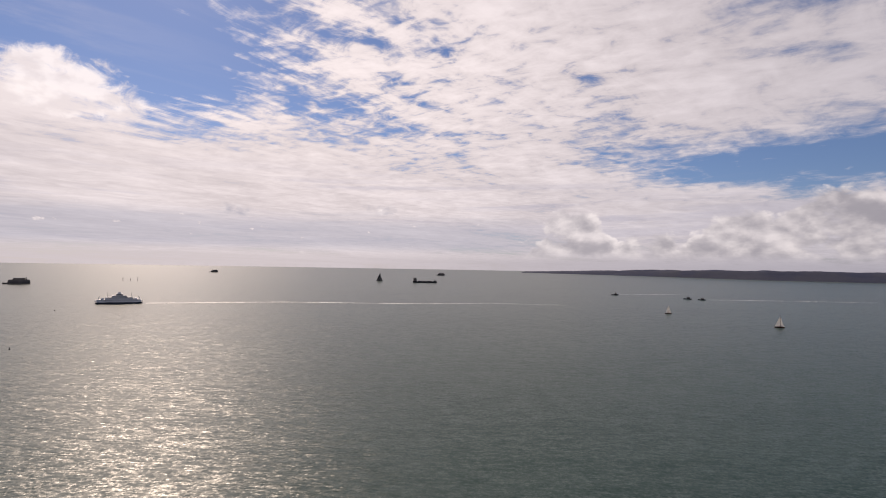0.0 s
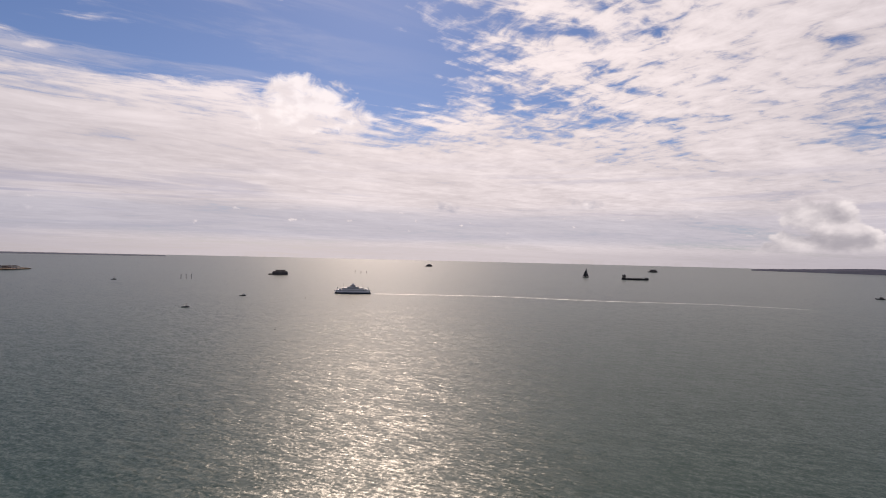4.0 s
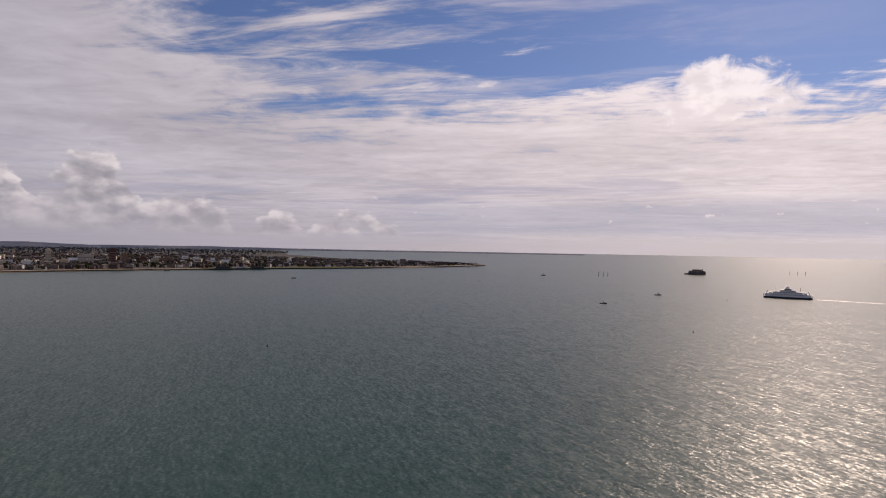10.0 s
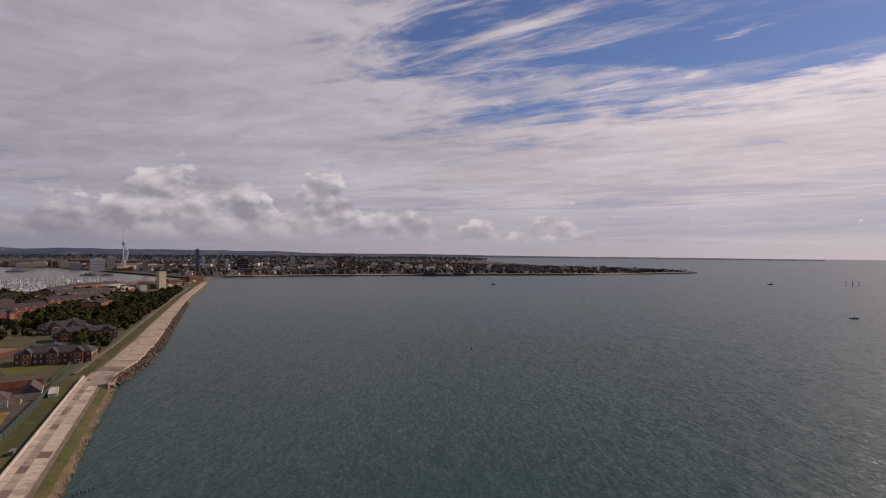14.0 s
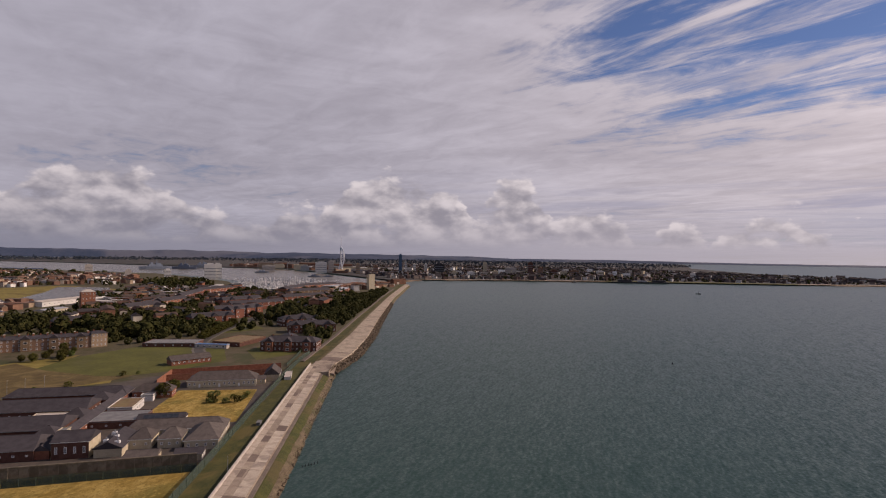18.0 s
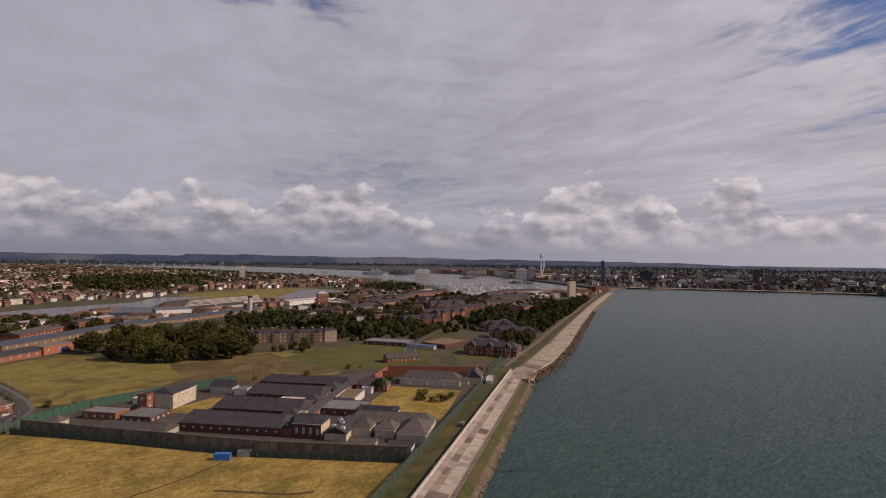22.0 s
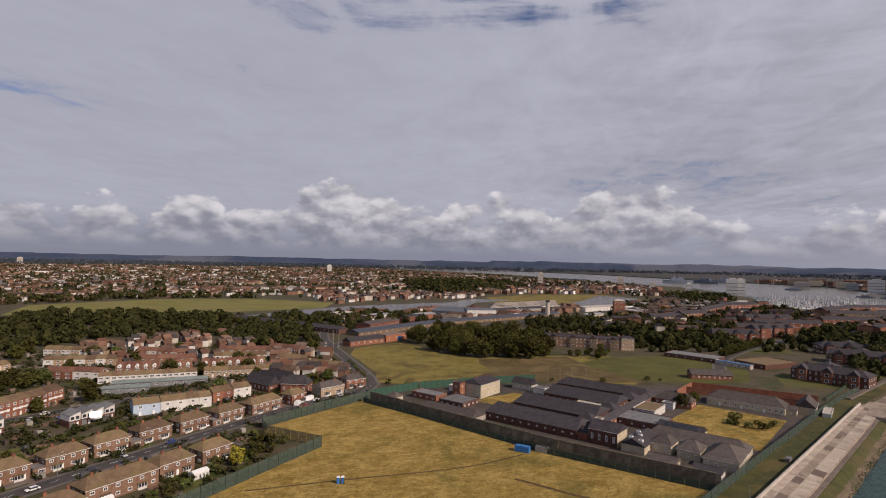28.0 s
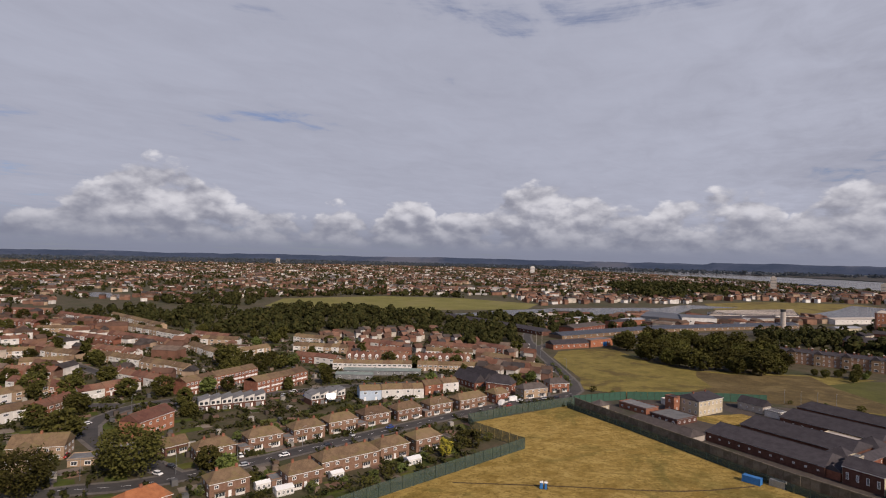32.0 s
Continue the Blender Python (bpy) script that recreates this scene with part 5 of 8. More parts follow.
def row_of(p0, p1, unit, depth, label, wall, roof, eaves=5.0, rise=2.6, storeys=2, group="terraced houses", dormer=False, chim=1, pane=False, porch=None, gap=3.0, door=1):
    """A terrace: like houses side by side, from one end of its front to the other."""
    a, b = Vector(p0), Vector(p1)
    d = b - a
    n = max(1, round(d.length / unit))
    w = d.length / n
    turn = math.degrees(math.atan2(d.y, d.x))
    nrm = Vector((d.y, -d.x)).normalized()  # front
    if nrm.dot(-a) < 0:
        turn += 180
        nrm = -nrm
    made = {}
    rnd = random.Random(int(a.x * 7 + a.y * 13))
    second = RENDER_WHITE if wall in (BUFF, BRICK) else BUFF if wall is RENDER_WHITE else BRICK if wall is HOUSE_BROWN else wall
    for i in range(n):
        c = a + d * ((i + 0.5) / n) - nrm * (depth / 2 + rnd.uniform(0, 0.5))
        look_ = 1 if group == "estate terraces" and rnd.random() < 0.35 else 0
        first = made.get(look_)
        if first is None:
            first = made[look_] = building("terraced_house", label, "house", c.x, c.y, turn, w - 0.02, depth, eaves, rise, second if look_ else wall, roof, storeys=storeys, gap=gap, win=(2.5, 1.25) if gap == 3.0 else (1.6, 1.3), sides="f", chimneys=chim, doors=door, pots=False, group=group, pane=pane, over=0.0 if n > 1 else 0.3, bars=2 if gap == 3.0 else 1)
            if porch:
                part("cladding", box(bmesh.new(), -w * 0.42, w * 0.42, -depth / 2 - 0.12, -depth / 2 - 0.02, eaves * 0.46, eaves * 0.56), porch, first)
            if dormer:
                bm = bmesh.new()
                v = [bm.verts.new(p) for p in ((-1.1, -depth / 2 - .1, eaves), (1.1, -depth / 2 - .1, eaves), (1.1, -depth / 2 - .1, eaves + 1.3), (0, -depth / 2 - .1, eaves + 2.2), (-1.1, -depth / 2 - .1, eaves + 1.3),
                                               (1.1, 0, eaves + 1.3), (0, 0, eaves + 2.2), (-1.1, 0, eaves + 1.3))]
                bm.faces.new(v[:5])
                bm.faces.new((v[2], v[5], v[6], v[3]))
                bm.faces.new((v[3], v[6], v[7], v[4]))
                bm.faces.new((v[1], v[5], v[2]))
                bm.faces.new((v[0], v[4], v[7]))
                dm = part("dormer", bm, WHITE, first)
                window(first, 0, -depth / 2 - 0.12, eaves + 0.3, 1.1, 1.1, 0, 1, False)
        else:
            copy_thing(first, pose(c.x, c.y, 3.9 - rnd.uniform(0, 0.3), 0, 0, turn))


# long flats with brown roofs and white panels, and the white modern row
row_of((119, -320), (91, -364), 10, 11, "three-storey brick flats with white window panels", BRICK, TILE_BROWN, 7.6, 2.2, 3, "long brick flats", chim=0, pane=True, porch=WHITE, gap=2.4)
row_of((81, -323), (58, -356), 10, 11, "three-storey brick flats with white window panels", BRICK, TILE_BROWN, 7.6, 2.2, 3, "long brick flats", chim=0, pane=True, porch=WHITE, gap=2.4)
def slant_row(p0, p1, count):
    """Modern town houses: dark lower walls, white boarded upper floors, roofs that slant one after the other."""
    a, b = Vector(p0), Vector(p1)
    d = b - a
    w = d.length / count
    turn = math.degrees(math.atan2(d.y, d.x)) + (180 if Vector((d.y, -d.x)).dot(-a) < 0 else 0)
    nrm = Vector((math.sin(radians(turn)), -math.cos(radians(turn))))
    first = None
    for i in range(count):
        c = a + d * ((i + 0.5) / count) - nrm * 4.5
        if first:
            copy_thing(first, pose(c.x, c.y, 3.9, 0, 0, turn))
            continue
        first = h = thing("town_house", "white boarded town house with a slanting flat roof", "house", c.x, c.y, 3.9, turn, "white town houses")
        part("wall", box(bmesh.new(), -w / 2, w / 2, -4.2, 4.2, 0, 3.0), DARK_BRICK, h)
        part("garage_door", box(bmesh.new(), -w / 2 + 0.5, 0.0, -4.28, -4.2, 0.05, 2.2), GREY_METAL, h)
        part("door", box(bmesh.new(), 0.7, 1.6, -4.28, -4.2, 0.05, 2.1), WHITE, h)
        bm = bmesh.new()
        lo, hi = 5.4, 6.9
        v = [bm.verts.new((x, y, z)) for y in (-4.7, 4.2) for x, z in ((-w / 2 + 0.05, 3.0), (w / 2 - 0.45, 3.0), (w / 2 - 0.45, hi), (-w / 2 + 0.05, lo))]
        for f in ((0, 1, 2, 3), (7, 6, 5, 4), (0, 4, 5, 1), (1, 5, 6, 2), (2, 6, 7, 3), (3, 7, 4, 0)):
            bm.faces.new([v[k] for k in f])
        part("upper_wall", bm, RENDER_WHITE, h)
        bm = bmesh.new()
        v = [bm.verts.new((x, y, z + q)) for q in (0.0, 0.18) for x, y, z in ((-w / 2, -5.0, lo), (w / 2 - 0.3, -5.0, hi), (w / 2 - 0.3, 4.4, hi), (-w / 2, 4.4, lo))]
        for f in ((0, 1, 2, 3), (7, 6, 5, 4), (0, 4, 5, 1), (1, 5, 6, 2), (2, 6, 7, 3), (3, 7, 4, 0)):
            bm.faces.new([v[k] for k in f])
        part("roof", bm, FLAT_ROOF, h)
        part("recess", box(bmesh.new(), w / 2 - 0.44, w / 2, -4.2, 4.2, 3.0, 5.6), BLACK, h)
        for q in (-w / 4, w / 6):
            part("window", box(bmesh.new(), q - 0.8, q + 0.7, -4.76, -4.68, 3.5, 4.9), GLASS, h)


slant_row((101, -289), (71, -303), 6)
slant_row((47, -302), (30, -314), 4)
row_of((22, -312), (10, -315), 6.2, 9, "pale blue painted terraced house", PALE_BLUE, TILE_BROWN, 5.6, 2.4, 2, "painted terrace", gap=2.9, pane=True)
row_of((10, -315), (-14, -320), 6.0, 9, "white painted terraced house with a tan roof", RENDER_WHITE, TILE_BROWN, 5.6, 2.4, 2, "painted terrace", gap=2.9, pane=True)
row_of((-15, -326), (-26, -332), 6.0, 9, "pinkish brick terraced house", BRICK, TILE_BROWN, 5.6, 2.4, 2, "painted terrace", gap=2.9, pane=True)
row_of((-26, -332), (-36, -337), 5.5, 9, "white terraced house with a brown roof", RENDER_WHITE, TILE_BROWN, 5.6, 2.4, 2, "painted terrace", gap=2.9, pane=True)
row_of((41, -419), (-5, -415), 5.2, 9, "Victorian terraced house with a white gabled dormer", HOUSE_BROWN, TILE_RED, 5.6, 3.4, 2, "gabled terrace", dormer=True, chim=1)
row_of((-11, -415), (-53, -413), 5.2, 9, "Victorian terraced house with a white gabled dormer", HOUSE_BROWN, TILE_RED, 5.6, 3.4, 2, "gabled terrace", dormer=True, chim=1)
row_of((48, -398), (-8, -396), 7.0, 7, "small tan-roofed cottage in a row", RENDER_WHITE, TILE_BROWN, 4.6, 2.2, 2, "cottage row", chim=1)
row_of((-12, -396), (-56, -393), 7.0, 7, "small tan-roofed cottage in a row", BUFF, TILE_BROWN, 4.6, 2.2, 2, "cottage row", chim=1)
# long low sheds with a pale green roof
GREEN_SHEET = mat("green_sheeting", (0.15, 0.19, 0.17), (0.24, 0.28, 0.26), 0.2, 0.6, 0.1)
building("shed_row", "long low shed with a pale green metal roof", "shed", 12, -384, 177, 52, 8, 3.2, 1.0, GREY_METAL, GREEN_SHEET, gap=5, win=(1.5, 1.2), sides="f", pane=False)
building("shed_row", "low shed with a grey-green metal roof", "shed", 30, -371, 177, 24, 8, 3.2, 0.8, GREY_METAL, GREEN_SHEET, gap=5, win=(1.5, 1.2), sides="f", pane=False)
# the school with steep dark roofs
for k in range(3):
    building("school_wing", "steep slate-roofed school wing with red brick gable", "school", -44 - 6 * k, -352 - 4 * k, 120, 22, 8, 4.2, 5.0, BRICK, SLATE, gap=3.2, win=(1.1, 1.6), sides="fr", group="school wings", pane=False)
building("school_hall", "red brick school hall with a dark gable roof", "school", -62, -338, 150, 16, 10, 5.5, 4.5, BRICK, SLATE, gap=3.2, win=(1.2, 1.8), sides="fr", hip=3)

ESTATE = [((169, -307), (150, -335)), ((169, -278), (166, -300)), ((181, -267), (174, -283)), ((231, -425), (182, -400)), ((180, -396), (141, -374)), ((181, -361), (137, -335)),
          ((224, -333), (189, -321)), ((246, -362), (214, -360)), ((253, -387), (224, -398)), ((291, -426), (273, -434)), ((269, -434), (235, -418)), ((330, -483), (317, -496))]
ESTATE2 = [((310, -523), (244, -489)), ((268, -526), (200, -484)), ((300, -600), (205, -526)), ((350, -556), (306, -560)), ((350, -690), (250, -590)), ((422, -614), (376, -596)),
           ((409, -688), (319, -627)), ((495, -720), (437, -723)), ((176, -471), (134, -424)), ((134, -424), (106, -462)), ((176, -501), (143, -497)), ((195, -533), (158, -515))]
ESTATE3 = [((35, -499), (-5, -472)), ((-25, -485), (-63, -470)), ((100, -523), (56, -504)), ((-63, -434), (-82, -417)), ((-81, -402), (-99, -383)), ((81, -426), (48, -411)), ((-65, -488), (-90, -461)),
           ((30, -455), (-8, -450)), ((-20, -452), (-58, -446)), ((90, -470), (45, -462)), ((205, -300), (190, -330)), ((230, -290), (215, -318)), ((262, -320), (245, -345)), ((300, -370), (275, -395)),
           ((330, -400), (310, -430)), ((370, -450), (345, -475)), ((400, -500), (380, -530)), ((440, -560), (420, -585)), ((240, -450), (200, -430))]
styles = [("red-brown terraced estate house with tiled roof", BRICK, TILE_RED), ("tan brick estate house with a brown tiled roof", BUFF, TILE_BROWN), ("white-fronted estate house with a brown roof", RENDER_WHITE, TILE_BROWN),
          ("brown brick estate house with a red tiled roof", HOUSE_BROWN, TILE_RED)]
for k, (a, b) in enumerate(ESTATE + ESTATE2 + ESTATE3):
    lab, wl, rf = styles[(k * 7 + k // 3) % 4]
    if (Vector(a) - Vector(b)).length < 14:
        b = tuple(Vector(a) + (Vector(b) - Vector(a)).normalized() * 14)
    row_of(a, b, 6.4, 8.5, lab, wl, rf, 4.9, 2.6, 2, "estate terraces", chim=k % 2 if k < 12 else 0, porch=WHITE if k % 3 == 0 and k < 12 else None, door=1 if k < 12 else 0)

# ---- hospital and depot ----
def hall(name, label, cat, p0, p1, d, eaves, rise, wall, roof, **kw):
    a, b = Vector(p0), Vector(p1)
    v = b - a
    turn = math.degrees(math.atan2(v.y, v.x))
    n = Vector((v.y, -v.x)).normalized()
    if n.dot(-a) < 0:
        turn += 180
        n = -n
    c = a + v / 2 - n * d / 2
    return building(name, label, cat, c.x, c.y, turn, v.length, d, eaves, rise, wall, roof, **kw)


TERRACE = hall("terrace_range", "long three-storey brick officers' terrace with many chimneys", "building", (-318, -447), (-372, -396), 12, 10, 2.0, HOUSE_BROWN, SLATE, hip=0.6, storeys=3, gap=3.6, win=(1.1, 1.7), sides="fr", chimneys=9, pane=False)
def stacks(b, w, z, count, tall=2.6):
    """Broad chimney stacks across a ridge."""
    for i in range(count):
        q = -w / 2 + (i + 0.5) * w / count
        c = part("chimney", box(bmesh.new(), q - 0.5, q + 0.5, -1.6, 1.6, z, z + tall), BRICK, b)
        part("chimney_cap", box(bmesh.new(), q - 0.6, q + 0.6, -1.7, 1.7, z + tall, z + tall + 0.25), PALE_WALL, c)


def front_gables(b, w, d, eaves, count, wall, roof, deep=2.4, wide=6.0, rise=3.4):
    """Gabled bays that stand out of a long front."""
    for i in range(count):
        q = -w / 2 + (i + 0.5) * w / count
        m = pose(q, -d / 2 - deep / 2 + 1.5, 0, 0, 0, 90)
        o = part("bay", gable_walls(bmesh.new(), deep + 3.0, wide, eaves + 0.3, rise - 0.05), wall, b)
        o.matrix_basis = m
        r = part("bay_roof", roof_shape(bmesh.new(), deep + 3.0, wide, eaves + 0.4, rise, 0.3, 0.0), roof, b)
        r.matrix_basis = m.copy()
        for k in range(2):
            part("bay_window", box(bmesh.new(), q - 1.3, q + 1.3, -d / 2 - deep - 0.08, -d / 2 - deep + 0.02, 1.2 + k * eaves / 2, 3.0 + k * eaves / 2), WHITE, b)
            part("bay_glass", box(bmesh.new(), q - 1.1, q + 1.1, -d / 2 - deep - 0.12, -d / 2 - deep - 0.06, 1.35 + k * eaves / 2, 2.85 + k * eaves / 2), GLASS, b)


stacks(TERRACE, 74.0, 10.6, 8)
front_gables(TERRACE, 74.0, 12, 9.6, 4, TAN_BRICK, SLATE, deep=1.6, wide=6.0, rise=2.6)
hall("yellow_house", "tall buff brick end house with stone corners", "building", (-370, -397), (-380, -391), 13, 11.5, 1.5, BUFF, SLATE, hip=2.0, storeys=3, gap=2.6, win=(1.0, 1.6), sides="fr", chimneys=2, pane=False)
for p0, p1, lab in (((-401, -258), (-412, -213), "two-storey red brick hospital villa with hipped slate roof"), ((-500, -290), (-527, -250), "red brick hospital villa with white trim"), ((-540, -320), (-575, -290), "red brick hospital villa among trees")):
    v_ = hall("villa", lab, "building", p0, p1, 18, 8.0, 3.6, DARK_BRICK, SLATE, hip=6, storeys=2, gap=3.4, win=(1.1, 1.7), sides="fblr", chimneys=3, group="hospital villas", pane=False)
    front_gables(v_, math.dist(p0, p1), 18, 8.0, 3, BRICK, SLATE)
    x, y = (p0[0] + p1[0]) / 2, (p0[1] + p1[1]) / 2
    building("villa_wing", "red brick cross wing of a hospital villa", "building", x - 22, y - 12, 30, 26, 14, 8.0, 3.4, BRICK, SLATE, hip=5, storeys=2, gap=3.4, win=(1.1, 1.7), sides="fr", pane=False, group="hospital villas")
for p0, p1, d, e, lab in (((-595, -454), (-640, -425), 14, 9, "red brick gabled hospital block"), ((-660, -470), (-735, -432), 14, 10, "long red brick hospital range"), ((-755, -625), (-878, -684), 16, 10, "long brick barrack range with slate roof"),
                          ((-880, -690), (-978, -690), 18, 11, "long dark brick barrack range with a pediment"), ((-612, -569), (-700, -600), 14, 9, "brick barrack range behind trees"), ((-700, -520), (-780, -500), 14, 10, "red brick hospital wing with a slate roof"),
                          ((-800, -470), (-880, -440), 14, 10, "red brick hospital wing by the shore"), ((-960, -560), (-1060, -575), 16, 12, "tall brick shore block with a pale band"), ((-1080, -590), (-1190, -560), 16, 12, "tall brick shore block with a pale band")):
    hall("hospital_range", lab, "building", p0, p1, d, e, 4.0, BRICK, SLATE, hip=0.0, storeys=3, gap=9.5, win=(1.7, 2.0), sides="f", pots=False, chimneys=3, group="brick hospital ranges", pane=False, band=PALE_WALL)
# the hospital's inner blocks, in brick with slate roofs and gabled bays
for p0, p1, d, e, wl, bays, lab in (((-505, -408), (-548, -385), 16, 10, BRICK, 3, "red brick hospital block with steep gabled bays"), ((-584, -416), (-640, -408), 15, 11, BRICK, 3, "tall red brick hospital block in the sun"),
                                    ((-566, -552), (-622, -549), 14, 11, TAN_BRICK, 0, "tan brick barrack block between trees"), ((-650, -575), (-716, -585), 14, 11, BRICK, 0, "long brick barrack block with chimneys"),
                                    ((-896, -516), (-966, -470), 14, 13, TAN_BRICK, 0, "long tan block of shore flats"), ((-440, -520), (-478, -500), 13, 8, BRICK, 2, "brick stores with twin gables among trees"),
                                    ((-690, -505), (-740, -480), 16, 12, BRICK, 2, "red brick ward block with white gables")):
    b_ = hall("hospital_block", lab, "building", p0, p1, d, e, 4.2, wl, SLATE, hip=2.0, storeys=3, gap=8.0, win=(1.7, 2.0), sides="f", pots=False, chimneys=3, group="brick hospital blocks", pane=False)
    if bays:
        front_gables(b_, math.dist(p0, p1), d, e, bays, wl, SLATE, wide=7.0)
hall("water_tower", "square red brick water tower with pale top", "tower", (-603, -664), (-617, -655), 13, 24, 3.0, BRICK, PALE_WALL, hip=5, storeys=4, gap=3.5, win=(1.2, 2.2), sides="fr", pane=False)
hall("canteen", "low grey-roofed brick canteen", "building", (-327, -281), (-350, -266), 11, 3.6, 2.8, BRICK, TILE_GREY, hip=0, gap=3.2, win=(1.2, 1.2), sides="fr", pane=False)
hall("canopy", "long bright blue flat canopy beside the lawn", "canopy", (-397, -318), (-401, -290), 5, 3.0, 0, PALE_WALL, BLUE, gap=5, win=(2.2, 1.5), sides="f", pane=False)
hall("walled_court", "low flat-roofed brick court building beside the lawn", "building", (-385, -360), (-400, -320), 22, 3.0, 0, DARK_BRICK, FLAT_ROOF, gap=6, win=(0.9, 0.9), sides="f", pane=False)
hall("walled_court", "long low brick building beside the avenue", "building", (-412, -312), (-412, -285), 40, 3.4, 0, DARK_BRICK, TILE_BROWN, gap=6, win=(0.9, 0.9), sides="f", pane=False)
ORANGE_BRICK = mat("orange_brick", (0.27, 0.105, 0.055), (0.40, 0.17, 0.092), 0.6, 0.9, 0.25, vary=0.1)
BLUE_SLATE = mat("blue_slate_roof", (0.045, 0.050, 0.066), (0.078, 0.084, 0.105), 0.2, 0.7, 0.2)
HALL_GREY = mat("grey_sheeting", (0.085, 0.092, 0.11), (0.13, 0.14, 0.16), 0.08, 0.6, 0.1)
hall("long_shed", "very long low shed with a dark blue-grey roof", "shed", (-165, -560), (-290, -625), 20, 3.8, 2.6, TAN_BRICK, BLUE_SLATE, gap=9, win=(1.6, 1.6), sides="f", pane=False)
hall("long_shed", "very long low shed with a dark blue-grey roof", "shed", (-292, -626), (-520, -690), 20, 4.0, 2.8, TAN_BRICK, BLUE_SLATE, gap=9, win=(1.6, 1.6), sides="f", pane=False)
hall("depot_block", "brick depot range with a dark pitched roof", "depot", (-138, -495), (-176, -510), 12, 4.6, 3.2, BRICK, SLATE, gap=6, win=(1.4, 1.6), sides="f", pane=False)
dp_ = hall("depot_block", "orange-red brick depot block with a blue door", "depot", (-178, -511), (-205, -526), 12, 6.4, 0, ORANGE_BRICK, FLAT_ROOF, gap=9, win=(1.4, 1.6), sides="f", pane=False)
part("door", box(bmesh.new(), 2.0, 7.0, -6.1, -5.98, 0.1, 4.2), BLUE, dp_, "wide pale blue roller door")
hall("depot_block", "red brick depot with a grey flat roof", "depot", (-190, -600), (-240, -640), 20, 7.0, 2.5, BRICK, TILE_GREY, gap=5, win=(1.4, 1.6), sides="fr", pane=False)
hall("depot_block", "dark long-roofed depot range", "depot", (-35, -770), (-150, -585), 14, 4.5, 3.0, DARK_BRICK, SLATE, gap=6, win=(1.2, 1.2), sides="f", pane=False)
hall("works_hall", "great grey gabled works hall", "hall", (-328, -742), (-364, -704), 46, 8, 5.0, HALL_GREY, HALL_GREY, gap=8, win=(2.0, 1.5), sides="f", pane=False, over=0.1)
hall("works_hall", "white box-like works hall with a grey roof", "hall", (-366, -701), (-407, -690), 44, 11, 1.6, RENDER_WHITE, HALL_GREY, gap=14, win=(2.6, 1.8), sides="f", pane=False, over=0.1)
for k in range(5):
    o = 21 * k
    w_ = hall("workshop", "long dark-roofed workshop with pale roof strips", "workshop", (-425 - o * 0.8, -735 - o), (-590 - o * 0.6, -775 - o), 19, 6, 3.5, TAN_BRICK, SLATE, gap=18, win=(2.6, 1.8), sides="f", pane=False, group="workshop sheds", over=0.1)
    part("roof_strip", box(bmesh.new(), -82, 82, -1.3, 1.3, 9.2, 9.95), PALE_WALL, w_, "pale glazed ridge strip")
for p0, p1, d, e, wl, rf, lab in (((-215, -700), (-262, -722), 20, 6, RENDER_WHITE, METAL_ROOF, "white flat works building"), ((-180, -735), (-212, -750), 14, 7, RENDER_WHITE, PALE_WALL, "white office building by the creek"),
                                  ((-285, -690), (-318, -705), 16, 7, BRICK, METAL_ROOF, "brick workshop with pale roof"), ((-255, -650), (-285, -668), 14, 9, BRICK, SLATE, "tall red brick workshop"), ((-480, -740), (-560, -770), 16, 5, PALE_WALL, METAL_ROOF, "low pale depot shed"),
                                  ((-540, -650), (-580, -660), 14, 5, CREAM, METAL_ROOF, "cream shed with pale roof"), ((-610, -740), (-700, -760), 24, 7, RENDER_WHITE, PALE_WALL, "long white flat-roofed hall"),
                                  ((-1010, -470), (-1110, -495), 22, 8, BRICK, METAL_ROOF, "brick shore store with a grey roof"), ((-1130, -540), (-1230, -560), 30, 9, PALE_WALL, METAL_ROOF, "wide shed with a pale metal roof")):
    hall("works_building", lab, "building", p0, p1, d, e, 1.4, wl, rf, gap=9, win=(2.0, 1.5), sides="f", pane=False, group="works buildings")
hall("shore_tower", "tall plain concrete tower block near the harbour mouth", "tower", (-1178, -477), (-1190, -468), 11, 36, 0, CREAM, FLAT_ROOF, storeys=8, gap=8, win=(1.2, 1.3), sides="fr", pane=False)
ch = thing("works_chimney", "grey round works chimney with a dark cap", "chimney", -491, -682, 3.9)
bm = bmesh.new()
tube(bm, (0, 0, 0), (0, 0, 22), 3.4, 3.0, 16)
part("shaft", bm, PALE_WALL, ch)
part("cap", tube(bmesh.new(), (0, 0, 22), (0, 0, 25), 3.2, 3.2, 16), BLACK, ch)


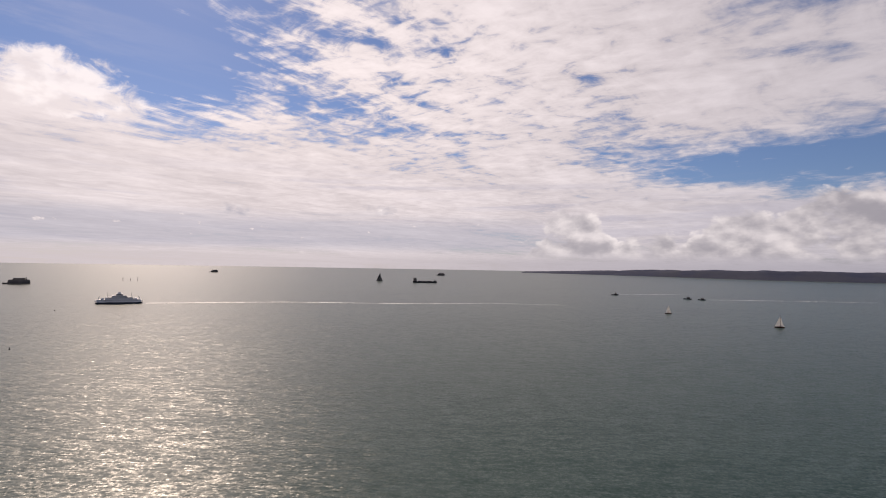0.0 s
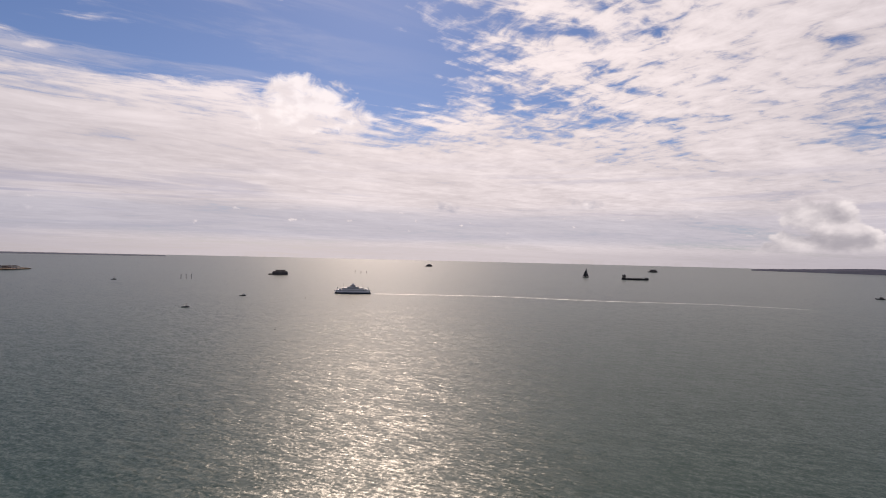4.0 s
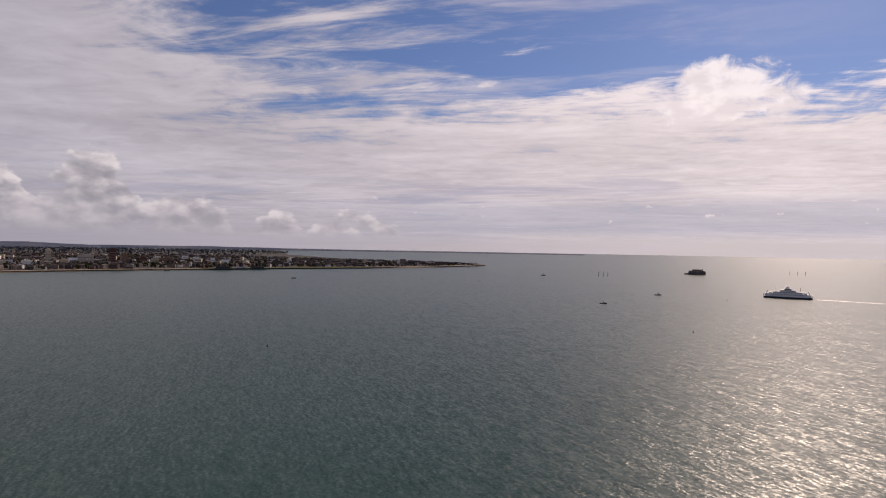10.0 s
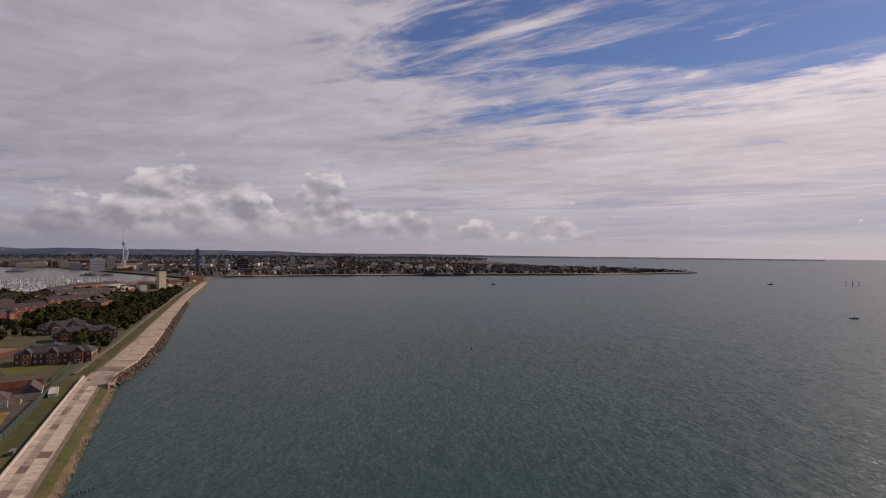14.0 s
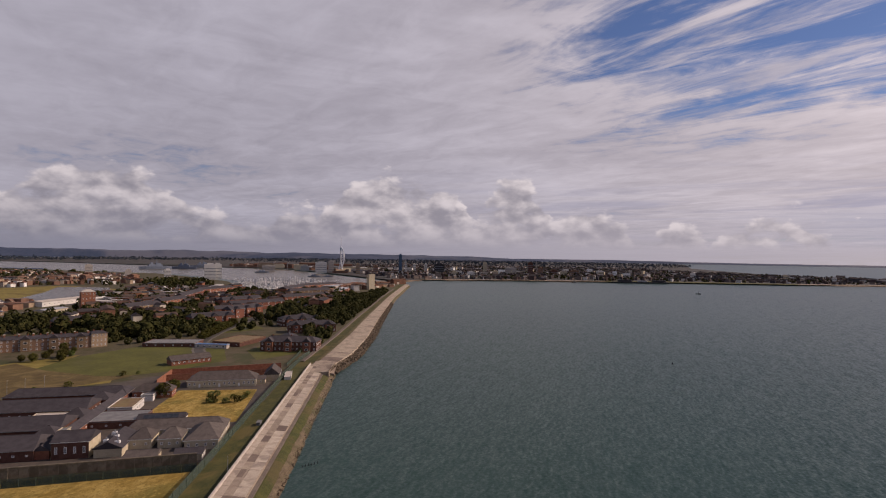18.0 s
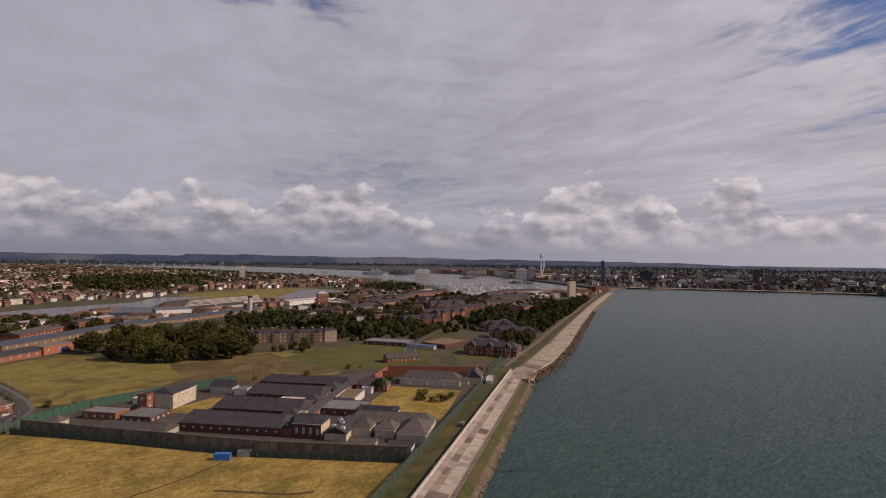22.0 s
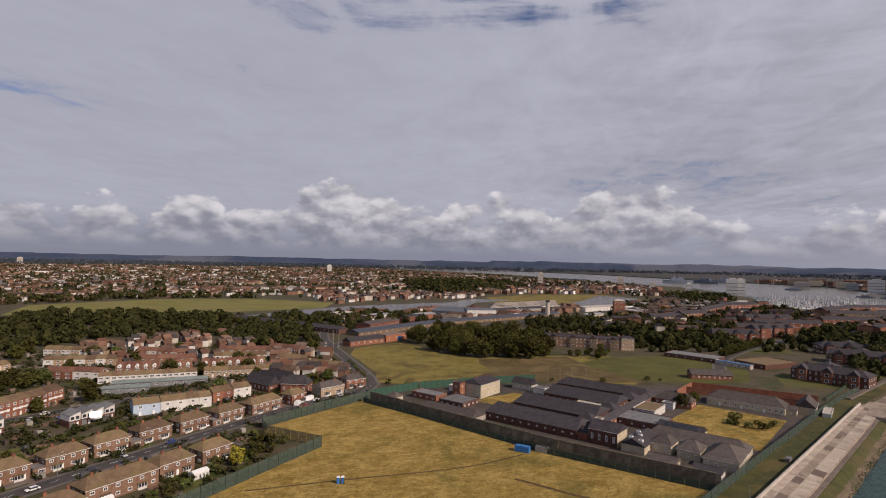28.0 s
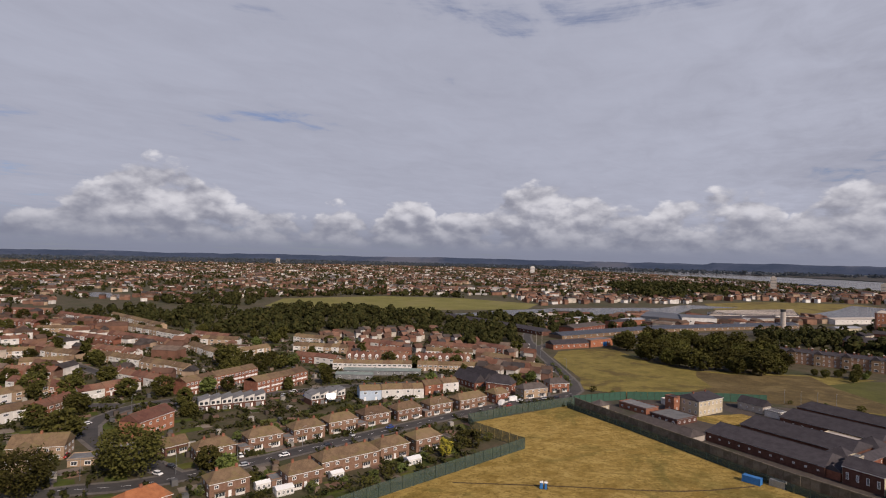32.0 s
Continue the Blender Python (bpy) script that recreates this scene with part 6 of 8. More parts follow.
# ---- cars ----
def car(paint, label):
    c = thing("car", label, "car", group="parked cars")
    bm = box(bmesh.new(), -2.15, 2.15, -0.88, 0.88, 0.3, 0.85, 0.97)
    bmesh.ops.bevel(bm, geom=list(bm.edges), offset=0.14, segments=2, affect="EDGES")
    body = part("body", bm, paint, c)
    bm = box(bmesh.new(), -1.5, 1.15, -0.8, 0.8, 0.84, 1.36, 0.74)
    part("window_band", bm, GLASS, c)
    bm = box(bmesh.new(), -1.15, 0.82, -0.61, 0.61, 1.35, 1.45, 0.96)
    part("roof", bm, paint, c)
    for x in (-1.35, 1.35):
        for y in (-0.82, 0.82):
            part("wheel", tube(bmesh.new(), (x, y - 0.1, 0.32), (x, y + 0.1, 0.32), 0.32, 0.32, 12), BLACK, c)
    for y in (-0.6, 0.6):
        part("headlight", box(bmesh.new(), 2.02, 2.14, y - 0.18, y + 0.18, 0.58, 0.72), WHITE, c)
        part("tail_light", box(bmesh.new(), -2.14, -2.02, y - 0.18, y + 0.18, 0.6, 0.74), TAIL, c)
    return c


TAIL = mat("red_lens", (0.35, 0.01, 0.01), (0.45, 0.02, 0.02), 1.0, 0.3, 0.0)
paints = {"white": (0.75, 0.75, 0.75), "silver": (0.42, 0.43, 0.45), "black": (0.02, 0.02, 0.025), "red": (0.32, 0.03, 0.025), "blue": (0.03, 0.07, 0.25)}
spots = [("white", 45, -226.5, 34), ("silver", 58, -216, 34), ("white", 62, -226, 120), ("black", 30, -238, 34), ("blue", 4, -263, 34), ("silver", 21, -252, 125), ("red", 68, -228, 120), ("white", 86, -208, 150), ("black", 84, -215, 150),
         ("white", 143, -267, 60), ("silver", 118, -314, 30), ("white", 106, -317, 25), ("blue", 49, -318, 20), ("blue", 53, -322, 20), ("white", 52, -315, 110), ("silver", 66, -322, 25), ("black", 90, -300, 30), ("black", 85, -303, 30),
         ("white", 62, -331, 30), ("red", -60, -302, 36), ("white", -68, -312, 36), ("silver", -84, -318, 30), ("black", -92, -321, 30), ("white", -115, -480, 85), ("silver", -110, -395, 88), ("white", -10, -283, 120), ("red", 128, -226, 100),
         ("silver", 132, -229, 100), ("white", -121, -520, 86), ("blue", 160, -296, 60), ("white", 190, -300, 15), ("silver", 172, -352, 30), ("white", 210, -340, 20), ("red", 200, -392, 40)]
kinds = {}
for col, x, y, a in spots:
    m = pose(x, y, 4.11, 0, 0, a)
    if col not in kinds:
        pm = mat(col + "_car_paint", paints[col], tuple(v * 1.1 for v in paints[col]), 1.0, 0.25, 0.0, spec=0.5)
        kinds[col] = car(pm, col + " parked hatchback car on the street")
        kinds[col].matrix_basis = m
    else:
        copy_thing(kinds[col], m)
van = thing("camper_van", "white camper van parked by the bend", "van", -64, -313, 4.08, 30)
part("body", box(bmesh.new(), -3.0, 3.0, -1.1, 1.1, 0.45, 2.8, 0.95), WHITE, van)
part("windscreen", box(bmesh.new(), 2.8, 3.02, -0.9, 0.9, 1.5, 2.3), GLASS, van)
for x in (-1.9, 1.9):
    for y in (-1.0, 1.0):
        part("wheel", tube(bmesh.new(), (x, y - 0.12, 0.38), (x, y + 0.12, 0.38), 0.38, 0.38, 12), BLACK, van)
car_van = thing("caravan", "white touring caravan parked on a drive", "caravan", -56.5, -305.5, 4.05, 60)
part("body", box(bmesh.new(), -2.4, 2.4, -1.1, 1.1, 0.5, 2.5, 0.9), WHITE, car_van)
part("window", box(bmesh.new(), -1.6, 1.6, -1.13, -1.0, 1.3, 1.9), GLASS, car_van)
for y in (-1.0, 1.0):
    part("wheel", tube(bmesh.new(), (0, y - 0.1, 0.33), (0, y + 0.1, 0.33), 0.33, 0.33, 12), BLACK, car_van)


def lamp(x, y, h=8.0, turn=0):
    l = thing("street_lamp", "slim grey street lamp with a short arm", "street lamp", x, y, 4.0, turn, group="street lamps")
    part("pole", tube(bmesh.new(), (0, 0, 0), (0, 0, h), 0.1, 0.06, 8), GREY_METAL, l)
    part("arm", tube(bmesh.new(), (0, 0, h), (1.3, 0, h + 0.25), 0.05, 0.04, 6), GREY_METAL, l)
    part("lantern", box(bmesh.new(), 1.1, 1.8, -0.14, 0.14, h + 0.18, h + 0.36), PALE_WALL, l)
    return l


l0 = lamp(80, -209, 8, 100)
for x, y, a in ((62, -222, 45), (40, -238, 225), (12, -261, 45), (-20, -285, 225), (-55, -309, 45), (-104, -335, 180), (-123, -405, 0), (-116, -455, 180), (-128, -520, 0), (110, -203, 60), (134, -290, 200), (100, -312, 270)):
    copy_thing(l0, pose(x, y, 4.0, 0, 0, a))
for x, y in ((-225, -311), (-233, -308), (-240, -304), (-249, -301)):
    copy_thing(l0, pose(x, y, 4.0, 0, 0, 60))
gr_ = thing("groyne_stakes", "row of dark old stakes standing in the shallows", "stakes", -196, -107, 0.0)
for k in range(6):
    part("stake", tube(bmesh.new(), (-1.0 * k, 0.8 * k, -1.0), (-1.0 * k, 0.8 * k, 0.75 + 0.15 * (k % 3)), 0.22, 0.18, 6), BLACK, gr_)
for x, y, h in ((-116, -470, 20), (-128, -498, 16)):
    l = thing("flag_pole", "tall slender pale mast beside the street", "mast", x, y, 4.0)
    part("pole", tube(bmesh.new(), (0, 0, 0), (0, 0, h), 0.16, 0.08, 8), PALE_WALL, l)
    part("base", tube(bmesh.new(), (0, 0, 0), (0, 0, 0.6), 0.4, 0.35, 8), PALE_WALL, l)
l = thing("flag_pole", "slim grey post standing in the dry field", "mast", -168, -121, 4.0)
part("pole", tube(bmesh.new(), (0, 0, 0), (0, 0, 9), 0.1, 0.07, 8), GREY_METAL, l)
part("base", box(bmesh.new(), -0.25, 0.25, -0.25, 0.25, 0, 0.4), PALE_WALL, l)


# a tilted roof light that catches the sun
rl = thing("roof_light", "tilted glass roof light flashing in the sun", "roof light", 37, -305, 8.6)
sun_way = Vector((-math.sin(sa) * math.cos(se), math.cos(sa) * math.cos(se), math.sin(se)))
half_way = (sun_way + Vector((-37, 305, 76)).normalized()).normalized()
bm = box(bmesh.new(), -2.3, 2.3, -1.1, 1.1, -0.06, 0.0)
g_ = part("pane", bm, GLASS, rl)
g_.matrix_basis = half_way.to_track_quat("Z", "Y").to_matrix().to_4x4()
bm = box(bmesh.new(), -2.4, 2.4, -1.2, 1.2, -0.16, -0.07)
g_ = part("frame", bm, WHITE, rl)
g_.matrix_basis = half_way.to_track_quat("Z", "Y").to_matrix().to_4x4()
part("upstand", box(bmesh.new(), -1.8, 1.8, -1.6, -0.6, -2.4, -0.5), WHITE, rl)


# ---- trees ----
def crown_mesh(seed, h, r, clumps, leaves, leaf, material, low=0.28):
    """A crown of leaf clumps, uneven and with gaps."""
    rnd = random.Random(seed)
    verts, faces = [], []
    for _ in range(clumps):
        while True:
            v = Vector((rnd.uniform(-1, 1), rnd.uniform(-1, 1), rnd.uniform(-1, 1)))
            if 0.25 < v.length < 1.0:
                break
        v = v.normalized() * (0.55 + 0.42 * v.length) * (1 + 0.32 * noise.noise(v * 1.9 + Vector((seed, 0, 0))))
        c = Vector((v.x * r, v.y * r, h * (low + (1 - low) / 2) + v.z * h * (1 - low) / 2))
        for _ in range(leaves):
            p = c + Vector((rnd.gauss(0, 1), rnd.gauss(0, 1), rnd.gauss(0, 0.7))) * r * 0.13
            e = Euler((rnd.uniform(-0.9, 0.9), rnd.uniform(-0.9, 0.9), rnd.random() * 6.28)).to_matrix()
            s = leaf * rnd.uniform(0.6, 1.3)
            b = len(verts)
            for q in ((-1, -0.45, 0.12), (0.1, -0.7, -0.06), (1, 0.3, 0.1), (-0.1, 0.75, -0.05)):
                verts.append(p + e @ (Vector(q) * s))
            faces.append((b, b + 1, b + 2, b + 3))
    return mesh_of("crown", verts, faces, material)


def trunk_mesh(seed, h, r):
    rnd = random.Random(seed)
    bm = bmesh.new()
    top = h * 0.5
    tube(bm, (0, 0, -0.2), (0.1, 0.05, top), h * 0.035, h * 0.016, 7)
    for k in range(6):
        a = k * 1.05 + rnd.random()
        z = h * rnd.uniform(0.24, 0.46)
        tube(bm, (0.05, 0, z), (math.cos(a) * r * 0.6, math.sin(a) * r * 0.6, z + h * rnd.uniform(0.14, 0.32)), h * 0.016, h * 0.005, 5)
    return to_mesh("trunk", bm, BARK)


def tree_kind(seed, h, r, material, clumps=110, leaves=12, leaf=0.66, low=0.12):
    return trunk_mesh(seed, h, r), crown_mesh(seed, h, r, clumps, leaves, leaf, material, low)


KINDS = [tree_kind(1, 10, 5.0, LEAF), tree_kind(2, 11, 4.4, LEAF), tree_kind(3, 9, 4.8, LEAF), tree_kind(4, 12, 5.4, LEAF), tree_kind(5, 8, 3.6, LEAF_LIGHT), tree_kind(6, 10, 3.2, LEAF)]
BUSHES = [tree_kind(11, 3.0, 2.0, LEAF_LIGHT, 40, 9, 0.34, 0.05), tree_kind(12, 3.4, 2.2, LEAF, 40, 9, 0.34, 0.05)]
BIG_TREE, YELLOW = tree_kind(21, 17, 10.5, LEAF, 300, 14, 0.55, 0.14), tree_kind(22, 8, 2.6, LEAF_YELLOW, 70, 10, 0.35, 0.1)


def tree(kind, x, y, size, label, name="tree", group="garden trees", z=3.95):
    t = thing(name, label, name, x, y, z, (x * 37 + y * 11) % 360, group, size=size)
    for nm, me in zip(("trunk", "crown"), kind):
        o = new(nm, me)
        o.parent = t
    return t


def in_loop(x, y, loop):
    r = False
    for (x1, y1), (x2, y2) in zip(loop, loop[1:] + loop[:1]):
        if (y1 > y) != (y2 > y) and x < (x2 - x1) * (y - y1) / (y2 - y1) + x1:
            r = not r
    return r


def scatter(loop, count, seed, gap=0.0, keep=None):
    rnd = random.Random(seed)
    xs, ys = [p[0] for p in loop], [p[1] for p in loop]
    out, tries = [], 0
    while len(out) < count and tries < count * 60:
        tries += 1
        x, y = rnd.uniform(min(xs), max(xs)), rnd.uniform(min(ys), max(ys))
        if in_loop(x, y, loop) and (keep is None or keep(x, y)) and (gap == 0 or all((x - a) ** 2 + (y - b) ** 2 > gap * gap for a, b in out)):
            out.append((x, y))
    return out


# where houses and roads stand, so that no tree grows through them
TAKEN = [(o.matrix_basis.translation.x, o.matrix_basis.translation.y, 0.5 * math.hypot(*(c.dimensions.xy if (c := next((q for q in o.children if q.name.startswith("wall")), None)) else (2, 2))))
         for o in scene.objects if o.parent is None and o.type == "EMPTY" and o.get("category") in ("house", "building", "flats", "garage", "shed", "school", "depot", "hall", "workshop", "conservatory", "carport")]


def clear(x, y, r=2.0):
    if any((x - a) ** 2 + (y - b) ** 2 < (min(w, 14) * 0.8 + r) ** 2 for a, b, w in TAKEN):
        return False
    for _, line, wd, _ in roads:
        for (x0, y0), (x1, y1) in zip(line, line[1:]):
            k = max(0, min(1, ((x - x0) * (x1 - x0) + (y - y0) * (y1 - y0)) / ((x1 - x0) ** 2 + (y1 - y0) ** 2)))
            if math.hypot(x - x0 - k * (x1 - x0), y - y0 - k * (y1 - y0)) < wd / 2 + r:
                return False
    return True


tree(BIG_TREE, 96, -208, 1.0, "very large dark green spreading tree by the junction", group="")
tree(BIG_TREE, 122, -191, 0.85, "large round dark tree beside the street", group="")
for x, y, k, s in ((139, -241, 0, 1.35), (163, -292, 2, 0.9), (163, -262, 1, 1.0), (70, -213, 2, 0.9), (62, -209, 4, 0.9), (150, -318, 0, 1.0), (131, -318, 3, 1.0), (126, -330, 2, 0.9), (100, -332, 1, 0.8), (66, -336, 5, 0.8),
                   (176, -312, 0, 1.2), (200, -318, 3, 1.1), (214, -345, 1, 1.1), (240, -300, 0, 1.3), (232, -348, 2, 1.0), (110, -372, 3, 1.1), (96, -392, 0, 1.2), (120, -398, 3, 1.4), (128, -412, 1, 1.3), (84, -400, 2, 1.0)):
    tree(KINDS[k], x, y, s, "dark green broadleaf tree among the houses")
tree(YELLOW, -19.5, -225, 1.0, "bright yellow-green conical garden tree", group="")
for x, y, s in ((-25, -231, 1.9), (-32, -238, 2.0), (-29, -243, 1.5), (-40, -246, 1.0)):
    tree(BUSHES[1], x, y, s, "dark rounded scrub bush in the fenced corner", "bush", "scrub bushes")
rnd = random.Random(5)
for x, y in scatter([(84, -228), (62, -262), (30, -288), (-30, -318), (-60, -318), (-20, -296), (20, -270), (60, -236)], 46, 3, 3.5, lambda x, y: clear(x, y, 1.2)):
    tree(BUSHES[rnd.randrange(2)], x, y, rnd.uniform(0.6, 1.25), "garden shrub behind the houses", "bush", "garden shrubs")
for x, y in scatter([(90, -185), (30, -212), (-20, -246), (-30, -235), (0, -205), (40, -172)], 30, 4, 3.5, lambda x, y: clear(x, y, 1.0)):
    tree(BUSHES[rnd.randrange(2)], x, y, rnd.uniform(0.5, 1.1), "garden shrub beside the field fence", "bush", "garden shrubs")
for x, y in scatter([(100, -250), (420, -330), (480, -720), (180, -560), (60, -520), (-100, -500), (-110, -350), (40, -320)], 105, 6, 9, lambda x, y: clear(x, y, 2.2)):
    tree(KINDS[rnd.randrange(6)], x, y, rnd.uniform(0.6, 1.15), "green tree among the estate gardens", group="estate trees")
for i in range(12):
    a, b = rnd.uniform(162, 182), rnd.uniform(88, 112)
    x, y = inside(a, b)
    tree(BUSHES[i % 2], x, y, rnd.uniform(0.5, 1.1), "low scrub bush inside the compound", "bush", "scrub bushes")
for a, b, s in ((137, 108, 0.75), (139, 124, 0.6)):
    x, y = inside(a, b)
    tree(KINDS[0], x, y, s, "small dark tree in the compound yard", group="compound trees")
for x, y in scatter([(-199, -509), (-205, -420), (-250, -384), (-300, -398), (-335, -450), (-330, -500), (-270, -580)], 74, 7, 8.0, lambda x, y: clear(x, y, 3)):
    tree(KINDS[rnd.randrange(4)], x, y, rnd.uniform(1.05, 1.45), "dense dark woodland tree beside the meadow", group="woodland trees")
for x, y in scatter([(-300, -392), (-315, -365), (-355, -385), (-350, -402)], 12, 8, 5):
    tree(KINDS[rnd.randrange(6)], x, y, rnd.uniform(0.4, 0.7), "small tree at the edge of the lawn", group="woodland trees")
for i in range(13):
    tree(KINDS[i % 4], -432 - i * 8.5, -338 - i * 3.2, 0.75, "dark avenue tree beside the hospital road", group="avenue trees")
for i in range(16):
    x, y = -413 + rnd.uniform(-10, 10), -232 + rnd.uniform(-8, 8)
    if clear(x, y, 1):
        tree(BUSHES[i % 2], x, y, rnd.uniform(0.6, 1.1), "shrub beside a hospital villa", "bush", "garden shrubs")


# ---- woods and town far off ----
def island_mat(name, cols, rough=0.9):
    """One colour for each separate piece of a joined mesh."""
    m = bpy.data.materials.new(name)
    m.use_nodes = True
    n = Net(m.node_tree)
    r = n.put("ShaderNodeNewGeometry").outputs["Random Per Island"]
    ramp = n.t.nodes.new("ShaderNodeValToRGB")
    ramp.color_ramp.interpolation = "CONSTANT"
    el = ramp.color_ramp.elements
    while len(el) < len(cols):
        el.new(0.5)
    for i, c in enumerate(cols):
        el[i].position = i / len(cols)
        el[i].color = (*c, 1)
    n.t.links.new(r, ramp.inputs[0])
    co = n.put("ShaderNodeTexCoord").outputs["Object"]
    v = n.step(n.noise(co, 0.15, 4.0), 0.3, 0.7, 0.75, 1.2)
    hs = n.put("ShaderNodeHueSaturation", {"Color": ramp.outputs[0], "Value": v})
    p = n.put("ShaderNodeBsdfPrincipled", {"Base Color": hs.outputs[0], "Roughness": rough, "Specular IOR Level": 0.06})
    n.put("ShaderNodeOutputMaterial", {0: p.outputs[0]})
    return m


TOWN_WALL = island_mat("town_walls", [(0.60, 0.57, 0.53), (0.19, 0.105, 0.072), (0.36, 0.27, 0.19), (0.16, 0.085, 0.060), (0.66, 0.64, 0.61), (0.22, 0.13, 0.09), (0.46, 0.40, 0.33), (0.17, 0.10, 0.075)])
TOWN_ROOF = island_mat("town_roofs", [(0.135, 0.068, 0.048), (0.10, 0.068, 0.052), (0.075, 0.062, 0.058), (0.20, 0.115, 0.082), (0.115, 0.068, 0.050), (0.060, 0.054, 0.054), (0.165, 0.125, 0.10)])
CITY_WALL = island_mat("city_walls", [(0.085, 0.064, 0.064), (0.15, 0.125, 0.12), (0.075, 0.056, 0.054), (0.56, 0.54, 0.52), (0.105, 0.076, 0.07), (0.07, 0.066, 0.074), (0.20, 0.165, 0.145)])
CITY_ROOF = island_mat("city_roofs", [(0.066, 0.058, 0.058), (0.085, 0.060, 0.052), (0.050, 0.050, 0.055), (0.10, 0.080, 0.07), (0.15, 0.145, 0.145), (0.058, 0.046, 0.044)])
FAR_LEAF = island_mat("far_leaves", [(0.030, 0.033, 0.011), (0.042, 0.043, 0.014), (0.036, 0.039, 0.013), (0.054, 0.050, 0.017)])

# leaf greens shifted to blue-grey, which paints the haze over the farthest trees
HAZED_LEAF = island_mat("distant_leaves", [(0.042, 0.058, 0.078), (0.058, 0.070, 0.088), (0.046, 0.056, 0.074), (0.076, 0.084, 0.096)])

WHITE_WALL = island_mat("white_house_walls", [(0.50, 0.47, 0.43), (0.56, 0.54, 0.51), (0.20, 0.115, 0.08), (0.46, 0.42, 0.36), (0.17, 0.10, 0.075)])
BRICK_WALL = island_mat("brick_block_walls", [(0.21, 0.092, 0.06), (0.16, 0.07, 0.048), (0.28, 0.14, 0.09), (0.19, 0.095, 0.066), (0.34, 0.21, 0.13), (0.5, 0.45, 0.38)])
BRICK_ROOF = island_mat("brick_block_roofs", [(0.06, 0.052, 0.054), (0.085, 0.062, 0.054), (0.105, 0.064, 0.05), (0.05, 0.046, 0.05)])
PALE_SHED = island_mat("pale_sheds", [(0.42, 0.40, 0.38), (0.30, 0.29, 0.29), (0.52, 0.50, 0.48), (0.22, 0.21, 0.22)])


def town(name, label, loop, count, seed, size=(7, 16), tall=(4.5, 6.5), keep=None, flat=0.1, walls=None, roofs=None, street=0.0):
    """Streets of small pitched houses, each with its own walls and roof, far off."""
    rnd = random.Random(seed)
    wv, wf, rv, rf = [], [], [], []
    for x, y in scatter(loop, count, seed, 0.0, keep):
        a = noise.noise((x / 420, y / 420, seed)) * 3.2 + rnd.choice((0, math.pi / 2)) * (rnd.random() < 0.3)
        if street:
            a = 0.42 + 0.9 * round(noise.noise((x / 520, y / 520, seed)) * 3) + rnd.uniform(-0.05, 0.05)
            u, v = x * math.cos(a) + y * math.sin(a), y * math.cos(a) - x * math.sin(a)
            k = round(v / street)
            v = k * street + rnd.choice((-0.27, 0.27)) * street + rnd.uniform(-1, 1)
            x, y = u * math.cos(a) - v * math.sin(a), u * math.sin(a) + v * math.cos(a)
            if keep and not keep(x, y):
                continue
        ca, sa = math.cos(a), math.sin(a)
        w, d, h = rnd.uniform(*size), rnd.uniform(7, 9.5), rnd.uniform(*tall)
        if rnd.random() < 0.06 and size[1] > 8:
            w, d, h = w * 2, d * 1.6, h * 1.5
        rise = 0.25 if rnd.random() < flat else rnd.uniform(2.0, 3.2)

        def at(u, v, z):
            return far(x + ca * u - sa * v, y + sa * u + ca * v, 3.8 + z)

        b = len(wv)
        wv += [at(u, v, z) for z in (0, h) for u, v in ((-w / 2, -d / 2), (w / 2, -d / 2), (w / 2, d / 2), (-w / 2, d / 2))]
        wv += [at(-w / 2, 0, h + rise - 0.1), at(w / 2, 0, h + rise - 0.1)]
        wf += [tuple(b + i for i in f) for f in ((0, 1, 5, 4), (1, 2, 6, 9, 5), (2, 3, 7, 6), (3, 0, 4, 8, 7))]
        b = len(rv)
        e, o = d / 2 + 0.35, w / 2 + 0.25
        rv += [at(-o, -e, h - 0.1), at(o, -e, h - 0.1), at(o, e, h - 0.1), at(-o, e, h - 0.1), at(-o, 0, h + rise), at(o, 0, h + rise)]
        rf += [tuple(b + i for i in f) for f in ((0, 1, 5, 4), (2, 3, 4, 5), (1, 2, 5), (3, 0, 4))]
    t = thing(name, label, "houses", kind="stuff")
    for nm, v, f, m in (("walls", wv, wf, walls or TOWN_WALL), ("roofs", rv, rf, roofs or TOWN_ROOF)):
        o = new(nm, mesh_of(nm, v, f, m))
        o.parent = t
        tagged(o, kind="stuff")
    return t


def far_wood(name, label, loop, count, seed, size=(4, 8), keep=None, quads=16, leaf=None):
    rnd = random.Random(seed)
    verts, faces = [], []
    for x, y in scatter(loop, count, seed, 0.0, keep):
        r = rnd.uniform(*size)
        h = r * rnd.uniform(1.3, 2.0)
        q = quads if math.hypot(x, y) > 1100 else quads * 3
        ls = 0.42 if q == quads else 0.26
        for _ in range(q):
            v = Vector((rnd.gauss(0, 1), rnd.gauss(0, 1), rnd.gauss(0, 1))).normalized()
            c = Vector((x + v.x * r * 0.72, y + v.y * r * 0.72, 3.5 + h * 0.55 + v.z * h * 0.45))
            e = v.to_track_quat("Z", "Y") @ Euler((rnd.uniform(-0.7, 0.7), rnd.uniform(-0.7, 0.7), rnd.random() * 6)).to_quaternion()
            b = len(verts)
            for p in ((-1, -0.6, 0), (0.3, -0.9, -0.15), (1, 0.5, 0), (-0.3, 0.9, -0.15)):
                w = c + e @ (Vector(p) * r * ls * rnd.uniform(0.7, 1.3))
                verts.append(far(*w))
            faces.append((b, b + 1, b + 2, b + 3))
    return tagged(new(name, mesh_of(name, verts, faces, leaf or FAR_LEAF)), label=label, category="trees", kind="stuff")


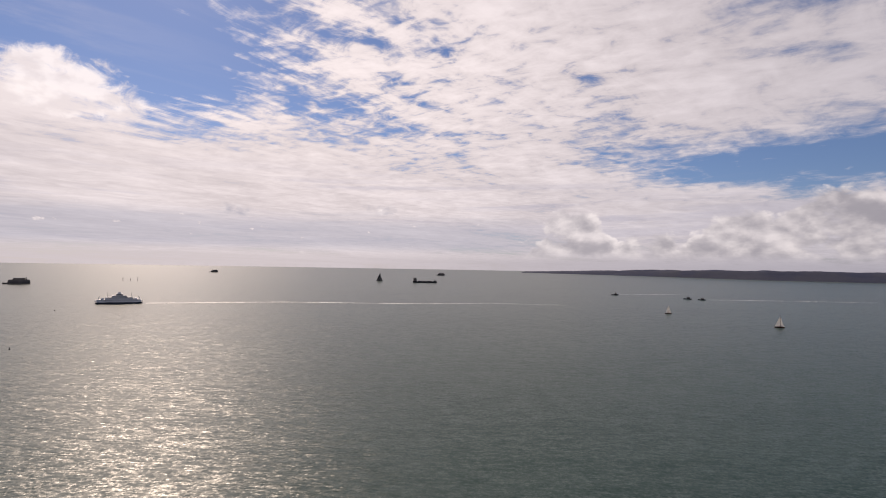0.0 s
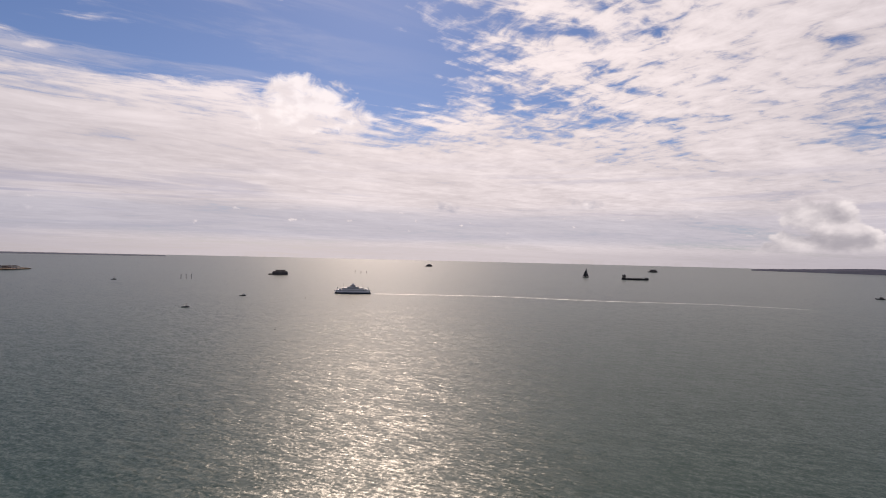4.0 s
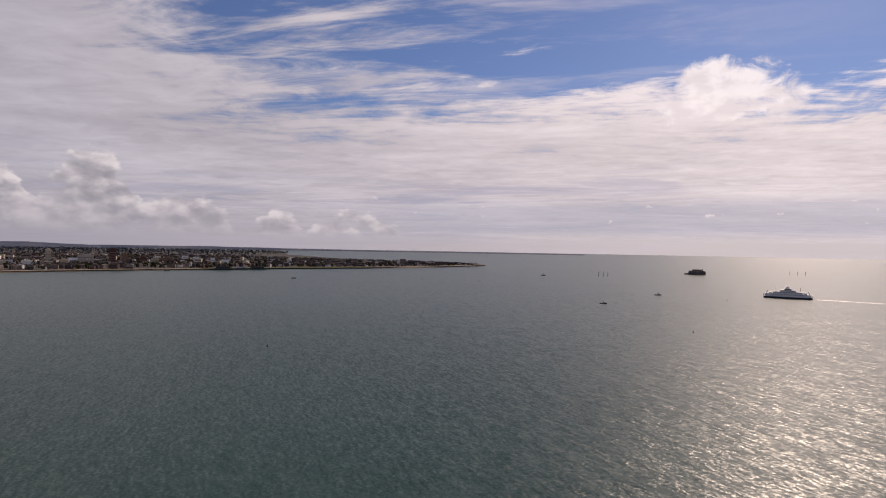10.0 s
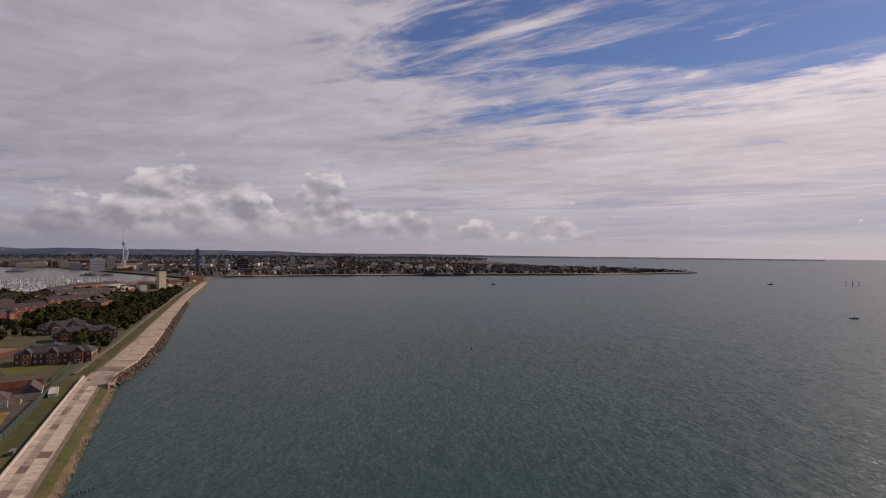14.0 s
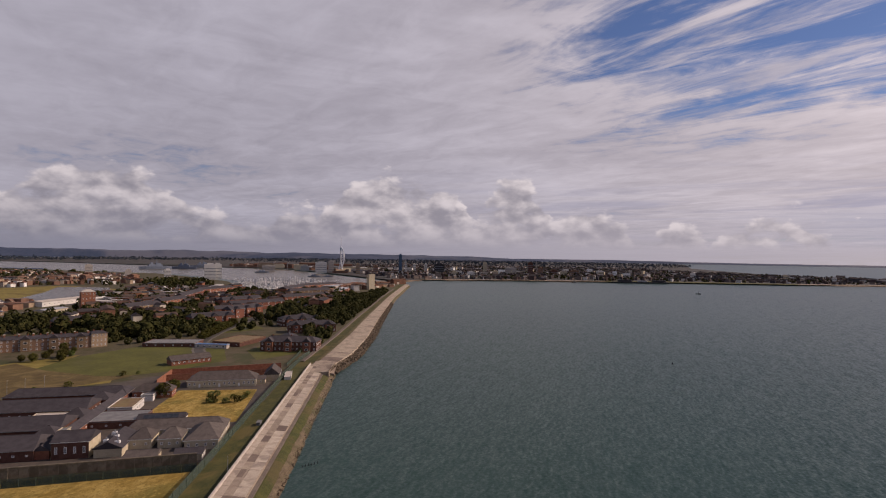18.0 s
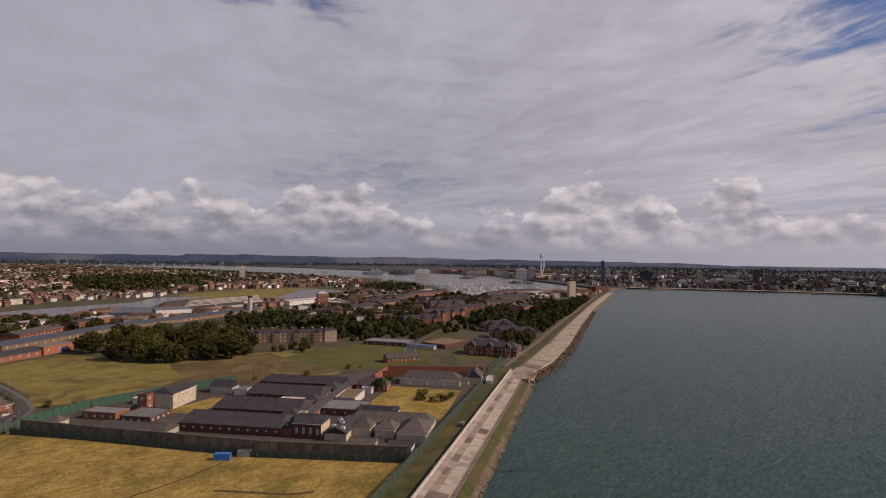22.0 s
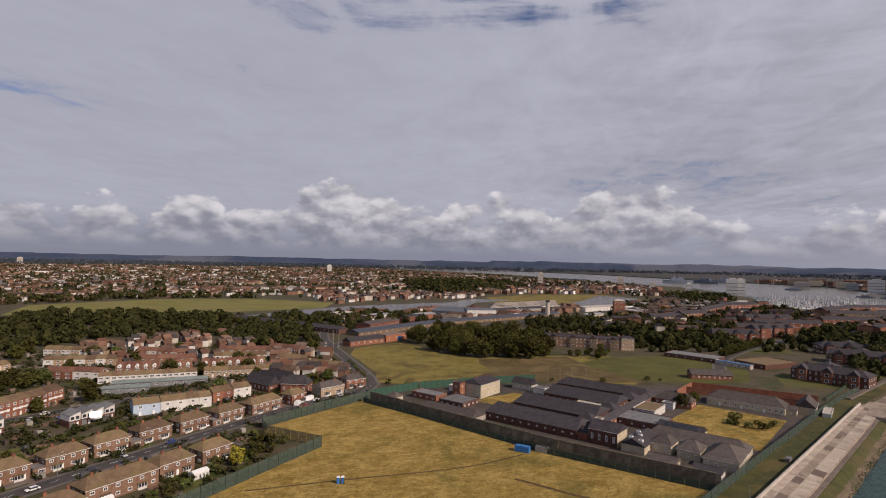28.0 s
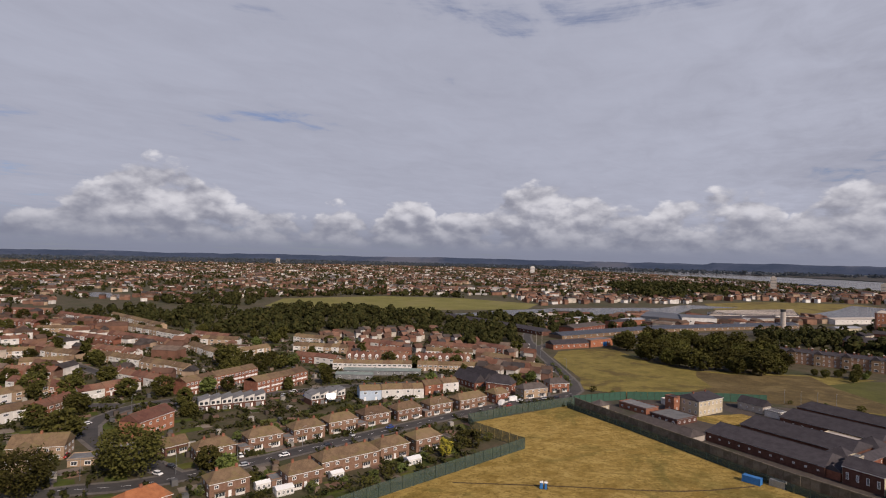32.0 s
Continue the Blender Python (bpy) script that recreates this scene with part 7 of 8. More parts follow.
FIELD_LOOP = [(225, -870), (60, -840), (-60, -852), (-215, -890), (-260, -1010), (-120, -1140), (40, -1160), (230, -1050)]
WATERS = [[(-20, -815), (-80, -790), (-150, -775), (-250, -815), (-360, -895), (-480, -955), (-650, -1010), (-560, -1070), (-420, -1070), (-300, -1010), (-200, -910), (-100, -860)],
          [(-560, -960), (-615, -815), (-700, -780), (-870, -870), (-1010, -1010), (-1010, -1160), (-800, -1190), (-620, -1110)], [(650, -1110), (551, -1000), (445, -955), (500, -1050), (570, -1120)], FIELD_LOOP]


def thicket(x, y):
    """Where trees crowd out the houses."""
    return noise.noise((x / 170, y / 170, 4.0)) + 0.5 * noise.noise((x / 60, y / 60, 9.0))


def dry(x, y):
    return not any(in_loop(x, y, w) for w in WATERS) and in_loop(x, y, LAND_LOOP)


far_wood("park_trees", "large hospital park trees in full leaf", [(-385, -430), (-455, -385), (-470, -360), (-560, -400), (-600, -470), (-560, -560), (-440, -540)], 150, 29, (5, 8.5), lambda x, y: clear(x, y, 3), 34)
far_wood("shore_trees", "dark trees behind the promenade", [(-520, -270), (-600, -285), (-700, -312), (-820, -345), (-1000, -400), (-900, -450), (-640, -410), (-590, -350)], 270, 30, (4.5, 8), lambda x, y: clear(x, y, 3), 34)
far_wood("hospital_trees", "dense dark trees between the hospital blocks", [(-385, -385), (-470, -345), (-560, -330), (-640, -300), (-760, -330), (-1000, -405), (-1060, -480), (-900, -520), (-640, -560), (-470, -600), (-380, -560), (-330, -500)], 600, 45, (3, 5.8), lambda x, y: clear(x, y, 2.0), 30)
far_wood("depot_trees", "dark trees beside the depot road", [(-120, -580), (-60, -640), (-40, -720), (-120, -760), (-260, -780), (-330, -760), (-300, -700), (-190, -650)], 110, 46, (4, 6.5), lambda x, y: dry(x, y) and clear(x, y, 2.5), 30)
for i, (x, y) in enumerate(((-110, -352), (-111, -362), (-113, -372), (-113, -384), (-115, -396), (-116, -408), (-117, -420), (-120, -338), (-130, -332), (-142, -326), (-155, -326), (-168, -325), (-180, -322), (-196, -320), (-212, -316), (-228, -310), (-244, -303), (-258, -294), (-106, -345), (-292, -288), (-300, -284))):
    tree(BUSHES[i % 2], x, y, 0.6 + 0.45 * ((i * 7) % 5) / 5, "dark scrub bush along the meadow's edge", "bush", "meadow scrub")
far_wood("fence_trees", "small trees and scrub behind the promenade fence", [(-432, -222), (-560, -260), (-700, -298), (-900, -350), (-1150, -420), (-1150, -450), (-900, -385), (-700, -330), (-560, -290), (-432, -246)], 300, 47, (2.6, 6.0), lambda x, y: clear(x, y, 1.5), 30)
far_wood("tree_belt", "dark belt of trees beside the estate", [(450, -700), (389, -785), (170, -780), (60, -790), (60, -620), (110, -545), (200, -570), (300, -650)], 330, 31, (3.2, 6.2), lambda x, y: dry(x, y) and clear(x, y, 3))
far_wood("tree_belt", "dark belt of trees beyond the terraces", [(60, -600), (60, -770), (-30, -790), (-60, -700), (-112, -640), (-112, -565), (-20, -600)], 170, 32, (3, 5.6), lambda x, y: dry(x, y) and clear(x, y, 3))
far_wood("hedge_trees", "line of trees beyond the playing field", [(240, -1060), (40, -1170), (-130, -1150), (-130, -1190), (60, -1240), (300, -1150), (420, -1000), (400, -900), (240, -870)], 260, 33, (4, 8), dry)
far_wood("park_trees", "scattered trees among barracks and works", [(-380, -560), (-600, -560), (-850, -500), (-1050, -470), (-1080, -560), (-900, -640), (-620, -620), (-420, -640)], 330, 34, (4, 7.5), lambda x, y: clear(x, y, 4))
far_wood("depot_trees", "trees between depot buildings", [(-60, -700), (-160, -600), (-300, -650), (-250, -760), (-130, -770)], 120, 35, (4, 7), lambda x, y: dry(x, y) and clear(x, y, 4))
far_wood("town_trees", "trees scattered through the far town", [(900, -700), (300, -1100), (-700, -1150), (-1150, -900), (-1650, -1700), (-1800, -3000), (-1600, -5500), (1500, -6000), (2600, -4000), (1500, -1500)], 7000, 36, (3.5, 7), lambda x, y: dry(x, y) and thicket(x, y) > -0.05)
far_wood("estate_wood", "broad dark wood between the estate and the playing field", [(330, -800), (200, -860), (150, -905), (60, -845), (0, -800), (-70, -790), (-60, -700), (60, -640), (130, -560), (190, -585), (300, -660), (400, -760)], 330, 139, (4.2, 8.0), lambda x, y: dry(x, y) and clear(x, y, 3) and thicket(x, y) > -0.35, 20)
far_wood("street_trees", "trees and hedges between the rows of town houses", [(900, -700), (420, -1000), (260, -1100), (-700, -1200), (-1150, -1150), (-1650, -1700), (-1800, -3000), (-1600, -4600), (2200, -4600), (2400, -3000), (1500, -1500)], 7500, 136, (2.6, 6), dry, 12)
far_wood("creek_scrub", "dark scrub along the creek and playing field", [(-40, -735), (-150, -745), (-260, -800), (-300, -790), (-200, -740), (-110, -690)], 60, 137, (2.5, 4.5), lambda x, y: dry(x, y) and clear(x, y, 2.5), 24)
far_wood("junction_wood", "dark thicket beside the depot road", [(-112, -505), (-60, -512), (-30, -560), (-60, -660), (-112, -640), (-124, -570)], 95, 138, (4.0, 6.5), lambda x, y: clear(x, y, 2.5), 26)
far_wood("town_trees", "trees scattered through the near estate", [(420, -480), (500, -760), (800, -1300), (1300, -1400), (900, -700), (560, -470)], 420, 37, (3.5, 7), dry)
far_wood("wood", "dark wood on a rise by the harbour", [(-560, -1250), (-700, -1210), (-1000, -1500), (-1180, -1900), (-900, -2100), (-640, -1750)], 640, 38, (6, 11), dry)
far_wood("wood", "dark wood by the marina", [(-1000, -860), (-1160, -880), (-1330, -1040), (-1250, -1120), (-1060, -1000)], 130, 39, (5, 9), dry)
far_wood("city_trees", "trees among the city streets", [(-1900, -400), (-1960, -100), (-2100, 400), (-2250, 1000), (-2420, 1380), (-2700, 1250), (-3600, 700), (-4200, -400), (-3300, -1400), (-2500, -1200)], 1900, 40, (4, 8), lambda x, y: in_loop(x, y, CITY_LOOP))
far_wood("city_outskirts", "dark trees and suburbs beyond the city", [(-4300, 500), (-6500, 1150), (-8600, 1200), (-9000, -1000), (-8000, -4600), (-4600, -3600), (-4200, -1500)], 2600, 43, (6, 13), None, 8, HAZED_LEAF)
far_wood("distant_woods", "dark woods before the far hills", [(-6500, -3500), (-3400, -5200), (-1500, -6800), (2500, -7500), (4500, -5200), (2500, -4200), (0, -5200), (-1700, -4800)], 4200, 41, (9, 20), None, 8, HAZED_LEAF)

town("town_houses", "rows of small red and white town houses", [(700, -560), (480, -760), (700, -1250), (420, -1000), (260, -1080), (-100, -1200), (-450, -1180), (-600, -1150), (-700, -1300), (-1150, -1150), (-1600, -1900), (-1500, -2600), (1200, -2600), (1600, -1500), (1000, -700)],
     4300, 51, (6, 14), (4.4, 6.0), keep=lambda x, y: dry(x, y) and thicket(x, y) < 0.12, street=33.0)
town("creekside_houses", "pale terraces along the creek's far bank", [(-235, -935), (-330, -965), (-450, -985), (-540, -1075), (-640, -1125), (-700, -1300), (-450, -1200), (-250, -1190), (-215, -1040)], 190, 151, (6, 15), (5, 7), dry, 0.08, WHITE_WALL, TOWN_ROOF, 30.0)
town("lakeside_houses", "low houses and sheds beside the small lake", [(300, -900), (460, -940), (560, -1000), (420, -1060), (300, -1060)], 60, 152, (7, 15), (4.4, 6), dry)
town("town_sheds", "pale flat-roofed sheds and schools among the houses", [(700, -1250), (-100, -1250), (-1150, -1250), (-1500, -2500), (1200, -2600), (1300, -1500)], 130, 61, (16, 44), (4, 8), dry, 0.85, PALE_SHED, PALE_SHED)
town("town_houses", "far rows of mixed town houses", [(1200, -2500), (-1500, -2500), (-1750, -3200), (-1500, -5200), (2200, -5200), (2600, -3500)], 2600, 52, (12, 30), (4.5, 7), dry, street=48.0)
town("estate_houses", "brown and white estate houses in crescents", [(440, -470), (420, -560), (520, -740), (660, -960), (760, -1000), (1000, -800), (700, -450)], 260, 53, (8, 20), keep=dry)
town("shore_houses", "white shore terraces and low works", [(-560, -1190), (-760, -1190), (-1010, -1180), (-1150, -1060), (-1300, -1250), (-1500, -1500), (-1200, -1500), (-700, -1300)], 230, 54, (8, 22), (6, 11), dry)
town("barrack_sheds", "low sheds and houses by the harbour mouth", [(-880, -500), (-1080, -480), (-1300, -470), (-1480, -505), (-1440, -550), (-1240, -590), (-1090, -620), (-940, -600)], 110, 55, (8, 26), (5, 9), lambda x, y: clear(x, y, 6))
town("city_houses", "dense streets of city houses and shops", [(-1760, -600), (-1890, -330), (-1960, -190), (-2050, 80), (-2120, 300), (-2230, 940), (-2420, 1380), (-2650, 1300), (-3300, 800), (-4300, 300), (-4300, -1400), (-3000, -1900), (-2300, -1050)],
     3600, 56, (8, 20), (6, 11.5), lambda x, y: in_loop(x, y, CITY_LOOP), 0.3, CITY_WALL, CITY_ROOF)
town("docks", "long dockyard sheds and pale stores", [(-2050, -960), (-2250, -1050), (-2700, -1550), (-2780, -2000), (-3200, -2200), (-3000, -1300)], 240, 57, (20, 70), (8, 18), lambda x, y: in_loop(x, y, CITY_LOOP), 0.7)


# ---- gardens of the estate ----
DRY_FIELD = [(-97, -299), (-176, -141), (60, -54), (200, -60), (60, -142), (6, -190), (-54, -237), (-24, -228), (-30, -252), (-35, -272), (-66, -293), (-95, -307)]


def gardens(loop, count, seed):
    """Hedges, small lawns and sheds between the houses."""
    rnd = random.Random(seed)
    hv, hf, sv, sf, lv, lf = [], [], [], [], [], []

    def block(v, f, x, y, a, L, W, z0, z1, k=1.0):
        ca, sa = math.cos(a), math.sin(a)
        b = len(v)
        for z, q in ((z0, 1.0), (z1, k)):
            for u, w in ((-L / 2, -W / 2), (L / 2, -W / 2), (L / 2, W / 2), (-L / 2, W / 2)):
                v.append((x + (ca * u - sa * w) * q, y + (sa * u + ca * w) * q, z))
        f += [tuple(b + i for i in t) for t in ((4, 5, 6, 7), (0, 1, 5, 4), (1, 2, 6, 5), (2, 3, 7, 6), (3, 0, 4, 7))]

    for x, y in scatter(loop, count, seed, 0.0, lambda x, y: clear(x, y, 0.6) and not in_loop(x, y, DRY_FIELD)):
        a = radians(33.4) + (math.pi / 2 if rnd.random() < 0.55 else 0) + rnd.uniform(-0.1, 0.1)
        q = rnd.random()
        if q < 0.10:
            block(sv, sf, x, y, a, rnd.uniform(2, 3.2), rnd.uniform(1.6, 2.4), 3.9, 3.9 + rnd.uniform(1.8, 2.3), 0.94)
        elif q < 0.40:
            block(lv, lf, x, y, a, rnd.uniform(5, 11), rnd.uniform(4, 6.5), 3.85, 3.96 + 0.03 * rnd.random())
        else:
            for _ in range(rnd.randrange(20, 46)):
                u = rnd.uniform(-4, 4)
                cx, cy, cz = x + math.cos(a) * u + rnd.uniform(-0.6, 0.6), y + math.sin(a) * u + rnd.uniform(-0.6, 0.6), 3.9 + rnd.uniform(0.3, 2.0)
                e = Euler((rnd.uniform(-1, 1), rnd.uniform(-1, 1), rnd.random() * 6)).to_matrix()
                b = len(hv)
                for p in ((-1, -0.6, 0), (0.3, -0.9, -0.15), (1, 0.5, 0), (-0.3, 0.9, -0.15)):
                    hv.append(Vector((cx, cy, cz)) + e @ (Vector(p) * rnd.uniform(0.4, 0.8)))
                hf.append((b, b + 1, b + 2, b + 3))
    tagged(new("hedges", mesh_of("hedges", hv, hf, FAR_LEAF)), label="ragged green hedges between the gardens", category="hedge", kind="stuff")
    tagged(new("garden_sheds", mesh_of("garden_sheds", sv, sf, SHED_WOOD)), label="small sheds and outhouses in the gardens", category="shed", kind="stuff")
    tagged(new("garden_lawns", mesh_of("garden_lawns", lv, lf, GARDEN)), label="small mown lawns and paved yards behind houses", category="lawn", kind="stuff")


GARDEN = island_mat("garden_ground", [(0.070, 0.085, 0.020), (0.10, 0.105, 0.03), (0.22, 0.185, 0.15), (0.055, 0.068, 0.02), (0.16, 0.135, 0.115), (0.20, 0.125, 0.09), (0.085, 0.09, 0.024)])
SHED_WOOD = island_mat("shed_wood", [(0.12, 0.085, 0.06), (0.08, 0.066, 0.055), (0.17, 0.13, 0.10), (0.10, 0.10, 0.10), (0.30, 0.28, 0.25)])
gardens([(150, -185), (70, -170), (6, -192), (-54, -240), (-100, -312), (-112, -420), (-100, -540), (60, -545), (190, -560), (420, -700), (500, -560), (330, -360), (230, -240)], 4600, 71)
town("gabled_rows", "rows of white-fronted houses with red-brown roofs", [(75, -432), (80, -540), (40, -595), (-30, -600), (-80, -510), (-100, -435), (-60, -425)], 95, 62, (5, 7.5), (4.8, 5.8), lambda x, y: clear(x, y, 2.5), 0.05, WHITE_WALL, TOWN_ROOF, 26.0)
town("bend_houses", "white-fronted houses with red-brown roofs near the bend", [(-40, -402), (-64, -372), (-84, -352), (-104, -352), (-108, -420), (-112, -480), (-85, -505), (-60, -470), (-40, -440)], 44, 153, (5.5, 8), (4.8, 5.8), lambda x, y: clear(x, y, 3.0), 0.04, WHITE_WALL, TOWN_ROOF, 27.0)
town("estate_infill", "brown and white houses filling the estate", [(240, -250), (170, -310), (135, -340), (130, -470), (210, -540), (330, -640), (450, -700), (520, -600), (420, -440), (320, -300)], 150, 58, (7, 15), (4.5, 5.4), lambda x, y: clear(x, y, 5.5), 0.03)
town("hospital_blocks", "red brick hospital blocks between the trees", [(-440, -420), (-560, -420), (-700, -350), (-900, -410), (-1000, -480), (-900, -640), (-640, -640), (-450, -560)], 110, 59, (9, 24), (8, 11), lambda x, y: clear(x, y, 9), 0.06, BRICK_WALL, BRICK_ROOF)
town("harbour_stores", "mixed brick stores and pale sheds behind the hospital", [(-600, -640), (-720, -600), (-900, -700), (-1040, -700), (-1090, -830), (-1000, -940), (-860, -860), (-690, -760)], 150, 160, (9, 26), (5, 9), lambda x, y: dry(x, y) and clear(x, y, 6), 0.35, BRICK_WALL, CITY_ROOF)
town("harbour_sheds", "white flat-roofed sheds between the brick stores", [(-600, -650), (-900, -710), (-1060, -760), (-1000, -920), (-700, -770)], 34, 161, (14, 34), (5, 8), lambda x, y: dry(x, y) and clear(x, y, 8), 0.9, PALE_SHED, PALE_SHED)
far_wood("harbour_trees", "dark trees between the harbour stores", [(-590, -640), (-720, -590), (-1040, -640), (-1090, -830), (-1000, -960), (-860, -870), (-640, -770)], 260, 162, (3.5, 6.5), lambda x, y: dry(x, y) and clear(x, y, 3), 20)
town("works_sheds", "low pale sheds and stores in the works", [(-150, -620), (-300, -660), (-560, -720), (-640, -800), (-420, -830), (-200, -780)], 95, 60, (10, 30), (4, 7), lambda x, y: dry(x, y) and clear(x, y, 9), 0.6)


# ---- landmarks across the harbour ----
def place(az, r):
    a = radians(az)
    return -math.sin(a) * r, math.cos(a) * r


def far_thing(name, label, category, az, r, turn=0.0, group="", z=0.0):
    x, y = place(az, r)
    p, s = far(x, y, z), squeeze(x, y)
    return thing(name, label, category, p.x, p.y, p.z, az + turn, group, size=s)


BAND = mat("window_band", (0.13, 0.14, 0.155), (0.19, 0.20, 0.215), 0.1, 0.4, 0.0)


def tower_block(az, r, w, d, h, wall, label, cap=True, lines=True):
    t = far_thing("tower_block", label, "tower block", az, r, 0, "city tower blocks", 3.5)
    part("wall", box(bmesh.new(), -w / 2, w / 2, -d / 2, d / 2, 0, h), wall, t)
    if lines:
        for i in range(max(1, int(h / 10))):
            part("window_band", box(bmesh.new(), -w * 0.46, w * 0.46, -d / 2 - 0.25, -d / 2, 4 + i * 9.5, 5.8 + i * 9.5), BAND, t)
    if cap:
        part("plant_room", box(bmesh.new(), -w / 4, w / 4, -d / 4, d / 4, h, h + 3.5), wall, t)


def spinnaker():
    """Two slim legs that join into a spire, with a billowing pair of ribs to one side, tied to it by struts, and a glazed deck."""
    t = far_thing("sail_tower", "tall white sail-shaped harbour tower with a thin spire", "tower", 114.95, 2560, 0, "", 2.0)
    for sx in (-1, 1):
        part("leg", tube(bmesh.new(), (sx * 8, 0, 0), (0, 0, 58), 2.6, 1.9, 10), SAIL_STEEL, t)
    part("shaft", tube(bmesh.new(), (0, 0, 54), (0, 0, 124), 2.6, 1.8, 10), SAIL_STEEL, t)

    def rib(q, k):
        return Vector(((17.0 - 3.5 * k) * math.sin(math.pi * min(1.0, 0.06 + q * 0.94)) ** 0.75, (-5.0, 5.0)[k], 24 + q * 92))

    for k in range(2):
        bm = bmesh.new()
        for i in range(16):
            tube(bm, rib(i / 16, k), rib((i + 1) / 16, k), 1.5, 1.5, 6)
        part("rib", bm, SAIL_STEEL, t)
    for i in range(2, 15, 2):
        for k in range(2):
            p = rib(i / 16, k)
            part("strut", tube(bmesh.new(), (0, 0, p.z - 4), p, 0.7, 0.7, 6), SAIL_STEEL, t)
    part("deck", tube(bmesh.new(), (2, 0, 100), (2, 0, 113), 8.0, 6.0, 12), PALE_BLUE, t)
    part("spire", tube(bmesh.new(), (0, 0, 122), (0, 0, 170), 1.3, 0.4, 8), SAIL_STEEL, t)
    part("foot", box(bmesh.new(), -18, 18, -9, 9, 0, 6), PALE_BLUE, t)


SAIL_STEEL = mat("white_steel", (0.60, 0.62, 0.66), (0.72, 0.74, 0.78), 0.1, 0.5, 0.0)
spinnaker()
BLUE_GLASS = mat("blue_cladding", (0.05, 0.09, 0.15), (0.08, 0.13, 0.20), 0.05, 0.35, 0.0)
tower_block(108.85, 2500, 15, 14, 84, BLUE_GLASS, "tall blue glass residential tower", lines=False)
for az, r, w, h, wl, lab in ((108.3, 2520, 9, 52, RENDER_WHITE, "slim white tower beside a blue tower"), (116.9, 2420, 48, 46, RENDER_WHITE, "broad white harbour office block"), (115.9, 2480, 24, 52, PALE_WALL, "pale grey tower by the harbour"),
                             (113.2, 2350, 18, 42, BUFF, "tall tan residential block"), (111.4, 2350, 20, 36, HOUSE_BROWN, "brown residential block of flats"), (107.4, 2600, 14, 40, RENDER_WHITE, "white slab block in the city"), (106.2, 2600, 14, 42, RENDER_WHITE, "white slab block in the city"),
                             (104.8, 2450, 46, 44, BLACK, "dark square city office block"), (100.07, 2500, 18, 54, CREAM, "tall cream city tower block"), (97.4, 2450, 50, 34, PALE_WALL, "broad grey slab block"), (95.4, 2500, 24, 56, DARK_BRICK, "tall dark brown tower block"),
                             (94.4, 2550, 22, 34, HOUSE_BROWN, "brown block of flats"), (91.0, 2600, 40, 22, HOUSE_BROWN, "low brown block of flats"), (93.0, 2500, 30, 24, DARK_BRICK, "dark low block of flats"), (88.5, 2700, 34, 20, RENDER_WHITE, "white low sports hall"),
                             (80.0, 2500, 20, 24, RENDER_WHITE, "white flats on the seafront"), (72.5, 2600, 18, 22, CREAM, "cream flats on the seafront"), (69.0, 2560, 16, 20, RENDER_WHITE, "white flats by the shore"), (99.0, 2300, 26, 20, CREAM, "cream hotel on the seafront"),
                             (101.5, 2250, 30, 18, RENDER_WHITE, "white hotel on the seafront"), (103.2, 2250, 26, 16, CREAM, "cream terrace on the seafront"), (118.5, 2700, 40, 24, GREY_METAL, "grey shed in the docks"), (122.0, 2800, 60, 22, PALE_WALL, "long pale dock store")):
    tower_block(az, r, w, 16, h, wl, lab)
for az, r, w, h, lab in ((127.35, 1790, 34, 46, "white tall slab block of flats by the marina"), (126.7, 1800, 24, 46, "white tall slab block of flats by the marina"), (131.0, 1760, 18, 30, "white block of flats by the harbour"), (134.2, 1780, 16, 28, "pale block of flats by the harbour"),
                         (145.0, 2180, 18, 44, "pale round-topped tower by the harbour"), (137.2, 2180, 22, 34, "pinkish flats by the harbour shore"), (166.7, 3550, 26, 44, "white twin block of flats in the far town"), (192.6, 5200, 36, 50, "pale twin tower block in the far town")):
    tower_block(az, r, w, 16, h, RENDER_WHITE if "white" in lab else PALE_WALL, lab)
# a white ribbed hall and a tall pale hall beside the dock
for az, r, w, h, lab in ((114.0, 2700, 90, 22, "wide cream ferry terminal hall"), (112.3, 2600, 60, 20, "cream hall in the docks"), (118.9, 2900, 70, 26, "white ferry terminal hall"), (121.0, 3100, 50, 24, "white hall in the docks")):
    tower_block(az, r, w, 24, h, CREAM, lab, cap=False, lines=False)


def pale_blocks():
    """White and pale buildings scattered over the docks and the city."""
    rnd = random.Random(21)
    for k in range(64):
        docks = k < 30
        az = rnd.uniform(110.5, 126.5) if docks else rnd.uniform(84, 110)
        r = rnd.uniform(2350, 3000) if docks else rnd.uniform(2250, 3100)
        x, y = place(az, r)
        if not in_loop(x, y, CITY_LOOP):
            continue
        w, h = (rnd.uniform(22, 64), rnd.uniform(9, 20)) if docks else (rnd.uniform(10, 34), rnd.uniform(11, 26))
        wall, tone = rnd.choice(((RENDER_WHITE, "white"), (CREAM, "cream"), (PALE_WALL, "pale grey"), (WHITE, "bright white")))
        t = far_thing("dock_building" if docks else "city_building", tone + (" flat-roofed building in the docks" if docks else " block standing among the city streets"), "building", az, r, rnd.uniform(-35, 35), "pale city buildings", 3.5)
        part("wall", box(bmesh.new(), -w / 2, w / 2, -7, 7, 0, h), wall, t)
        part("roof", box(bmesh.new(), -w / 2 - 0.3, w / 2 + 0.3, -7.3, 7.3, h, h + 0.8), FLAT_ROOF, t)
        if h > 10:
            part("window_band", box(bmesh.new(), -w * 0.45, w * 0.45, -7.2, -7.0, h * 0.55, h * 0.55 + 1.8), BAND, t)


pale_blocks()


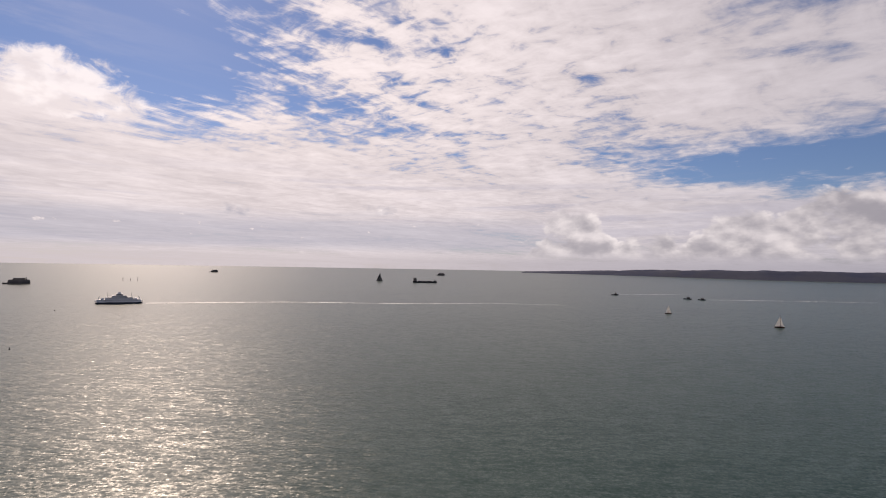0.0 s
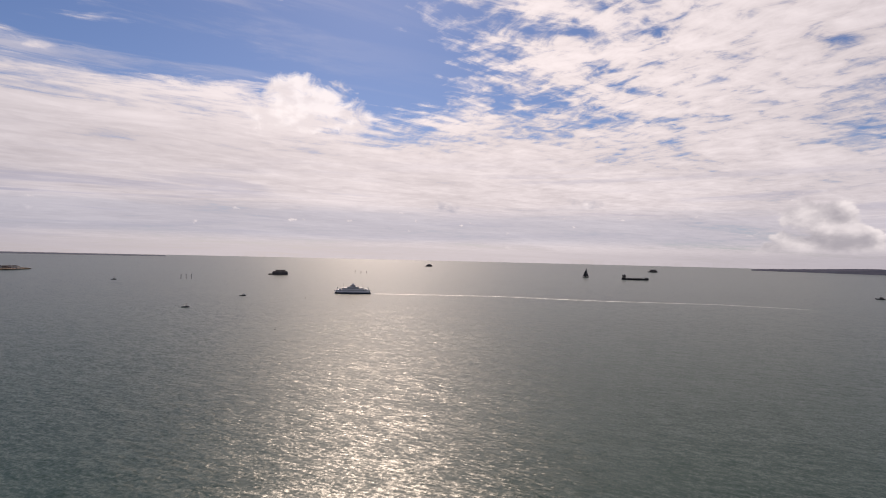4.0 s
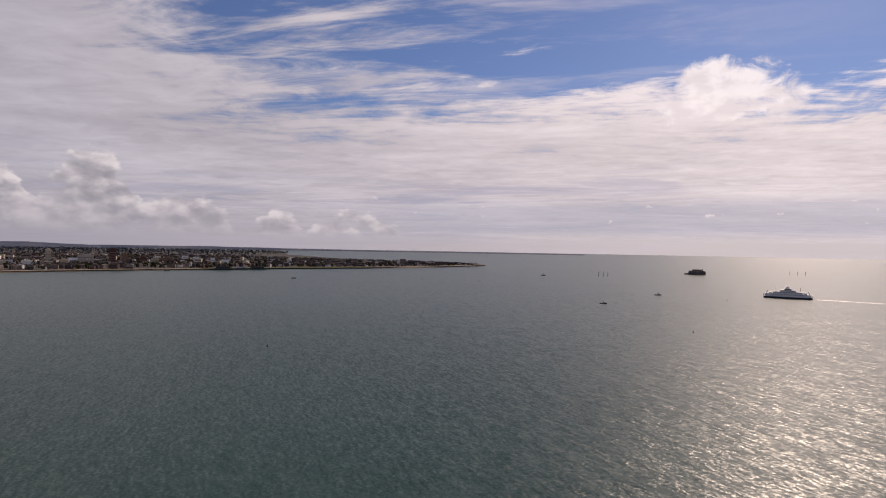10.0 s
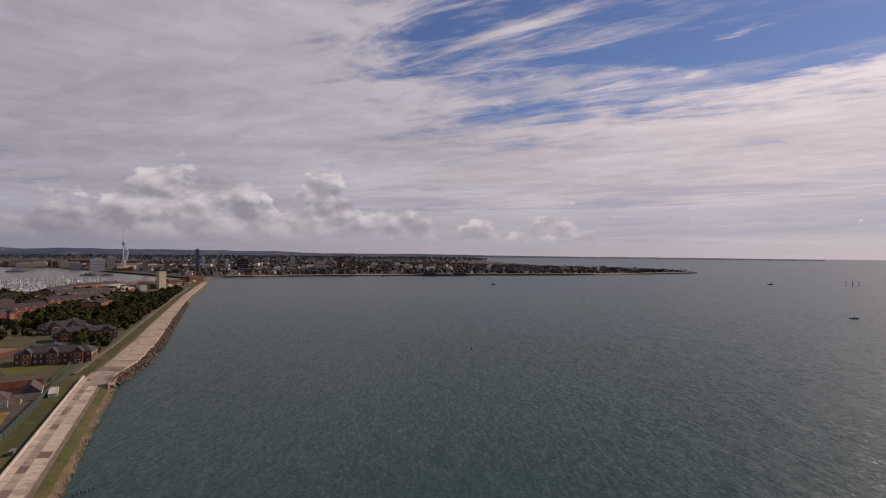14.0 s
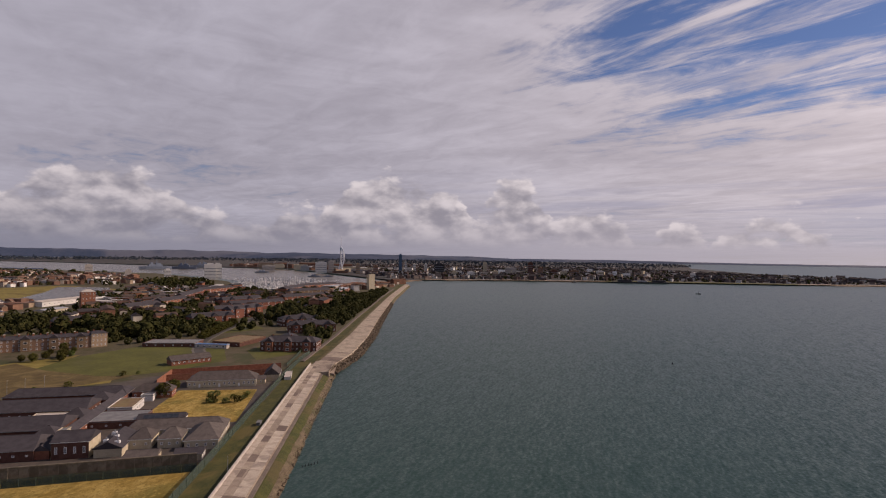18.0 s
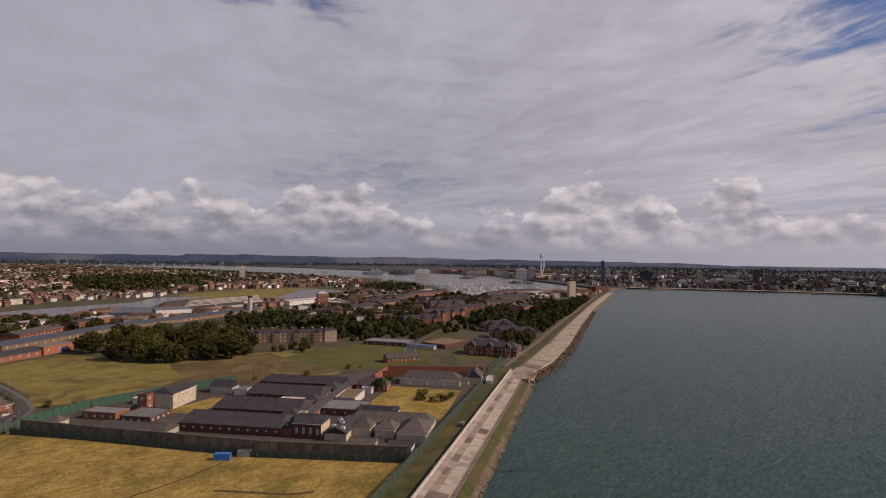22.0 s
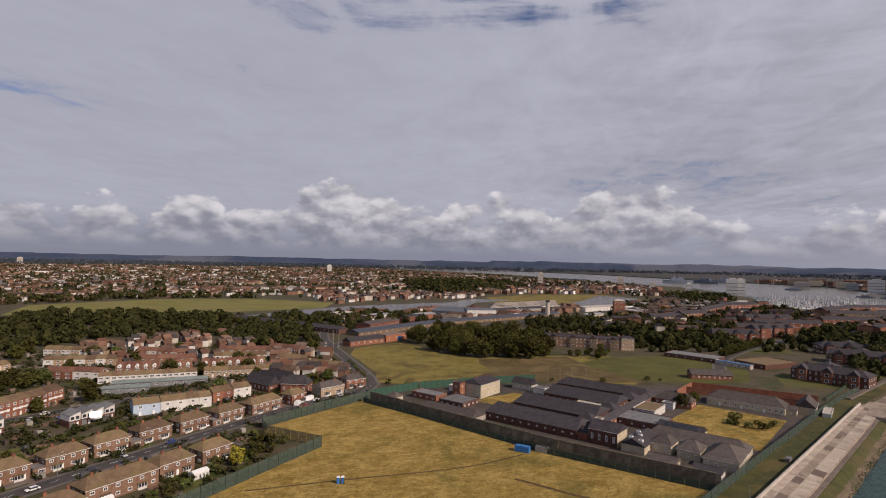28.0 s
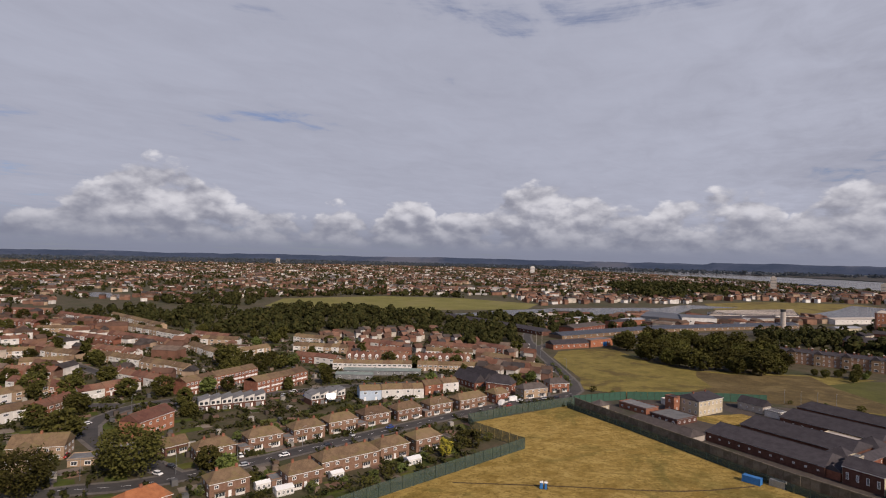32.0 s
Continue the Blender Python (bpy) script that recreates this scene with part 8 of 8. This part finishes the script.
def crane(az, r, h):
    c = far_thing("dock_crane", "tall pale dockyard crane", "crane", az, r, 0, "dock cranes", 3.0)
    part("mast", box(bmesh.new(), -1.6, 1.6, -1.6, 1.6, 0, h, 0.7), PALE_WALL, c)
    part("jib", tube(bmesh.new(), (0, 0, h * 0.9), (h * 0.55, 0, h * 1.35), 1.2, 0.5, 6), PALE_WALL, c)
    part("cab", box(bmesh.new(), -2.6, 2.6, -2.4, 2.4, h * 0.82, h * 0.95), GREY_METAL, c)


for az, r, h in ((121.5, 3000, 36), (123.0, 3100, 42), (124.1, 3100, 38), (120.2, 2900, 34), (125.3, 3200, 40)):
    crane(az, r, h)


def warship(az, r, L, h, label, turn=0):
    s = far_thing("warship", label, "ship", az, r, turn, "moored ships", 0.0)
    bm = bmesh.new()
    n = 10
    prev = None
    for i in range(n + 1):
        q = i / n
        b = 0.075 * L * min(1.0, 4.5 * q, 3.0 * (1.02 - q) + 0.45)
        ring = [bm.verts.new((-L / 2 + L * q, y, z)) for y, z in ((-b, h * 0.36), (-b * 0.7, -1), (b * 0.7, -1), (b, h * 0.36))]
        if prev:
            for j in range(4):
                bm.faces.new((prev[j], ring[j], ring[(j + 1) % 4], prev[(j + 1) % 4]))
        else:
            bm.faces.new(ring)
        prev = ring
    bm.faces.new(prev[::-1])
    part("hull", bm, NAVY, s)
    part("deck_house", box(bmesh.new(), -L * 0.22, L * 0.2, -L * 0.05, L * 0.05, h * 0.36, h * 0.62), NAVY, s)
    part("bridge", box(bmesh.new(), 0.0, L * 0.14, -L * 0.045, L * 0.045, h * 0.62, h * 0.8), NAVY, s)
    part("funnel", box(bmesh.new(), -L * 0.16, -L * 0.08, -L * 0.025, L * 0.025, h * 0.62, h * 0.85), NAVY, s)
    part("mast", tube(bmesh.new(), (L * 0.04, 0, h * 0.78), (L * 0.04, 0, h * 1.3), L * 0.012, L * 0.004, 6), NAVY, s)


NAVY = mat("navy_grey_paint", (0.12, 0.15, 0.20), (0.17, 0.20, 0.26), 0.05, 0.6, 0.0)
for az, r, L, h, t in ((132.0, 3000, 150, 38, 20), (129.6, 3050, 120, 34, -15), (122.6, 2500, 60, 16, 10), (117.6, 2080, 46, 12, 0), (116.2, 2070, 34, 10, 5), (128.0, 3300, 130, 36, 8)):
    warship(az, r, L, h, "grey warship moored in the harbour", t)
# low hulk island in the harbour
for az, r, L in ((141.4, 2900, 120), (142.6, 3000, 60)):
    i_ = far_thing("harbour_islet", "low dark islet in the harbour", "islet", az, r, 0, "", 0.0)
    bm = box(bmesh.new(), -L / 2, L / 2, -20, 20, -1, 7, 0.75)
    part("mound", bm, HILL, i_)


HULLS = island_mat("yacht_hulls", [(0.70, 0.70, 0.71), (0.60, 0.60, 0.61), (0.06, 0.08, 0.14), (0.45, 0.45, 0.45), (0.30, 0.30, 0.31)])


def yachts():
    """Close-moored yachts in the marina."""
    rnd = random.Random(8)
    hv, hf = [], []
    loop = [(-1110, -700), (-1190, -810), (-1300, -930), (-1400, -960), (-1590, -900), (-1480, -740), (-1390, -640), (-1240, -640)]
    for x, y in scatter(loop, 760, 9, 0.0):
        y = round(y / 26) * 26 + rnd.uniform(-5, 5)
        a = rnd.choice((0.2, 0.2, 1.77))
        L = rnd.uniform(8, 13)
        ca, sa = math.cos(a), math.sin(a)
        b = len(hv)
        for u, v, z in ((-L / 2, -1.5, 0), (L * 0.2, -1.7, 0), (L / 2, 0, 0.2), (L * 0.2, 1.7, 0), (-L / 2, 1.5, 0), (-L / 2, -1.6, 1.3), (L * 0.2, -1.9, 1.4), (L * 0.55, 0, 1.7), (L * 0.2, 1.9, 1.4), (-L / 2, 1.6, 1.3)):
            hv.append(far(x + ca * u - sa * v, y + sa * u + ca * v, z))
        hf += [tuple(b + i for i in f) for f in ((5, 6, 7, 8, 9), (0, 1, 6, 5), (1, 2, 7, 6), (2, 3, 8, 7), (3, 4, 9, 8), (4, 0, 5, 9))]
        m = rnd.uniform(10, 15)
        b = len(hv)
        for z, q in ((1.3, 0.22), (m, 0.12)):
            for u, v in ((-1, -1), (1, -1), (1, 1), (-1, 1)):
                hv.append(far(x + u * q, y + v * q, z))
        hf += [tuple(b + i for i in f) for f in ((0, 1, 5, 4), (1, 2, 6, 5), (2, 3, 7, 6), (3, 0, 4, 7), (4, 5, 6, 7))]
    tagged(new("moored_yachts", mesh_of("moored_yachts", hv, hf, HULLS)), label="crowd of white yachts and bare masts in the marina", category="yachts", kind="stuff")


yachts()

# ---- seafront of the city ----
def beach_slope():
    """Shingle falling from the city's edge to the water."""
    line = [Vector(p) for p in ((-1640, -560), (-1791, -530), (-1884, -315), (-1935, -195), (-2002, 73), (-2068, 276), (-2181, 924), (-2427, 1401), (-2560, 1440), (-2900, 1330), (-3500, 1000), (-5200, 900))]
    verts, faces = [], []
    for a, b in zip(line, line[1:]):
        for j in range(10):
            p = a.lerp(b, j / 10)
            w = 13 + 12 * noise.noise((p.x / 90, p.y / 90, 0.7))
            for o, z in ((-2.0, 4.06), (w * 0.5, 2.2), (w, -0.4)):
                q = p * (1 - o / p.length)
                verts.append(far(q.x, q.y, z))
    for i in range(len(verts) // 3 - 1):
        for j in range(2):
            k = i * 3 + j
            faces.append((k, k + 1, k + 4, k + 3))
    tagged(new("beach_slope", mesh_of("beach_slope", verts, faces, CITY_BEACH)), label="brown shingle slope of the city beach", category="beach", kind="structure")


CITY_BEACH = mat("brown_beach", (0.13, 0.095, 0.066), (0.22, 0.165, 0.115), 0.02, 0.95, 0.3, c3=(0.07, 0.055, 0.045))
beach_slope()
ribbon("beach", [(-1790, -533), (-1886, -318), (-1937, -196), (-2004, 72), (-2070, 276), (-2183, 924), (-2428, 1400)], 26, 4.05, mat("pale_beach", (0.30, 0.23, 0.15), (0.42, 0.33, 0.23), 0.02, 0.95, 0.3), "long tan shingle beach of the seafront", "beach")
outline_sheet("common", [(-1980, 80), (-2040, 270), (-2100, 700), (-2160, 720), (-2110, 260), (-2040, 60)], 4.2, LAWN, 80, "flat green seafront common", "lawn")
pr_ = thing("pier", "long dark seaside pier with low pavilions", "pier")
for k, (u0, u1, z1) in enumerate(((0.0, 1.0, 5.0), (0.1, 0.35, 12.0), (0.45, 0.62, 9.0), (0.7, 0.95, 11.0))):
    bm = bmesh.new()
    p0, p1 = Vector((-1990, 95)), Vector((-2030, 282))
    a, b = p0.lerp(p1, u0), p0.lerp(p1, u1)
    dn = Vector((22, -4.6)) if k == 0 else Vector((14, -3))
    lo = [far(q.x, q.y, 2.0 if k == 0 else 5.0) for q in (a, b, b + dn, a + dn)]
    hi = [far(q.x, q.y, z1) for q in (a, b, b + dn, a + dn)]
    vs = [bm.verts.new(v) for v in lo + hi]
    for f in ((0, 1, 2, 3), (4, 5, 6, 7), (0, 1, 5, 4), (1, 2, 6, 5), (2, 3, 7, 6), (3, 0, 4, 7)):
        bm.faces.new([vs[i] for i in f])
    part("deck" if k == 0 else "pavilion", bm, BLACK if k != 2 else GREY_METAL, pr_)
for i in range(24):
    q = Vector((-1992, 95)).lerp(Vector((-2032, 282)), i / 23) + Vector((20, -4))
    p = far(q.x, q.y, -1)
    part("pile", tube(bmesh.new(), p, far(q.x, q.y, 3), 0.7, 0.7, 6), BLACK, pr_)


# ---- at sea ----
def ferry():
    az, r = 32.2, 1250
    x, y = place(az, r)
    f = far_thing("car_ferry", "white and grey double-ended car ferry under way", "ferry", az, r, 0, "", 0.0)
    f.scale = f.scale * 0.93
    L = 86.0
    bm = bmesh.new()
    prev = None
    for i in range(13):
        q = -1 + i / 6
        b = 8.8 * (1 - abs(q) ** 5 * 0.55)
        ring = [bm.verts.new((q * L / 2, yy, zz)) for yy, zz in ((-b, 3.4), (-b * 0.82, -1.5), (b * 0.82, -1.5), (b, 3.4))]
        if prev:
            for j in range(4):
                bm.faces.new((prev[j], ring[j], ring[(j + 1) % 4], prev[(j + 1) % 4]))
        else:
            bm.faces.new(ring)
        prev = ring
    bm.faces.new(prev[::-1])
    part("hull", bm, NAVY_HULL, f, "dark blue hull")
    part("car_deck", box(bmesh.new(), -41, 41, -8.6, 8.6, 3.3, 9.4, 0.985), SHIP_WHITE, f)
    part("saloon", box(bmesh.new(), -26, 26, -8.2, 8.2, 9.4, 13.8, 0.98), SHIP_WHITE, f)
    part("upper_deck", box(bmesh.new(), -14, 14, -7.4, 7.4, 13.8, 17.4, 0.96), SHIP_WHITE, f)
    part("bridge", box(bmesh.new(), -6, 6, -8.4, 8.4, 17.4, 21.0, 0.92), SHIP_WHITE, f)
    for sx in (-1, 1):
        bm = bmesh.new()
        tube(bm, (sx * 38, 7.5, 9.5), (sx * 36, 7.5, 15.0), 0.9, 0.7, 6)
        part("ramp_arch", bm, SHIP_WHITE, f)
        bm = bmesh.new()
        tube(bm, (sx * 38, -7.5, 9.5), (sx * 36, -7.5, 15.0), 0.9, 0.7, 6)
        part("ramp_arch", bm, SHIP_WHITE, f)
        part("ramp", box(bmesh.new(), sx * 43 - 0.5, sx * 43 + 0.5, -6, 6, 4.5, 8.5), SHIP_WHITE, f)
        part("stair_house", box(bmesh.new(), sx * 30 - 3, sx * 30 + 3, -7.5, 7.5, 10.1, 12.4, 0.8), SHIP_WHITE, f)
        part("mast", tube(bmesh.new(), (sx * 22, 0, 14), (sx * 22, 0, 24), 0.35, 0.15, 6), GREY_METAL, f)
    part("funnel", box(bmesh.new(), -4, 4, -2.6, 2.6, 20.4, 24.2, 0.7), SHIP_WHITE, f)
    for k, (z, n, half) in enumerate(((7.2, 18, 33), (12.0, 16, 24), (15.6, 9, 12.5))):
        for i in range(n):
            q = -half + 2 * half * i / (n - 1)
            part("porthole", box(bmesh.new(), q - 0.8, q + 0.8, -8.72, -8.0 if k < 2 else -7.2, z, z + 1.3), GLASS, f)
    part("bridge_glass", box(bmesh.new(), -6.5, 6.5, -8.3, -7.6, 18.4, 19.8), GLASS, f)


SHIP_WHITE = mat("ship_white", (0.62, 0.62, 0.64), (0.72, 0.72, 0.74), 0.1, 0.6, 0.0)
NAVY_HULL = mat("navy_hull", (0.03, 0.035, 0.06), (0.05, 0.055, 0.09), 0.1, 0.6, 0.0)
ferry()


def foam_mat():
    m = bpy.data.materials.new("wake_foam")
    m.use_nodes = True
    n = Net(m.node_tree)
    co = n.put("ShaderNodeTexCoord").outputs["Object"]
    p = n.put("ShaderNodeBsdfPrincipled", {"Base Color": (0.88, 0.90, 0.90, 1), "Roughness": 0.6})
    t = n.put("ShaderNodeBsdfTransparent")
    f = n.step(n.noise(co, 0.09, 6.0, 0.7, 0.5), 0.34, 0.58, 0.45, 1.0)
    mx = n.put("ShaderNodeMixShader", {0: f, 1: t.outputs[0], 2: p.outputs[0]})
    n.put("ShaderNodeOutputMaterial", {0: mx.outputs[0]})
    return m


FOAM = foam_mat()


def wake(pts, w0, w1, label):
    verts, faces = [], []
    n = 40
    for i in range(n + 1):
        q = i / n * (len(pts) - 1)
        k = min(int(q), len(pts) - 2)
        a, b = Vector(pts[k]), Vector(pts[k + 1])
        p = a.lerp(b, q - k)
        d = (b - a).normalized()
        w = w0 + (w1 - w0) * i / n
        for s in (-1, 1):
            v = p + Vector((-d.y, d.x)) * s * w / 2
            verts.append(far(v.x, v.y, 0.35))
    for i in range(n):
        faces.append((2 * i, 2 * i + 1, 2 * i + 3, 2 * i + 2))
    tagged(new("wake", mesh_of("wake", verts, faces, FOAM)), label=label, category="wake", kind="structure")


wake([(-625, 1080), (-377, 1195), (-150, 1215), (80, 1290), (240, 1275)], 16, 7, "long white wake behind the ferry")
wake([(535, 1890), (700, 1950), (843, 2032)], 15, 9, "thin white wake behind a fast boat")
wake([(725, 1640), (950, 1655), (1216, 1647)], 14, 9, "thin white wake behind two boats")


def sea_fort(az, r, R, label, h=17.0):
    f = far_thing("sea_fort", label, "fort", az, r, 0, "round sea forts", 0.0)
    part("drum", tube(bmesh.new(), (0, 0, -2), (0, 0, h * 0.75), R, R * 0.97, 32), STONE, f)
    part("rampart", tube(bmesh.new(), (0, 0, h * 0.75), (0, 0, h * 0.9), R * 0.93, R * 0.9, 32), STONE, f)
    part("keep", box(bmesh.new(), -R * 0.55, R * 0.5, -R * 0.4, R * 0.4, h * 0.88, h * 1.2), STONE, f)
    part("lighthouse", tube(bmesh.new(), (R * 0.6, 0, h * 0.88), (R * 0.6, 0, h * 1.35), R * 0.07, R * 0.05, 10), STONE, f)
    part("jetty", box(bmesh.new(), -R * 1.45, -R * 0.9, -2.5, 2.5, -1, h * 0.3), STONE, f)
    for i in range(14):
        a = math.pi + math.pi * (i + 0.5) / 14
        bm = box(bmesh.new(), -1.2, 1.2, -0.3, 0.3, h * 0.25, h * 0.5)
        o = part("embrasure", bm, BLACK, f)
        o.matrix_basis = pose(R * 0.99 * math.cos(a), R * 0.99 * math.sin(a), 0, 0, 0, math.degrees(a) + 90)


sea_fort(39.6, 2340, 31, "round granite sea fort with a low top")
sea_fort(24.64, 5200, 29, "round sea fort far out on the bright water", 18)
sea_fort(2.3, 5200, 33, "round sea fort far out near the shipping lane", 20)


def tanker():
    s = far_thing("tanker", "dark laden coastal tanker with aft bridge", "ship", 3.9, 2800, 0, "", 0.0)
    L = 122.0
    bm = bmesh.new()
    prev = None
    for i in range(13):
        q = i / 12
        b = 9.5 * min(1, 3.2 * (1.03 - q), 6 * q + 0.6)
        zt = 7.5 + (2.5 if q > 0.9 else 0)
        ring = [bm.verts.new((-L / 2 + q * L, yy, zz)) for yy, zz in ((-b, zt), (-b * 0.85, -1.5), (b * 0.85, -1.5), (b, zt))]
        if prev:
            for j in range(4):
                bm.faces.new((prev[j], ring[j], ring[(j + 1) % 4], prev[(j + 1) % 4]))
        else:
            bm.faces.new(ring)
        prev = ring
    bm.faces.new(prev[::-1])
    part("hull", bm, BLACK, s)
    part("bridge", box(bmesh.new(), -54, -42, -8, 8, 7.5, 22, 0.92), STONE, s)
    part("funnel", box(bmesh.new(), -58, -54, -2.5, 2.5, 8, 24, 0.8), BLACK, s)
    part("mast", tube(bmesh.new(), (-46, 0, 22), (-46, 0, 31), 0.6, 0.25, 6), BLACK, s)
    part("fore_mast", tube(bmesh.new(), (48, 0, 9), (48, 0, 20), 0.5, 0.25, 6), BLACK, s)
    part("forecastle", box(bmesh.new(), 44, 57, -5, 5, 8.5, 12.0, 0.85), BLACK, s)
    part("upper_bridge", box(bmesh.new(), -52, -44, -9, 9, 20, 24.5, 0.9), STONE, s)
    for x in (-30, -18, -5, 6, 15, 24, 32):
        part("manifold", box(bmesh.new(), x - 4, x + 4, -4, 4, 7.5, 9.8, 0.8), BLACK, s)


tanker()


def yacht(az, r, mast, label, sail_mat, hull_mat, name="yacht"):
    y = far_thing(name, label, "yacht", az, r, 25, "sailing yachts", 0.0)
    L = mast * 0.75
    bm = bmesh.new()
    prev = None
    for i in range(8):
        q = i / 7
        b = 0.13 * L * min(1, 2.4 * (1.04 - q), 2 * q + 0.75)
        ring = [bm.verts.new((-L / 2 + q * L, yy, zz)) for yy, zz in ((-b, L * 0.11), (0, -0.4), (b, L * 0.11))]
        if prev:
            for j in range(3):
                bm.faces.new((prev[j], ring[j], ring[(j + 1) % 3], prev[(j + 1) % 3]))
        else:
            bm.faces.new(ring)
        prev = ring
    bm.faces.new(prev[::-1])
    part("hull", bm, hull_mat, y)
    part("mast", tube(bmesh.new(), (L * 0.1, 0, 0.5), (L * 0.1, 0, mast), 0.014 * mast, 0.007 * mast, 6), hull_mat, y)
    for nm, pts in (("mainsail", ((L * 0.08, 0, mast * 0.12), (-L * 0.42, 0.06 * L, mast * 0.13), (-L * 0.2, 0.07 * L, mast * 0.5), (L * 0.08, 0, mast * 0.98))),
                    ("jib", ((L * 0.13, 0, mast * 0.13), (L * 0.3, 0.04 * L, mast * 0.4), (L * 0.12, 0, mast * 0.85), (L * 0.49, 0, mast * 0.1)))):
        bm = bmesh.new()
        v = [bm.verts.new((a, b + t, c)) for t in (0, 0.05) for a, b, c in (pts if nm == "mainsail" else (pts[0], pts[3], pts[1], pts[2]))]
        bm.faces.new(v[:4])
        bm.faces.new(v[4:])
        for i in range(4):
            bm.faces.new((v[i], v[(i + 1) % 4], v[4 + (i + 1) % 4], v[4 + i]))
        part(nm, bm, sail_mat, y)
    part("cabin", box(bmesh.new(), -L * 0.2, L * 0.12, -L * 0.06, L * 0.06, L * 0.1, L * 0.16, 0.85), hull_mat, y)


def sailcloth():
    """Thin white cloth that daylight shines through."""
    m = bpy.data.materials.new("sailcloth")
    m.use_nodes = True
    n = Net(m.node_tree)
    co = n.put("ShaderNodeTexCoord").outputs["Object"]
    c = n.mix(n.noise(co, 0.4, 3.0), (0.72, 0.71, 0.69), (0.84, 0.83, 0.81))
    a = n.put("ShaderNodeBsdfDiffuse", {"Color": c})
    b = n.put("ShaderNodeBsdfTranslucent", {"Color": c})
    mx = n.put("ShaderNodeMixShader", {0: 0.5, 1: a.outputs[0], 2: b.outputs[0]})
    n.put("ShaderNodeOutputMaterial", {0: mx.outputs[0]})
    return m


SAIL = sailcloth()
yacht(8.6, 3000, 48, "tall dark-sailed racing yacht far out", BLACK, BLACK)
yacht(-20.5, 1160, 17, "small white-sailed yacht on the sea", SAIL, DARK_BRICK)
yacht(-29.7, 985, 19, "white-sailed ketch on the green water", SAIL, DARK_BRICK)
yacht(100.2, 1950, 14, "tiny white yacht off the seafront", RENDER_WHITE, RENDER_WHITE)


def launch(az, r, L, label, turn=0):
    b = far_thing("motor_boat", label, "boat", az, r, turn, "small boats", 0.0)
    bm = box(bmesh.new(), -L / 2, L / 2, -L * 0.14, L * 0.14, -0.4, L * 0.11)
    for v in bm.verts:
        if v.co.x < 0:
            v.co.y *= 0.25
        if v.co.z < 0:
            v.co *= 0.85
    part("hull", bm, BLACK, b)
    part("cabin", box(bmesh.new(), -L * 0.1, L * 0.3, -L * 0.1, L * 0.1, L * 0.11, L * 0.26, 0.8), RENDER_WHITE if L < 22 else STONE, b)
    part("mast", tube(bmesh.new(), (0.05 * L, 0, L * 0.2), (0.05 * L, 0, L * 0.5), 0.02 * L, 0.01 * L, 6), STONE, b)


launch(-15.4, 1900, 24, "grey fast launch with a long white wake")
launch(-22.0, 1780, 24, "dark low boat under tow")
launch(-23.2, 1760, 22, "dark fast boat with a long white wake")
launch(42.9, 1160, 14, "small dark fishing boat", 30)
launch(47.9, 925, 12, "small dark moored boat", 10)
launch(54.0, 1850, 16, "small far motor boat", 20)
launch(79.5, 1480, 14, "tiny dark boat before the town shore", 0)
launch(91.0, 1900, 16, "small boat near the pier", 0)


def piles(az, r, gap, label):
    p = far_thing("beacon", label, "beacon", az, r, 0, "beacon piles", 0.0)
    for k in (-1, 0, 1):
        part("pile", tube(bmesh.new(), (k * gap, 0, -2), (k * gap, 0, 13), 0.9, 0.6, 8), STONE, p)
        part("topmark", box(bmesh.new(), k * gap - 1.3, k * gap + 1.3, -0.8, 0.8, 11.5, 14.5, 0.6), STONE, p)


piles(48.1, 1900, 14.5, "three tall beacon piles in a row")
piles(31.6, 2650, 27, "three far beacon piles on bright water")


def buoy(az, r, label):
    b = far_thing("buoy", label, "buoy", az, r, 0, "navigation buoys", 0.0)
    b.scale = b.scale * 0.5
    part("float", tube(bmesh.new(), (0, 0, -0.4), (0, 0, 1.4), 1.5, 1.3, 12), BLACK, b)
    part("cage", tube(bmesh.new(), (0, 0, 1.4), (0, 0, 3.6), 0.9, 0.3, 8), BLACK, b)
    part("topmark", tube(bmesh.new(), (0, 0, 3.6), (0, 0, 4.4), 0.35, 0.35, 8), BLACK, b)


for az, r in ((81.6, 479), (39.5, 640), (66.5, 1500), (36.9, 1100), (60.5, 1420)):
    buoy(az, r, "dark navigation buoy on the water")
